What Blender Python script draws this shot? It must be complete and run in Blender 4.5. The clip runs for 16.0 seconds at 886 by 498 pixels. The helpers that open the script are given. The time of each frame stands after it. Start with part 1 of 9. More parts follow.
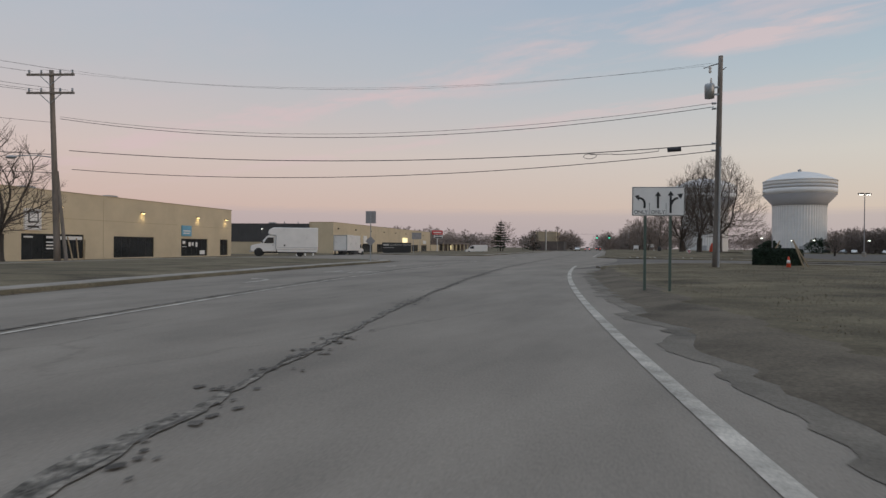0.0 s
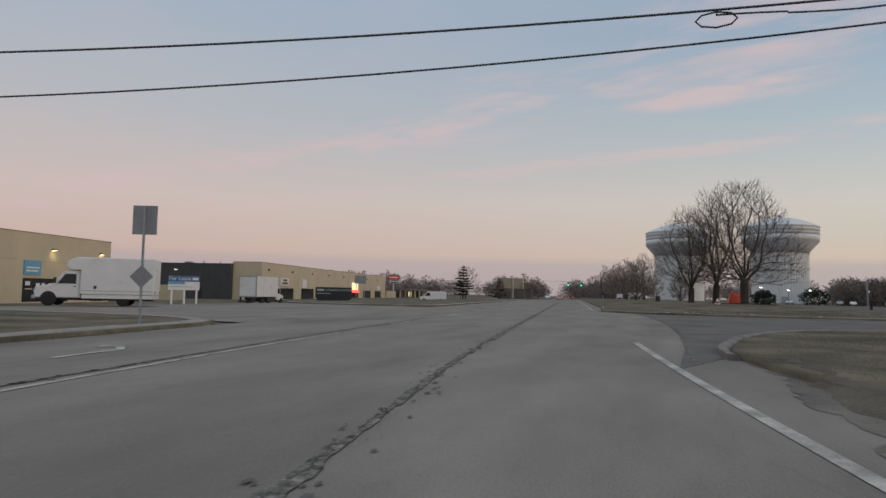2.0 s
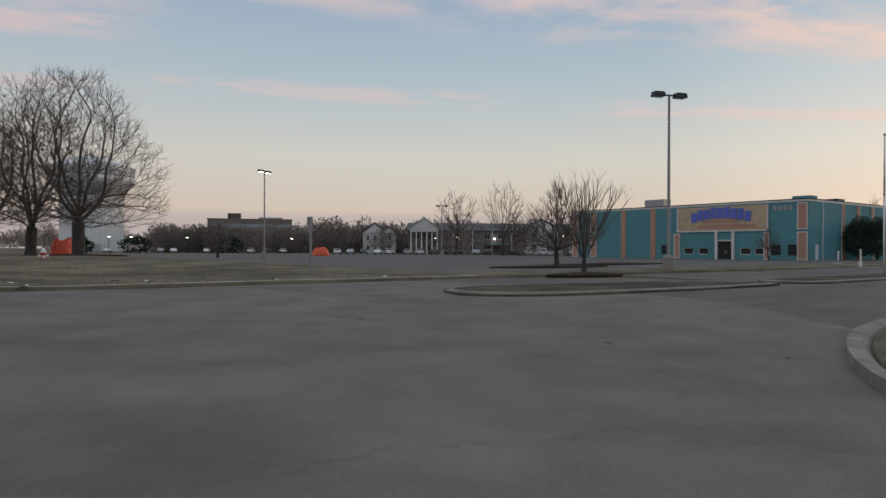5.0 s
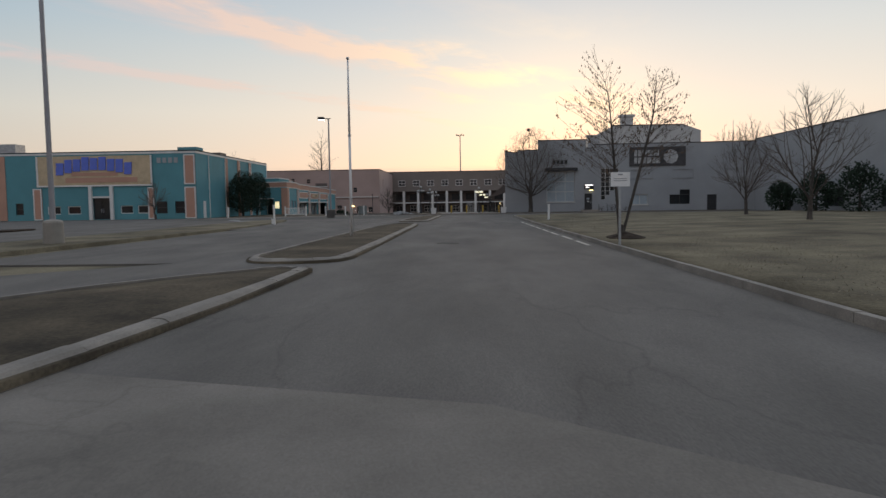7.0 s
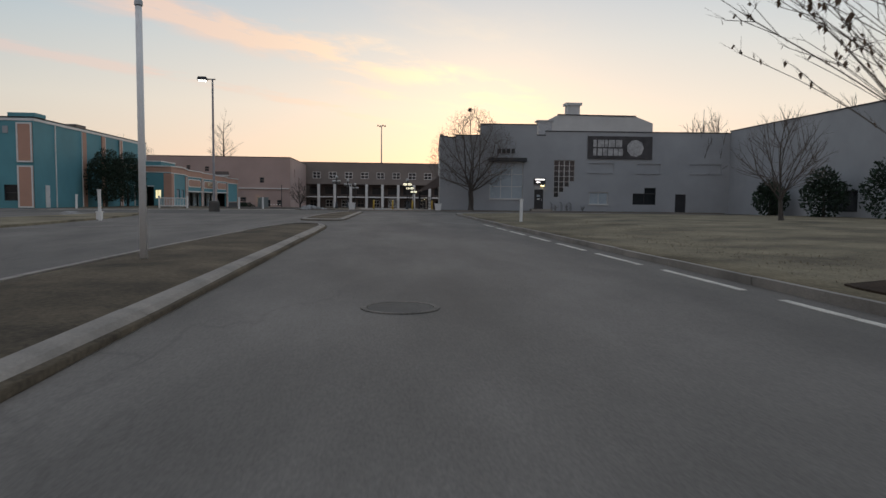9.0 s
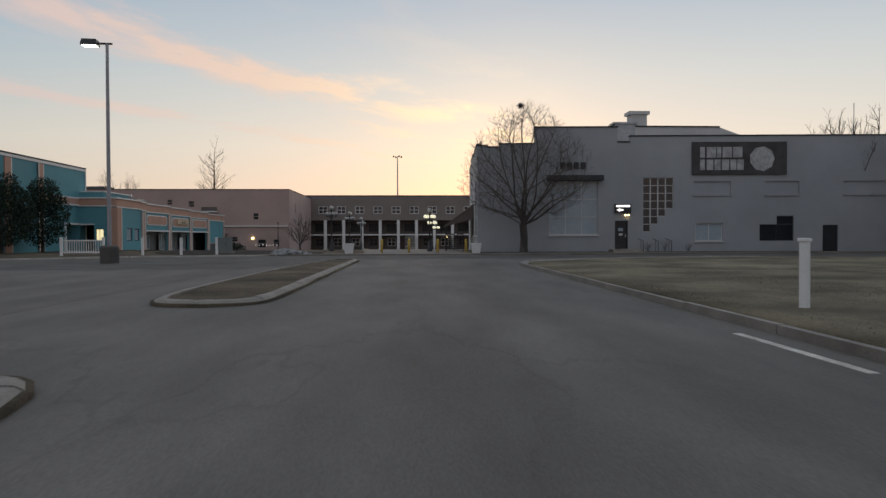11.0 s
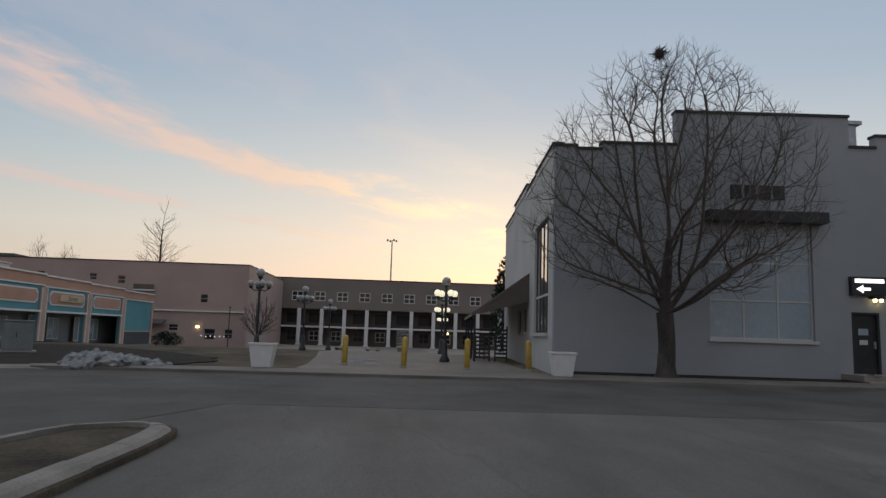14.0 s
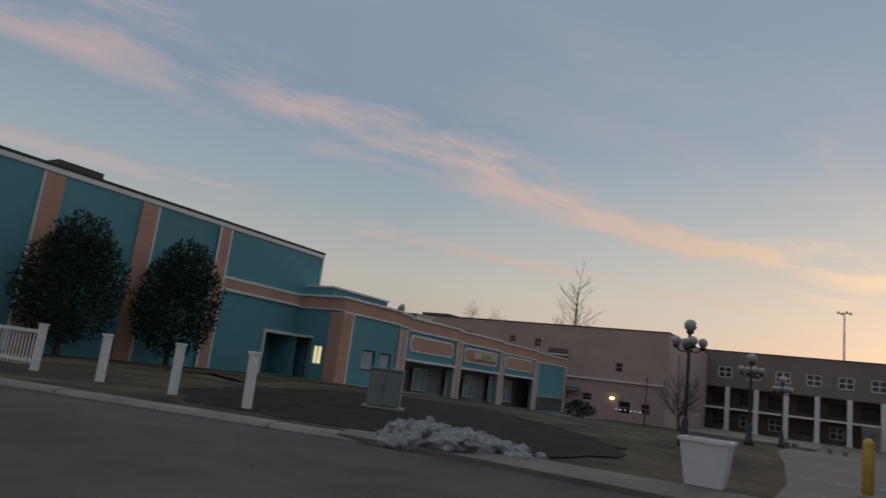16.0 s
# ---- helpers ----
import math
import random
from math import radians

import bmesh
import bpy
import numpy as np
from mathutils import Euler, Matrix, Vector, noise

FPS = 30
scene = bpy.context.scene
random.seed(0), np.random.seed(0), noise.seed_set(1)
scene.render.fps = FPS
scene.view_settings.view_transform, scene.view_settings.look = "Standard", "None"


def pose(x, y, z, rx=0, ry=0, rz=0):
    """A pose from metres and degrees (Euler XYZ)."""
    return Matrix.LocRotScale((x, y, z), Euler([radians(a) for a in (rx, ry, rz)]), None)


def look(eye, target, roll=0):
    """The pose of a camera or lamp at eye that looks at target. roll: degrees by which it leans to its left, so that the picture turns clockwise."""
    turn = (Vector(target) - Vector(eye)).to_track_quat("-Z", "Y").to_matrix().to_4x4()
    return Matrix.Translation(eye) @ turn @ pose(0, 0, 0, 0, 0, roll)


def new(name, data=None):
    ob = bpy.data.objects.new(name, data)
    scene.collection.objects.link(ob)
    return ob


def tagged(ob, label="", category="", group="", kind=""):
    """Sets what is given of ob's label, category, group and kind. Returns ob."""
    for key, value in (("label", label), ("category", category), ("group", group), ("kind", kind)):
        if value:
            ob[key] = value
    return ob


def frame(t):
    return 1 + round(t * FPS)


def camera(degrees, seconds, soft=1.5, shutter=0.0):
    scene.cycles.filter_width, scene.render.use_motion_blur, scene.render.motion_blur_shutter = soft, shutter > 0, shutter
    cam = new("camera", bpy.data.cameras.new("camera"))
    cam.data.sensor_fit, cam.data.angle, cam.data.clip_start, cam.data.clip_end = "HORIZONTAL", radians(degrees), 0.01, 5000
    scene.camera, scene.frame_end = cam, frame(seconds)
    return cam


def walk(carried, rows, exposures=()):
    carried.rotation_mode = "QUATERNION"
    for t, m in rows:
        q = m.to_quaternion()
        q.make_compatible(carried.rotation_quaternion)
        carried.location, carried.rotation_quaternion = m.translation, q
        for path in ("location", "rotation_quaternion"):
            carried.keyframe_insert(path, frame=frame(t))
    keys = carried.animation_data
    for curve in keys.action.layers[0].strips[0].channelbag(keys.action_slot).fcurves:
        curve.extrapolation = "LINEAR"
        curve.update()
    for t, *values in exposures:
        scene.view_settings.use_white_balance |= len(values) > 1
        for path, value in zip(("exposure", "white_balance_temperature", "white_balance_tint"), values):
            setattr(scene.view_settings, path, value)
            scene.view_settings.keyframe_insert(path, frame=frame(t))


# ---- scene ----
from mathutils.bvhtree import BVHTree

PATH = [
    (0, pose(0.00, 0.00, 1.28, 89.76, -0.54, 21.12)),
    (0.5, pose(-2.10, 6.71, 1.31, 89.65, -0.84, 20.52)),
    (1, pose(-4.11, 13.67, 1.25, 91.11, -1.33, 19.38)),
    (1.5, pose(-5.86, 20.45, 1.28, 93.13, -1.42, 18.66)),
    (2, pose(-7.48, 27.21, 1.27, 93.78, -1.15, 18.02)),
    (2.5, pose(-8.76, 33.41, 1.24, 94.36, -1.26, 16.43)),
    (3, pose(-9.84, 38.70, 1.31, 95.04, -1.32, 12.84)),
    (3.5, pose(-10.28, 44.16, 1.28, 95.61, 0.12, -0.56)),
    (4, pose(-9.96, 49.26, 1.29, 94.85, 1.37, -13.58)),
    (4.5, pose(-8.93, 53.01, 1.28, 91.40, 3.16, -25.03)),
    (5, pose(-7.08, 56.23, 1.33, 90.03, -0.26, -36.84)),
    (5.2, pose(-6.32, 57.46, 1.33, 89.75, -1.44, -39.15)),
    (7.3, pose(6.64, 66.06, 1.40, 85.89, 1.25, -91.01)),
    (7.5, pose(8.14, 66.15, 1.36, 85.92, 1.20, -91.41)),
    (8, pose(12.11, 66.32, 1.26, 85.99, -0.68, -94.74)),
    (8.5, pose(16.22, 66.38, 1.20, 85.98, -0.53, -95.71)),
    (9, pose(21.01, 66.54, 1.15, 85.87, -0.61, -94.69)),
    (11.3, pose(47.85, 66.22, 1.30, 89.27, 0.02, -93.16)),
    (11.5, pose(49.97, 66.25, 1.30, 89.45, -0.36, -93.36)),
    (12, pose(55.25, 66.34, 1.30, 90.46, -1.53, -94.05)),
    (12.5, pose(60.31, 66.35, 1.30, 92.45, -1.70, -94.14)),
    (13, pose(64.97, 66.29, 1.27, 93.88, -1.98, -94.25)),
    (13.5, pose(69.01, 66.23, 1.28, 95.79, -1.85, -94.07)),
    (14, pose(72.37, 66.25, 1.28, 97.14, -1.77, -93.84)),
    (14.5, pose(75.15, 66.31, 1.30, 98.07, -4.03, -93.70)),
    (15, pose(77.55, 66.45, 1.30, 99.67, -4.12, -93.18)),
    (15.5, pose(79.56, 67.07, 1.33, 100.52, -4.84, -82.86)),
    (16, pose(81.74, 68.46, 1.29, 100.64, -7.10, -59.72)),
]
cam = camera(66.72, 16.0, soft=1.45, shutter=0.08)
walk(cam, PATH, exposures=[(0.0, 0.06), (1.5, 0.0), (3.5, -0.02), (5.0, 0.04), (8.0, 0.08), (9.0, 0.05), (12.5, -0.04), (14.0, -0.04), (15.0, -0.12), (15.5, -0.2), (16.0, -0.42)])

# ---- sky and light: dusk, the sun just down behind the buildings at the end of the drive ----
SUN_AZ = radians(98)  # clockwise from +y
GLOW_AZ = radians(107)  # middle of the bright quarter of the sky


def dusk_sky():
    w = bpy.data.worlds.new("dusk")
    scene.world = w
    w.use_nodes = True
    nt = w.node_tree
    N, L = nt.nodes, nt.links
    N.clear()

    def math_node(op, a, b=None, c=None):
        n = N.new("ShaderNodeMath")
        n.operation = op
        for k, s in enumerate((a, b, c)):
            if s is None:
                continue
            if isinstance(s, (int, float)):
                n.inputs[k].default_value = s
            else:
                L.new(s, n.inputs[k])
        return n.outputs[0]

    def ramp(fac, stops):
        n = N.new("ShaderNodeValToRGB")
        while len(n.color_ramp.elements) < len(stops):
            n.color_ramp.elements.new(0.5)
        for e, (p, c) in zip(n.color_ramp.elements, stops):
            e.position, e.color = p, (*c, 1)
        L.new(fac, n.inputs[0])
        return n.outputs[0]

    def mix(fac, a, b, blend="MIX"):
        n = N.new("ShaderNodeMix")
        n.data_type, n.blend_type = "RGBA", blend
        for s, k in ((fac, 0), (a, 6), (b, 7)):
            if isinstance(s, (int, float)):
                n.inputs[k].default_value = s
            elif isinstance(s, tuple):
                n.inputs[k].default_value = (*s, 1)
            else:
                L.new(s, n.inputs[k])
        return n.outputs[2]

    co = N.new("ShaderNodeTexCoord")
    sep = N.new("ShaderNodeSeparateXYZ")
    L.new(co.outputs["Generated"], sep.inputs[0])
    x, y, z = sep.outputs
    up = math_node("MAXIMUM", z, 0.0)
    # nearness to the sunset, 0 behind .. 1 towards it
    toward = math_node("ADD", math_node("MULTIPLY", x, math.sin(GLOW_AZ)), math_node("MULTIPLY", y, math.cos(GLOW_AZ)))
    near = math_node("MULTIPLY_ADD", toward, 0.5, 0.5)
    # Unseen zenith is brightened past 0.62, added light for ground and walls.
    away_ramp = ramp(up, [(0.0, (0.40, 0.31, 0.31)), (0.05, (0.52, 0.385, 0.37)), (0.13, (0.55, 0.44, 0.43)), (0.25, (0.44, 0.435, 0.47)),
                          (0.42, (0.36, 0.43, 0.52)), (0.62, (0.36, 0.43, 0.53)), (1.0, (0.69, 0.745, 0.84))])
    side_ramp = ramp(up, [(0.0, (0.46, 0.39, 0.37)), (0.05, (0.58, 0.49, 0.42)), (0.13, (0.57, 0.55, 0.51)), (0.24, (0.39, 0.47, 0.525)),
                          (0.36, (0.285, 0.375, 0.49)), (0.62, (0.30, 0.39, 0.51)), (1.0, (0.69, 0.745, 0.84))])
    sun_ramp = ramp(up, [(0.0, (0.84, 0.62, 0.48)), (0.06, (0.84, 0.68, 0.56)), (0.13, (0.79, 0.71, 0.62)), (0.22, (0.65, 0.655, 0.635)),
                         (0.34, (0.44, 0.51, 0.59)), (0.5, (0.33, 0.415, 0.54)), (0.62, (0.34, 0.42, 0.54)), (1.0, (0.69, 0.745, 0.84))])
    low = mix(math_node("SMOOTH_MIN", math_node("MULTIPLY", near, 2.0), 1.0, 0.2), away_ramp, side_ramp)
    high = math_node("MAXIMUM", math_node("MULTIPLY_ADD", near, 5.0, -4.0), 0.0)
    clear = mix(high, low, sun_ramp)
    # a real atmosphere's share on top
    sky = N.new("ShaderNodeTexSky")
    sky.sky_type, sky.sun_disc = "NISHITA", False
    sky.sun_elevation, sky.sun_rotation = radians(1.5), SUN_AZ
    air = N.new("ShaderNodeVectorMath")
    air.operation = "SCALE"
    L.new(sky.outputs[0], air.inputs[0])
    air.inputs[3].default_value = 0.03
    clear = mix(1.0, clear, air.outputs[0], "ADD")
    # cloud streets on a flat layer overhead
    safe = math_node("MAXIMUM", z, 0.03)
    px, py = math_node("DIVIDE", x, safe), math_node("DIVIDE", y, safe)
    com = N.new("ShaderNodeCombineXYZ")
    along = math_node("ADD", math_node("MULTIPLY", px, 0.911), math_node("MULTIPLY", py, -0.413))
    across = math_node("ADD", math_node("MULTIPLY", px, 0.413), math_node("MULTIPLY", py, 0.911))
    L.new(math_node("MULTIPLY", along, 0.64), com.inputs[0])
    L.new(math_node("MULTIPLY", across, 1.2), com.inputs[1])
    def cloud_noise(scale, detail, rough, warp):
        n = N.new("ShaderNodeTexNoise")
        n.inputs["Scale"].default_value, n.inputs["Detail"].default_value, n.inputs["Roughness"].default_value = scale, detail, rough
        n.inputs["Distortion"].default_value = warp
        L.new(com.outputs[0], n.inputs["Vector"])
        return n.outputs[0]
    puff = cloud_noise(1.45, 9.0, 0.56, 0.35)
    wisp = cloud_noise(4.6, 7.0, 0.62, 0.9)
    bend = cloud_noise(0.55, 3.0, 0.5, 0.0)
    warped = math_node("ADD", across, math_node("MULTIPLY_ADD", bend, 0.4, -0.2))
    warped = math_node("ADD", warped, math_node("MULTIPLY_ADD", wisp, 0.45, -0.225))

    def ease(v, v0, v1, a, b):
        n = N.new("ShaderNodeMapRange")
        n.interpolation_type = "SMOOTHSTEP"
        L.new(v, n.inputs[0])
        n.inputs[1].default_value, n.inputs[2].default_value, n.inputs[3].default_value, n.inputs[4].default_value = v0, v1, a, b
        return n.outputs[0]

    def bell(v, middle, width):
        d = math_node("DIVIDE", math_node("SUBTRACT", v, middle), width)
        return math_node("POWER", 2.718, math_node("MULTIPLY", math_node("MULTIPLY", d, d), -1.0))

    def torn(mass, floor, gain):
        """Breaks a smooth mass of cloud up into puffs and wisps."""
        s = math_node("MULTIPLY", mass, math_node("ADD", math_node("MULTIPLY_ADD", puff, 4.6, -1.82), math_node("MULTIPLY_ADD", wisp, 1.0, -0.44)))
        return math_node("MINIMUM", math_node("MAXIMUM", math_node("MULTIPLY", math_node("SUBTRACT", s, floor), gain), 0.0), 1.0)
    # the broad street bows outwards in the north and sinks towards the sunset
    main = math_node("ADD", ease(along, 2.8, 6.2, 2.58, 1.95), math_node("MULTIPLY", bell(along, -3.0, 1.6), 0.42))
    cover = torn(bell(math_node("DIVIDE", math_node("SUBTRACT", warped, main), ease(along, 1.5, 5.0, 0.42, 0.56)), 0.0, 1.0), 0.13, 1.35)
    thin = ease(along, 2.5, 7.0, 4.38, 3.62)
    cover = math_node("MAXIMUM", cover, math_node("MULTIPLY", torn(bell(math_node("SUBTRACT", warped, thin), 0.0, 0.22), 0.08, 1.8), 0.65))
    for u, v, wu, wv, amount in ((-1.2, 3.25, 0.55, 0.2, 1.0), (3.05, 2.62, 0.5, 0.3, 1.0), (4.85, 2.3, 0.8, 0.34, 1.0), (6.9, 2.05, 1.3, 0.36, 1.0), (5.6, 2.75, 0.7, 0.22, 0.8), (8.6, 1.75, 1.2, 0.3, 1.0), (-5.0, 2.75, 1.8, 0.4, 0.7)):
        patch = torn(math_node("MULTIPLY", bell(along, u, wu), bell(warped, v, wv)), 0.1, 1.7)
        cover = math_node("MAXIMUM", cover, math_node("MULTIPLY", patch, amount))
    cover = math_node("MAXIMUM", cover, math_node("MULTIPLY", torn(bell(warped, 1.5, 0.9), 0.35, 1.2), 0.16))
    fade = ramp(z, [(0.06, (0, 0, 0)), (0.13, (1, 1, 1))])
    cover = math_node("MULTIPLY", math_node("MULTIPLY", cover, fade), math_node("MULTIPLY_ADD", near, 0.25, 0.55))
    core = math_node("MULTIPLY", cover, cover)
    lit = mix(high, mix(near, (0.63, 0.48, 0.50), (0.76, 0.58, 0.53)), mix(core, (0.90, 0.63, 0.50), (1.08, 0.74, 0.48)))
    # the afterglow over the place where the sun went down
    dx, dy, dz = math.sin(SUN_AZ) * math.cos(0.13), math.cos(SUN_AZ) * math.cos(0.13), math.sin(0.13)
    facing = math_node("ADD", math_node("ADD", math_node("MULTIPLY", x, dx), math_node("MULTIPLY", y, dy)), math_node("MULTIPLY", z, dz))
    facing = math_node("MAXIMUM", facing, 0.0)
    clear = mix(math_node("POWER", facing, 110.0), clear, mix(1.0, clear, (0.09, 0.055, 0.01), "ADD"))
    lit = mix(math_node("POWER", facing, 40.0), lit, (1.4, 1.06, 0.66))
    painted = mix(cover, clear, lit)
    # a low grey bank of haze lying on the horizon
    bank = ramp(math_node("ADD", up, math_node("MULTIPLY", puff, 0.012)), [(0.052, (1, 1, 1)), (0.062, (0, 0, 0))])
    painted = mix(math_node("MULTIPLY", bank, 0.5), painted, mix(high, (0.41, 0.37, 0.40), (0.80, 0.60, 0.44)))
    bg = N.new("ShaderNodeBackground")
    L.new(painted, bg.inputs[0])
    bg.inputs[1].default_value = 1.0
    out = N.new("ShaderNodeOutputWorld")
    L.new(bg.outputs[0], out.inputs[0])


dusk_sky()
sun = new("sun", bpy.data.lights.new("sun", "SUN"))
sun.data.energy, sun.data.angle, sun.data.color = 0.5, radians(14), (1.0, 0.78, 0.58)
sun.matrix_world = look((600 * math.sin(SUN_AZ), 600 * math.cos(SUN_AZ), 60), (0, 0, 0))


# ---- mesh helpers ----
class Geo:
    """Vertices and faces of one mesh."""

    def __init__(self):
        self.v, self.f = [], []

    def add(self, verts, faces):
        k = len(self.v)
        self.v += [tuple(p) for p in verts]
        self.f += [tuple(i + k for i in q) for q in faces]
        return self

    def box(self, x0, x1, y0, y1, z0, z1):
        return self.add([(x, y, z) for z in (z0, z1) for y in (y0, y1) for x in (x0, x1)],
                        [(0, 2, 3, 1), (4, 5, 7, 6), (0, 1, 5, 4), (2, 6, 7, 3), (0, 4, 6, 2), (1, 3, 7, 5)])

    def tapered(self, x0, x1, y0, y1, z0, X0, X1, Y0, Y1, z1):
        a = [(x0, y0, z0), (x1, y0, z0), (x0, y1, z0), (x1, y1, z0), (X0, Y0, z1), (X1, Y0, z1), (X0, Y1, z1), (X1, Y1, z1)]
        return self.add(a, [(0, 2, 3, 1), (4, 5, 7, 6), (0, 1, 5, 4), (2, 6, 7, 3), (0, 4, 6, 2), (1, 3, 7, 5)])

    def prism(self, poly, z0, z1, zf=None):
        n = len(poly)
        area = sum(poly[i][0] * poly[(i + 1) % n][1] - poly[(i + 1) % n][0] * poly[i][1] for i in range(n))
        if area < 0:
            poly = poly[::-1]
        h = zf or (lambda x, y: 0.0)
        verts = [(x, y, z0 + h(x, y)) for x, y in poly] + [(x, y, z1 + h(x, y)) for x, y in poly]
        faces = [tuple(range(n, 2 * n)), tuple(range(n - 1, -1, -1))]
        faces += [(i, (i + 1) % n, n + (i + 1) % n, n + i) for i in range(n)]
        return self.add(verts, faces)

    def extrude_x(self, profile, x0, x1):
        """A closed (y, z) profile run from x0 to x1."""
        n = len(profile)
        verts = [(x0, y, z) for y, z in profile] + [(x1, y, z) for y, z in profile]
        return self.add(verts, [tuple(range(n)), tuple(range(2 * n - 1, n - 1, -1))] + [(i, n + i, n + (i + 1) % n, (i + 1) % n) for i in range(n)])

    def extrude_y(self, profile, y0, y1):
        """A closed (x, z) profile run from y0 to y1."""
        n = len(profile)
        verts = [(x, y0, z) for x, z in profile] + [(x, y1, z) for x, z in profile]
        return self.add(verts, [tuple(range(n - 1, -1, -1)), tuple(range(n, 2 * n))] + [(i, (i + 1) % n, n + (i + 1) % n, n + i) for i in range(n)])

    def tube(self, p0, p1, r0, r1=None, n=8, cap=True):
        r1 = r0 if r1 is None else r1
        p0, p1 = Vector(p0), Vector(p1)
        d = (p1 - p0).normalized()
        a = d.orthogonal().normalized()
        b = d.cross(a)
        ring = lambda p, r: [p + (a * math.cos(2 * math.pi * k / n) + b * math.sin(2 * math.pi * k / n)) * r for k in range(n)]
        faces = [(k, (k + 1) % n, n + (k + 1) % n, n + k) for k in range(n)]
        if cap:
            faces += [tuple(range(n - 1, -1, -1)), tuple(range(n, 2 * n))]
        return self.add(ring(p0, r0) + ring(p1, r1), faces)

    def path(self, pts, r, n=6):
        """One connected tube through points; r: a radius, or one for each point."""
        pts = [Vector(p) for p in pts]
        rs = r if isinstance(r, (list, tuple)) else [r] * len(pts)
        verts, faces, side = [], [], None
        for k, p in enumerate(pts):
            d = (pts[min(k + 1, len(pts) - 1)] - pts[max(k - 1, 0)]).normalized()
            side = d.orthogonal().normalized() if side is None else (side - d * side.dot(d)).normalized()
            up = d.cross(side)
            verts += [p + (side * math.cos(2 * math.pi * j / n) + up * math.sin(2 * math.pi * j / n)) * rs[k] for j in range(n)]
            if k:
                faces += [((k - 1) * n + j, (k - 1) * n + (j + 1) % n, k * n + (j + 1) % n, k * n + j) for j in range(n)]
        faces += [tuple(range(n - 1, -1, -1)), tuple(range(len(verts) - n, len(verts)))]
        return self.add(verts, faces)

    def lathe(self, profile, n=16, cx=0.0, cy=0.0):
        """(radius, z) pairs turned round the upright axis."""
        verts = [(cx + r * math.cos(2 * math.pi * k / n), cy + r * math.sin(2 * math.pi * k / n), z) for r, z in profile for k in range(n)]
        faces = [(j * n + k, j * n + (k + 1) % n, (j + 1) * n + (k + 1) % n, (j + 1) * n + k) for j in range(len(profile) - 1) for k in range(n)]
        faces += [tuple(range(n - 1, -1, -1)), tuple(range(len(verts) - n, len(verts)))]
        return self.add(verts, faces)

    def ball(self, c, rx, ry=None, rz=None, n=12, m=7):
        ry, rz = ry or rx, rz or rx
        prof = [(math.sin(math.pi * j / m), -math.cos(math.pi * j / m)) for j in range(m + 1)]
        prof[0], prof[-1] = (0.02, -1), (0.02, 1)
        verts = [(c[0] + rx * r * math.cos(2 * math.pi * k / n), c[1] + ry * r * math.sin(2 * math.pi * k / n), c[2] + rz * z) for r, z in prof for k in range(n)]
        faces = [(j * n + k, j * n + (k + 1) % n, (j + 1) * n + (k + 1) % n, (j + 1) * n + k) for j in range(m) for k in range(n)]
        faces += [tuple(range(n - 1, -1, -1)), tuple(range(m * n, m * n + n))]
        return self.add(verts, faces)


def mesh_of(name, g, material, smooth=False):
    me = bpy.data.meshes.new(name)
    me.from_pydata(g.v, [], g.f)
    me.update()
    if smooth:
        me.polygons.foreach_set("use_smooth", [True] * len(me.polygons))
    me.materials.append(material)
    return me


def part(name, g, material, parent=None, label="", smooth=False, bevel=0.0, m=None):
    """One mesh object; under a thing or under a part where a parent is given."""
    ob = new(name, mesh_of(name, g, material, smooth))
    if parent is not None:
        ob.parent = parent
    if m is not None:
        ob.matrix_basis = m
    if label:
        tagged(ob, label)
    if bevel:
        mod = ob.modifiers.new("edge", "BEVEL")
        mod.width, mod.segments, mod.limit_method = bevel, 2, "ANGLE"
    return ob


def thing(name, m, label, category, group=""):
    ob = new(name)
    ob.empty_display_size = 0.2
    ob.matrix_basis = m
    return tagged(ob, label, category, group)


def setting(name, g, material, label="", category="", m=None, smooth=False, kind="structure"):
    ob = part(name, g, material, m=m, smooth=smooth)
    return tagged(ob, label, category, "", kind)


def lettering(words, size, m, material, parent, depth=0.01):
    cu = bpy.data.curves.new("lettering", "FONT")
    cu.body, cu.size, cu.extrude, cu.align_x, cu.align_y = words, size, depth, "CENTER", "CENTER"
    tmp = bpy.data.objects.new("lettering_tmp", cu)
    scene.collection.objects.link(tmp)
    bpy.context.view_layer.update()
    me = bpy.data.meshes.new_from_object(tmp.evaluated_get(bpy.context.evaluated_depsgraph_get()))
    bpy.data.objects.remove(tmp)
    me.materials.clear()
    me.materials.append(material)
    ob = new("lettering", me)
    ob.parent = parent
    ob.matrix_basis = m
    return ob


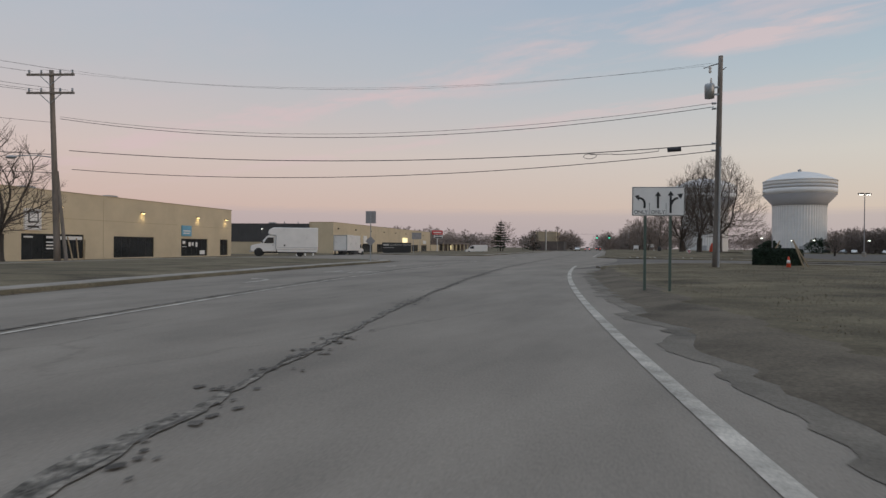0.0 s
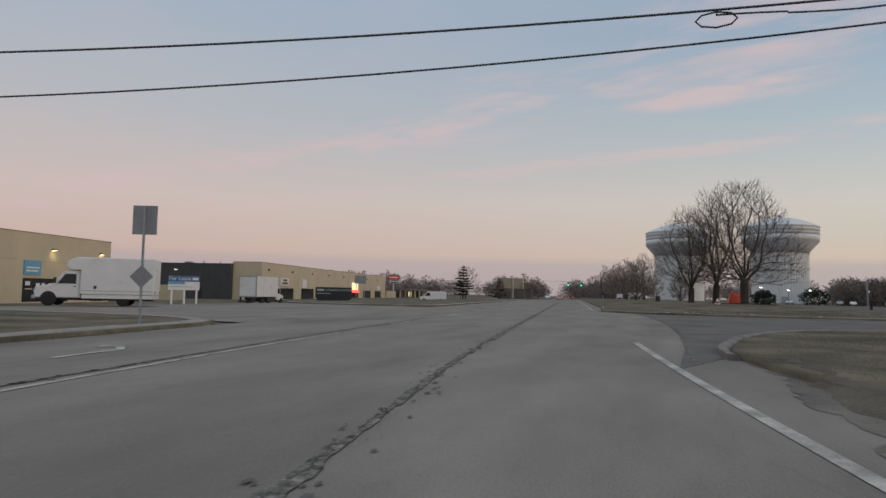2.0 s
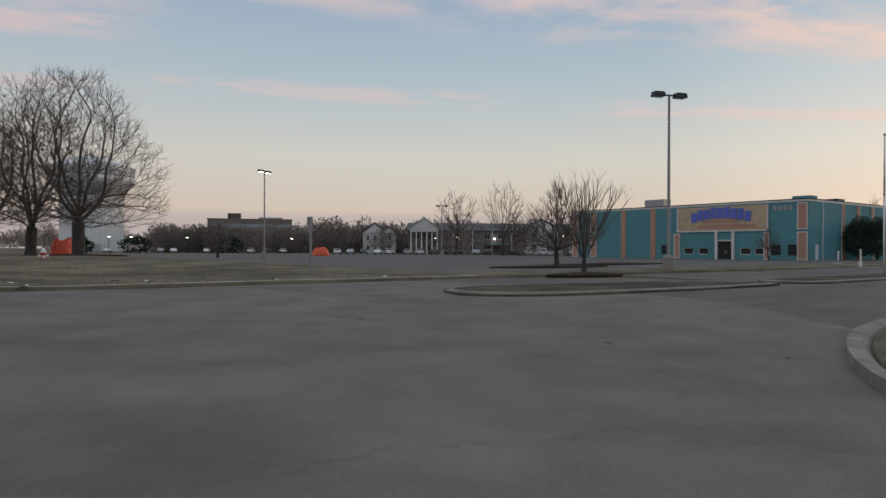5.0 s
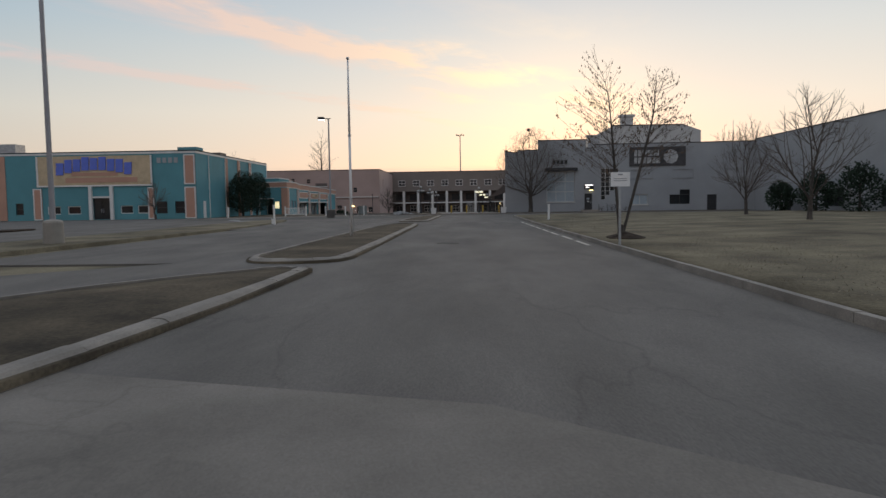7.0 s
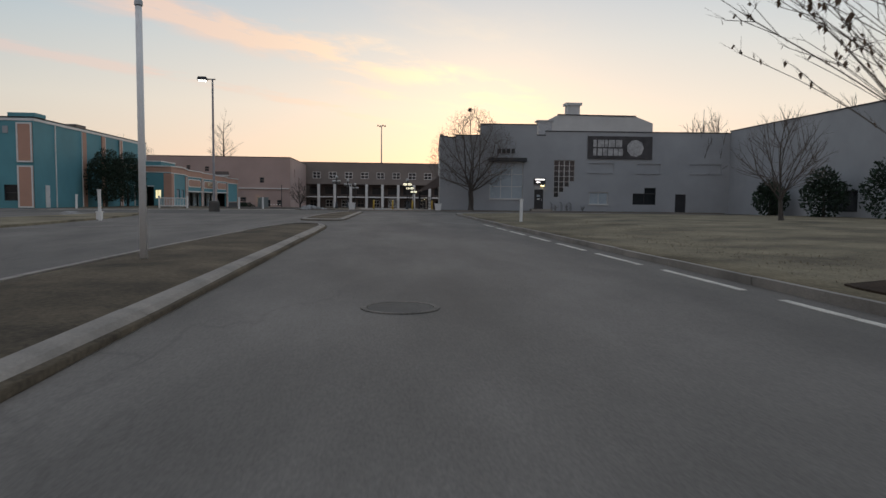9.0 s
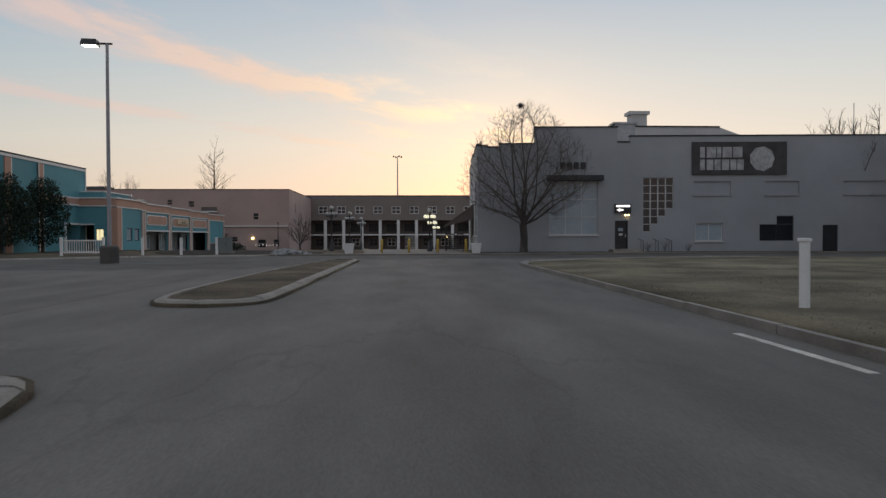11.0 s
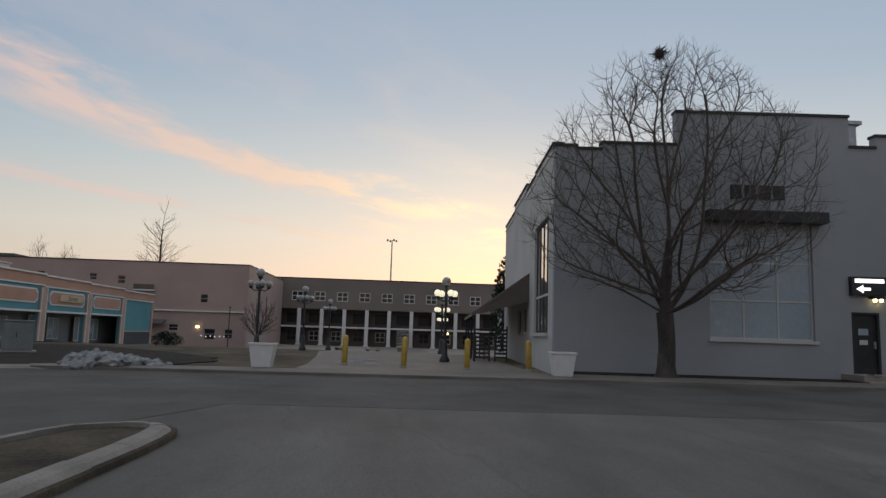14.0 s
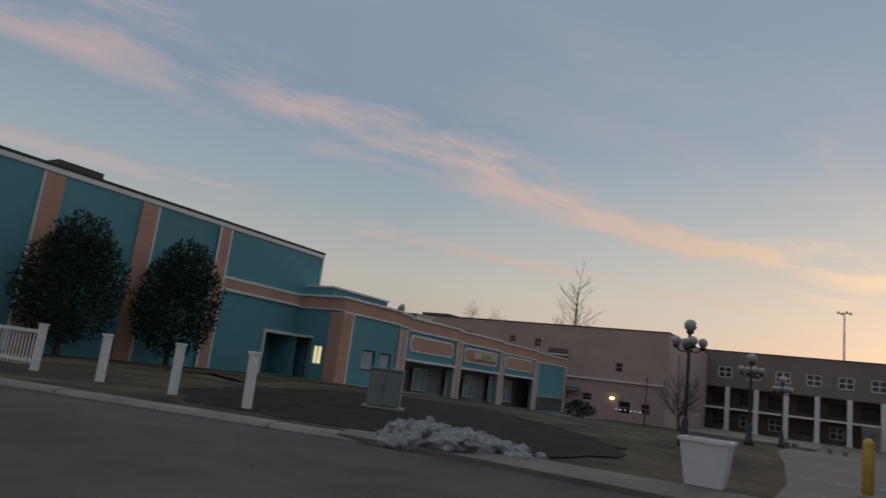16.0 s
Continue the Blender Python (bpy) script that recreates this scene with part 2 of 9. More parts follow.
# ---- materials ----
def material(name, base, rough=0.8, vary=0.12, scale=1.5, fine=25.0, bump=0.15, metal=0.0, tint=None, spec=0.5, stretch=(1, 1, 1), island=0.0, stain=0.0, stain_scale=0.25, cracks=0.0):
    ma = bpy.data.materials.new(name)
    ma.use_nodes = True
    nt = ma.node_tree
    N, L = nt.nodes, nt.links
    b = N["Principled BSDF"]
    co = N.new("ShaderNodeTexCoord")
    mp = N.new("ShaderNodeMapping")
    mp.inputs["Scale"].default_value = stretch
    L.new(co.outputs["Object"], mp.inputs[0])

    def noise_node(s, detail):
        n = N.new("ShaderNodeTexNoise")
        n.inputs["Scale"].default_value, n.inputs["Detail"].default_value, n.inputs["Roughness"].default_value = s, detail, 0.6
        L.new(mp.outputs[0], n.inputs["Vector"])
        return n.outputs[0]

    def mix(fac, a, c, blend="MIX"):
        n = N.new("ShaderNodeMix")
        n.data_type, n.blend_type = "RGBA", blend
        for s, k in ((fac, 0), (a, 6), (c, 7)):
            if isinstance(s, (int, float)):
                n.inputs[k].default_value = s
            elif isinstance(s, tuple):
                n.inputs[k].default_value = (*s, 1)
            else:
                L.new(s, n.inputs[k])
        return n.outputs[2]
    big, small = noise_node(scale, 5), noise_node(fine, 3)
    tint = tint or base
    lo = tuple(max(0, c * (1 - 1.6 * vary)) for c in base)
    hi = tuple(min(1, c * (1 + 1.6 * vary)) for c in tint)
    r = N.new("ShaderNodeValToRGB")
    r.color_ramp.elements[0].position, r.color_ramp.elements[1].position = 0.32, 0.68
    r.color_ramp.elements[0].color, r.color_ramp.elements[1].color = (*lo, 1), (*hi, 1)
    L.new(big, r.inputs[0])
    g = N.new("ShaderNodeMapRange")
    g.inputs[1].default_value, g.inputs[2].default_value, g.inputs[3].default_value, g.inputs[4].default_value = 0.3, 0.7, 1 - vary, 1 + vary
    L.new(small, g.inputs[0])
    grain = N.new("ShaderNodeVectorMath")
    grain.operation = "SCALE"
    L.new(r.outputs[0], grain.inputs[0])
    L.new(g.outputs[0], grain.inputs[3])
    col = grain.outputs[0]
    if stain:
        st = noise_node(stain_scale, 6)
        sr = N.new("ShaderNodeMapRange")
        sr.inputs[1].default_value, sr.inputs[2].default_value, sr.inputs[3].default_value, sr.inputs[4].default_value = 0.48, 0.72, 0.0, stain
        L.new(st, sr.inputs[0])
        col = mix(sr.outputs[0], col, tuple(c * 0.35 for c in base))
    if cracks:
        # a net of fine cracks, bent by noise and broken off here and there
        wob = N.new("ShaderNodeTexNoise")
        wob.inputs["Scale"].default_value, wob.inputs["Detail"].default_value = 1.3, 4
        L.new(mp.outputs[0], wob.inputs["Vector"])
        ad = N.new("ShaderNodeVectorMath")
        ad.operation = "MULTIPLY_ADD"
        L.new(wob.outputs["Color"], ad.inputs[0])
        ad.inputs[1].default_value = (1.4, 1.4, 1.4)
        L.new(mp.outputs[0], ad.inputs[2])
        vo = N.new("ShaderNodeTexVoronoi")
        vo.feature = "DISTANCE_TO_EDGE"
        vo.inputs["Scale"].default_value = 0.26
        L.new(ad.outputs[0], vo.inputs["Vector"])
        cr = N.new("ShaderNodeMapRange")
        cr.inputs[1].default_value, cr.inputs[2].default_value, cr.inputs[3].default_value, cr.inputs[4].default_value = 0.0, 0.012, cracks, 0.0
        L.new(vo.outputs["Distance"], cr.inputs[0])
        br = N.new("ShaderNodeMapRange")
        br.inputs[1].default_value, br.inputs[2].default_value = 0.42, 0.58
        L.new(noise_node(0.12, 3), br.inputs[0])
        mu = N.new("ShaderNodeMath")
        mu.operation = "MULTIPLY"
        L.new(cr.outputs[0], mu.inputs[0])
        L.new(br.outputs[0], mu.inputs[1])
        col = mix(mu.outputs[0], col, tuple(c * 0.3 for c in base))
    if island:
        info = N.new("ShaderNodeNewGeometry")
        ir = N.new("ShaderNodeMapRange")
        ir.inputs[3].default_value, ir.inputs[4].default_value = 1 - island, 1 + island
        L.new(info.outputs["Random Per Island"], ir.inputs[0])
        v = N.new("ShaderNodeVectorMath")
        v.operation = "SCALE"
        L.new(col, v.inputs[0])
        L.new(ir.outputs[0], v.inputs[3])
        col = v.outputs[0]
    L.new(col, b.inputs["Base Color"])
    rr = N.new("ShaderNodeMapRange")
    rr.inputs[3].default_value, rr.inputs[4].default_value = max(0.02, rough - 0.1), min(1, rough + 0.1)
    L.new(big, rr.inputs[0])
    L.new(rr.outputs[0], b.inputs["Roughness"])
    b.inputs["Metallic"].default_value = metal
    b.inputs["Specular IOR Level"].default_value = spec
    if bump:
        bp = N.new("ShaderNodeBump")
        bp.inputs["Strength"].default_value, bp.inputs["Distance"].default_value = bump, 0.02
        L.new(small, bp.inputs["Height"])
        L.new(bp.outputs[0], b.inputs["Normal"])
    return ma


def glow(name, colour, strength):
    ma = bpy.data.materials.new(name)
    ma.use_nodes = True
    b = ma.node_tree.nodes["Principled BSDF"]
    b.inputs["Base Color"].default_value = (*colour, 1)
    b.inputs["Emission Color"].default_value = (*colour, 1)
    b.inputs["Emission Strength"].default_value = strength
    return ma


ASPHALT = material("asphalt", (0.265, 0.23, 0.193), 0.92, 0.12, 0.6, 55, 0.4, stain=0.30, stain_scale=0.2, spec=0.15, cracks=0.22, stretch=(1.0, 0.3, 1.0))
ASPHALT_APRON = material("apron_asphalt", (0.172, 0.151, 0.13), 0.92, 0.13, 0.6, 55, 0.4, stain=0.30, stain_scale=0.2, spec=0.15, cracks=0.22)
ASPHALT_DRIVE = material("drive_asphalt", (0.137, 0.122, 0.108), 0.92, 0.14, 0.6, 55, 0.45, stain=0.35, stain_scale=0.2, spec=0.15, cracks=0.22, stretch=(0.35, 1.0, 1.0))
ASPHALT_DARK = material("dark_asphalt", (0.098, 0.089, 0.08), 0.92, 0.15, 0.5, 55, 0.45, stain=0.3, stain_scale=0.2, spec=0.15, cracks=0.2)
ASPHALT_SEAM = material("crumbled_asphalt", (0.125, 0.111, 0.096), 0.95, 0.3, 2.0, 30, 0.6, spec=0.2)
RUBBLE = material("broken_asphalt", (0.19, 0.168, 0.142), 0.95, 0.42, 6.0, 22, 0.9, spec=0.15)
GRASS = material("dry_grass", (0.14, 0.116, 0.08), 0.95, 0.26, 0.35, 16, 1.0, tint=(0.17, 0.141, 0.094), stain=0.5, stain_scale=0.09, spec=0.1)
EARTH = material("bare_earth", (0.15, 0.124, 0.094), 0.95, 0.24, 0.6, 22, 0.8, spec=0.12, stain=0.4, stain_scale=0.3)
SIGN_FADED = material("faded_sign_board", (0.055, 0.05, 0.05), 0.8, 0.2, 1.2, 20, 0.1, stain=0.3, stain_scale=0.8)
LETTER_FADED = material("faded_sign_letters", (0.38, 0.37, 0.36), 0.8, 0.2, 2.0, 20, 0.1, stain=0.4, stain_scale=1.5)
TURF_DARK = material("dark_dormant_turf", (0.064, 0.052, 0.038), 0.95, 0.3, 0.5, 18, 0.45, tint=(0.09, 0.07, 0.047), stain=0.5, stain_scale=0.2, spec=0.1)
STRAW = material("straw_blades", (0.21, 0.175, 0.125), 0.9, 0.2, 0.6, 10, 0.0, island=0.35, spec=0.15)
KERB_OLD = material("weathered_kerb", (0.21, 0.182, 0.153), 0.88, 0.16, 1.1, 40, 0.3, stain=0.45, stain_scale=0.8)
DUST = material("dusty_shoulder", (0.195, 0.17, 0.14), 0.95, 0.2, 0.8, 30, 0.5, spec=0.12, stain=0.3, stain_scale=0.4)
SOIL = material("dark_bed_soil", (0.032, 0.026, 0.022), 0.95, 0.28, 1.2, 30, 0.8, spec=0.1)
CLEAR_PANE = material("reflecting_window_glass", (0.42, 0.42, 0.41), 0.05, 0.05, 0.4, 4, 0.0, metal=0.75, spec=0.6)
MULCH = material("dark_mulch", (0.04, 0.028, 0.02), 0.95, 0.3, 2.0, 40, 0.9, spec=0.1)
CONCRETE = material("concrete", (0.30, 0.265, 0.225), 0.85, 0.12, 0.9, 40, 0.25, stain=0.35, stain_scale=0.6)
ROAD_PAINT = material("worn_road_paint", (0.47, 0.425, 0.365), 0.85, 0.22, 1.6, 35, 0.3, stain=0.75, stain_scale=1.1, spec=0.2)
TAN = material("tan_stucco", (0.56, 0.465, 0.325), 0.85, 0.05, 0.25, 30, 0.15, stain=0.12, stain_scale=0.15)
TAN_DIM = material("tan_block", (0.42, 0.34, 0.235), 0.88, 0.06, 0.3, 20, 0.25, stain=0.15, stain_scale=0.2)
SIDING = material("dark_grey_siding", (0.06, 0.058, 0.06), 0.7, 0.10, 0.4, 20, 0.1)
GLASS_DARK = material("dark_window_glass", (0.022, 0.024, 0.026), 0.12, 0.15, 0.4, 4, 0.0, spec=0.5)
GLASS_PALE = material("pale_pane", (0.30, 0.35, 0.38), 0.25, 0.06, 0.6, 6, 0.03, spec=0.6)
# also backs windows from inside, where its black stands in for shade
BLACK = material("black_metal_and_shade", (0.018, 0.018, 0.02), 0.45, 0.2, 2, 30, 0.05)
GALV = material("galvanised_steel", (0.36, 0.37, 0.38), 0.5, 0.12, 3, 30, 0.08, metal=0.7)
SIGN_BACK = material("bare_aluminium_sheet", (0.30, 0.29, 0.30), 0.55, 0.08, 2, 20, 0.03, metal=0.5)
SIGN_WHITE = material("white_sign_sheet", (0.74, 0.72, 0.70), 0.5, 0.04, 2, 30, 0.03)
SIGN_RED = material("red_sign_sheet", (0.50, 0.04, 0.045), 0.5, 0.08, 2, 30, 0.03)
SIGN_BLUE = material("blue_sign_sheet", (0.055, 0.12, 0.26), 0.5, 0.08, 2, 30, 0.03)
SIGN_CYAN = material("light_blue_sign_sheet", (0.15, 0.36, 0.50), 0.5, 0.08, 2, 30, 0.03)
WOOD_POLE = material("weathered_pole_wood", (0.18, 0.155, 0.135), 0.9, 0.2, 2.5, 30, 0.5, stretch=(1, 1, 0.08))
TIMBER = material("raw_timber", (0.33, 0.25, 0.16), 0.85, 0.15, 3, 25, 0.3, stretch=(1, 1, 0.2))
WIRE = material("cable_sheath", (0.03, 0.03, 0.034), 0.6, 0.1, 3, 20, 0.0)
TEAL = material("teal_stucco", (0.10, 0.265, 0.295), 0.85, 0.07, 0.25, 30, 0.15, stain=0.12, stain_scale=0.12)
CORAL = material("coral_stucco", (0.47, 0.265, 0.19), 0.85, 0.07, 0.4, 30, 0.15, stain=0.12, stain_scale=0.2)
CORAL_PALE = material("pale_coral_stucco", (0.45, 0.31, 0.25), 0.85, 0.06, 0.4, 30, 0.15)
TRIM = material("white_painted_trim", (0.66, 0.63, 0.60), 0.65, 0.05, 1.0, 30, 0.06)
PINK = material("faded_pink_stucco", (0.40, 0.285, 0.25), 0.88, 0.07, 0.12, 20, 0.15, stain=0.15, stain_scale=0.1)
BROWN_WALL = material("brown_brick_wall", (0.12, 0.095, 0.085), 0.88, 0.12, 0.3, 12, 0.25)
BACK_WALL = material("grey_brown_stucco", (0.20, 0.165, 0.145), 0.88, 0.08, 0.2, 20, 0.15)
GREY_WALL = material("grey_painted_block", (0.31, 0.313, 0.318), 0.85, 0.06, 0.22, 20, 0.18, stain=0.18, stain_scale=0.15)
PALE_WALL = material("pale_painted_block", (0.50, 0.485, 0.465), 0.85, 0.05, 0.3, 20, 0.15, stain=0.1)
DARK_TRIM = material("dark_roof_edge", (0.03, 0.03, 0.032), 0.7, 0.1, 2, 20, 0.05)
ROOF = material("roof_felt", (0.10, 0.095, 0.09), 0.9, 0.15, 0.5, 20, 0.2)
PATH_CONCRETE = material("brown_path_concrete", (0.165, 0.137, 0.112), 0.9, 0.14, 0.5, 30, 0.3, stain=0.4, stain_scale=0.3)
TANK_PAINT = material("pale_tank_paint", (0.74, 0.72, 0.70), 0.6, 0.04, 0.08, 3, 0.02, stain=0.18, stain_scale=0.05, stretch=(1, 1, 2.5))
TANK_MID = material("mid_grey_tank_paint", (0.56, 0.55, 0.55), 0.6, 0.05, 0.08, 3, 0.02)
TANK_BAND = material("grey_tank_paint", (0.40, 0.39, 0.40), 0.6, 0.05, 0.08, 3, 0.02)
BARK = material("bare_bark", (0.062, 0.051, 0.043), 0.92, 0.25, 3, 25, 0.6, stretch=(1, 1, 0.25))
TWIG = material("bare_twigs", (0.095, 0.074, 0.06), 0.92, 0.15, 2, 20, 0.0)
# Paler than near twigs: the haze over far trees is put into this colour.
WOODS_HAZED = material("winter_woods", (0.20, 0.16, 0.138), 0.95, 0.2, 0.05, 3, 0.0, island=0.35)
DEAD_LEAF = material("clinging_dead_leaves", (0.10, 0.06, 0.032), 0.85, 0.2, 2, 20, 0.0, island=0.3)
PINE = material("pine_needles", (0.04, 0.055, 0.038), 0.8, 0.25, 1.0, 20, 0.0, island=0.4, spec=0.2)
NEEDLES = material("evergreen_needles", (0.022, 0.036, 0.022), 0.8, 0.25, 1.0, 20, 0.0, island=0.45, spec=0.25)
SNOW = material("dirty_snow", (0.25, 0.243, 0.236), 0.8, 0.22, 2.5, 14, 0.8, stain=0.75, stain_scale=2.2)
ORANGE = material("orange_plastic", (0.75, 0.10, 0.045), 0.45, 0.08, 1.5, 20, 0.05)
YELLOW = material("yellow_post_paint", (0.52, 0.34, 0.06), 0.6, 0.10, 3, 30, 0.08, stain=0.3, stain_scale=2.5)
WHITE_POST = material("white_post_paint", (0.68, 0.66, 0.63), 0.6, 0.05, 2, 30, 0.08, stain=0.2, stain_scale=2.0)
PLANTER = material("white_planter_shell", (0.66, 0.64, 0.62), 0.6, 0.05, 1.5, 30, 0.1, stain=0.2, stain_scale=1.2)
VAN_WHITE = material("white_vehicle_paint", (0.72, 0.70, 0.68), 0.3, 0.03, 1, 30, 0.0)
CAR_SILVER = material("silver_vehicle_paint", (0.40, 0.41, 0.42), 0.3, 0.03, 1, 30, 0.0, metal=0.4)
CAR_DARK = material("dark_vehicle_paint", (0.03, 0.032, 0.036), 0.25, 0.05, 1, 30, 0.0)
RUBBER = material("tyre_rubber", (0.02, 0.02, 0.02), 0.85, 0.15, 5, 40, 0.2)
STEEL_RIM = material("steel_rim", (0.42, 0.42, 0.43), 0.35, 0.05, 3, 20, 0.0, metal=0.8)
GREEN_PAINT = material("green_enclosure_paint", (0.075, 0.105, 0.085), 0.6, 0.08, 1.5, 20, 0.05)
CABINET_PAINT = material("grey_green_cabinet_paint", (0.17, 0.185, 0.175), 0.6, 0.1, 1.5, 20, 0.05, stain=0.3, stain_scale=1.2)
MURAL_BLUE = material("blue_mural_letters", (0.10, 0.15, 0.55), 0.5, 0.05, 2, 20, 0.03)
MURAL_SAND = material("sand_mural_ground", (0.50, 0.38, 0.24), 0.6, 0.1, 0.8, 8, 0.05)
GLOBE_OFF = material("opal_globe", (0.36, 0.345, 0.325), 0.3, 0.03, 2, 20, 0.0)
GLOBE_LIT = glow("lit_opal_globe", (1.0, 0.93, 0.66), 0.75)
LAMP_WARM = glow("warm_wall_lamp", (1.0, 0.78, 0.36), 6.0)
LAMP_COLD = glow("cold_yard_lamp", (0.95, 0.95, 0.85), 6.0)
LED_WHITE = glow("white_display_light", (1.0, 0.95, 0.92), 1.6)
LED_RED = glow("red_display_light", (1.0, 0.10, 0.06), 1.6)
SIGNAL_GREEN = glow("green_signal_light", (0.05, 0.95, 0.55), 2.5)
TAIL_RED = glow("red_tail_light", (1.0, 0.08, 0.05), 1.5)
WINDOW_GLOW = glow("lit_window", (1.0, 0.85, 0.48), 0.9)


# ---- the lie of the land ----
def smooth01(t):
    t = min(1.0, max(0.0, t))
    return t * t * (3 - 2 * t)


def land(x, y):
    return -0.9 * smooth01((-44 - x) / 20) - 1.6 * smooth01((x - 108) / 58)


def edge_x(y):
    """The white line on the right of the main road."""
    if y >= 47:
        return -8.0 - 0.128 * (y - 47)
    d = min(47 - y, 75)
    return -8.0 + 0.128 * (47 - y) + 0.0017 * d * d


def ground_sheet():
    cs = [-3000, -1500, -800, -400, -250, -150, -110, -80, -64, -58, -52, -48, -44, -40, -20, 0, 20, 40, 60, 80, 96, 108, 116, 124, 132, 140, 148, 156, 166, 180, 200, 260, 400, 800, 1500, 3000]
    rs = [-3000, -1200, -500, -200, -100, -50, 0, 50, 100, 150, 200, 300, 450, 800, 1600, 3000]
    g = Geo()
    g.add([(x, y, land(x, y) - 0.05) for y in rs for x in cs],
          [(j * len(cs) + i, j * len(cs) + i + 1, (j + 1) * len(cs) + i + 1, (j + 1) * len(cs) + i) for j in range(len(rs) - 1) for i in range(len(cs) - 1)])
    setting("ground", g, GRASS, "flat brown winter grass and earth reaching the horizon", "ground", smooth=True)


def ribbon(pairs, dz):
    """A sheet between two lines of points, draped on the land."""
    g = Geo()
    verts = [(x, y, land(x, y) + dz) for a, b in pairs for x, y in (a, b)]
    return g.add(verts, [(2 * i, 2 * i + 1, 2 * i + 3, 2 * i + 2) for i in range(len(pairs) - 1)])


def flat(poly, z0, z1):
    return Geo().prism(poly, z0, z1)


ground_sheet()
ys = [-120, -80, -50, -30, -20, -10, 0, 8, 15, 22, 29, 36, 43, 47, 60, 80, 120, 200, 300, 450, 900]
setting("road", ribbon([((edge_x(y) - 14.5, y), (edge_x(y) + (3.0 if 46 < y < 90 else 1.6), y)) for y in ys], 0.0), ASPHALT, "worn grey asphalt main road with a crumbling seam", "road")
setting("road_opposite", ribbon([((edge_x(y) - 44, y), (edge_x(y) - 31.5, y)) for y in ys], 0.0), ASPHALT, "far carriageway of worn grey asphalt", "road")
setting("road_crossing", ribbon([((x, 49.5 - 0.12 * (x + 22)), (x, 84.5 - 0.12 * (x + 22))) for x in (-54, -44, -36, -22.2)], 0.004), ASPHALT, "asphalt opening in the grass median", "road")
# entrance and drive
apron = [(-7.2, 40), (-6.0, 43.5), (-5.5, 47.5), (-4.7, 51.2), (-3.2, 55.0), (-1.0, 57.8), (2.0, 59.8), (5.0, 60.7), (9.0, 65.5), (11.0, 73.0), (9.0, 79.7), (-2, 79.6), (-8.5, 80.6), (-12.2, 84), (-13.0, 88), (-11.2, 86), (-9.5, 80.7), (-8.47, 73.7), (-7.62, 66), (-7.33, 62.4), (-7.0, 56), (-6.9, 50), (-6.95, 45)]
setting("drive_apron", flat(apron, -0.2, 0.0085), ASPHALT_APRON, "pale worn asphalt mouth of the drive", "road")
g = Geo()
for quad in (((0, 59.3), (12, 61.15), (12, 79.7), (0, 79.6)), ((12, 61.2), (86, 61.2), (86, 69.25), (12, 69.25)), ((12, 69.25), (52, 69.25), (52, 73), (12, 73)), ((12, 73), (21, 73), (14, 79.7), (12, 79.7))):
    g.prism(quad, -0.2, 0.006)
setting("drive", g, ASPHALT_DRIVE, "grey asphalt entrance drive between kerbed lawns", "road")
setting("cross_drive", flat([(82, 14), (91.6, 14), (91.6, 73.5), (88.6, 84), (80, 96), (72, 96), (72, 73), (84, 69)], -0.2, 0.010), ASPHALT_DARK, "asphalt drive along the shop fronts", "road")
setting("drive_flare", flat([(68, 46), (85, 46), (85, 61.3), (68, 61.3)], -0.2, 0.004), ASPHALT_DRIVE, "asphalt flare where the drive meets the cross drive", "road")
setting("parking_lot", flat([(13, 84.5), (40, 84.5), (52, 73), (74, 73), (74, 96), (86.8, 97), (86.8, 215), (8, 215)], -0.2, 0.008), ASPHALT_DRIVE, "wide empty asphalt parking lot", "parking lot")
setting("parking_lot_club", flat([(28, 28.5), (91, 28.5), (91, 46.5), (28, 46.5)], -0.2, 0.008), ASPHALT, "asphalt parking lot before the grey club building", "parking lot")
setting("drive_link", flat([(49, 69.0), (86, 69.0), (86, 74), (49, 74)], -0.2, 0.003), ASPHALT_DRIVE, "asphalt between two grass islands", "road")
setting("lot_lane", flat([(21, 72.6), (72, 72.6), (72, 80), (21, 79.2)], -0.2, 0.002), ASPHALT_DRIVE, "asphalt lane beside the grass island", "road")


def curve(pts, n=6):
    """A smooth line through points."""
    out = []
    for i in range(len(pts) - 1):
        p0, p1, p2, p3 = (Vector(pts[max(0, min(len(pts) - 1, i + k))]) for k in (-1, 0, 1, 2))
        for k in range(n):
            t = k / n
            out.append(tuple(0.5 * (2 * p1 + (p2 - p0) * t + (2 * p0 - 5 * p1 + 4 * p2 - p3) * t * t + (3 * p1 - p0 - 3 * p2 + p3) * t ** 3)))
    return out + [tuple(pts[-1])]


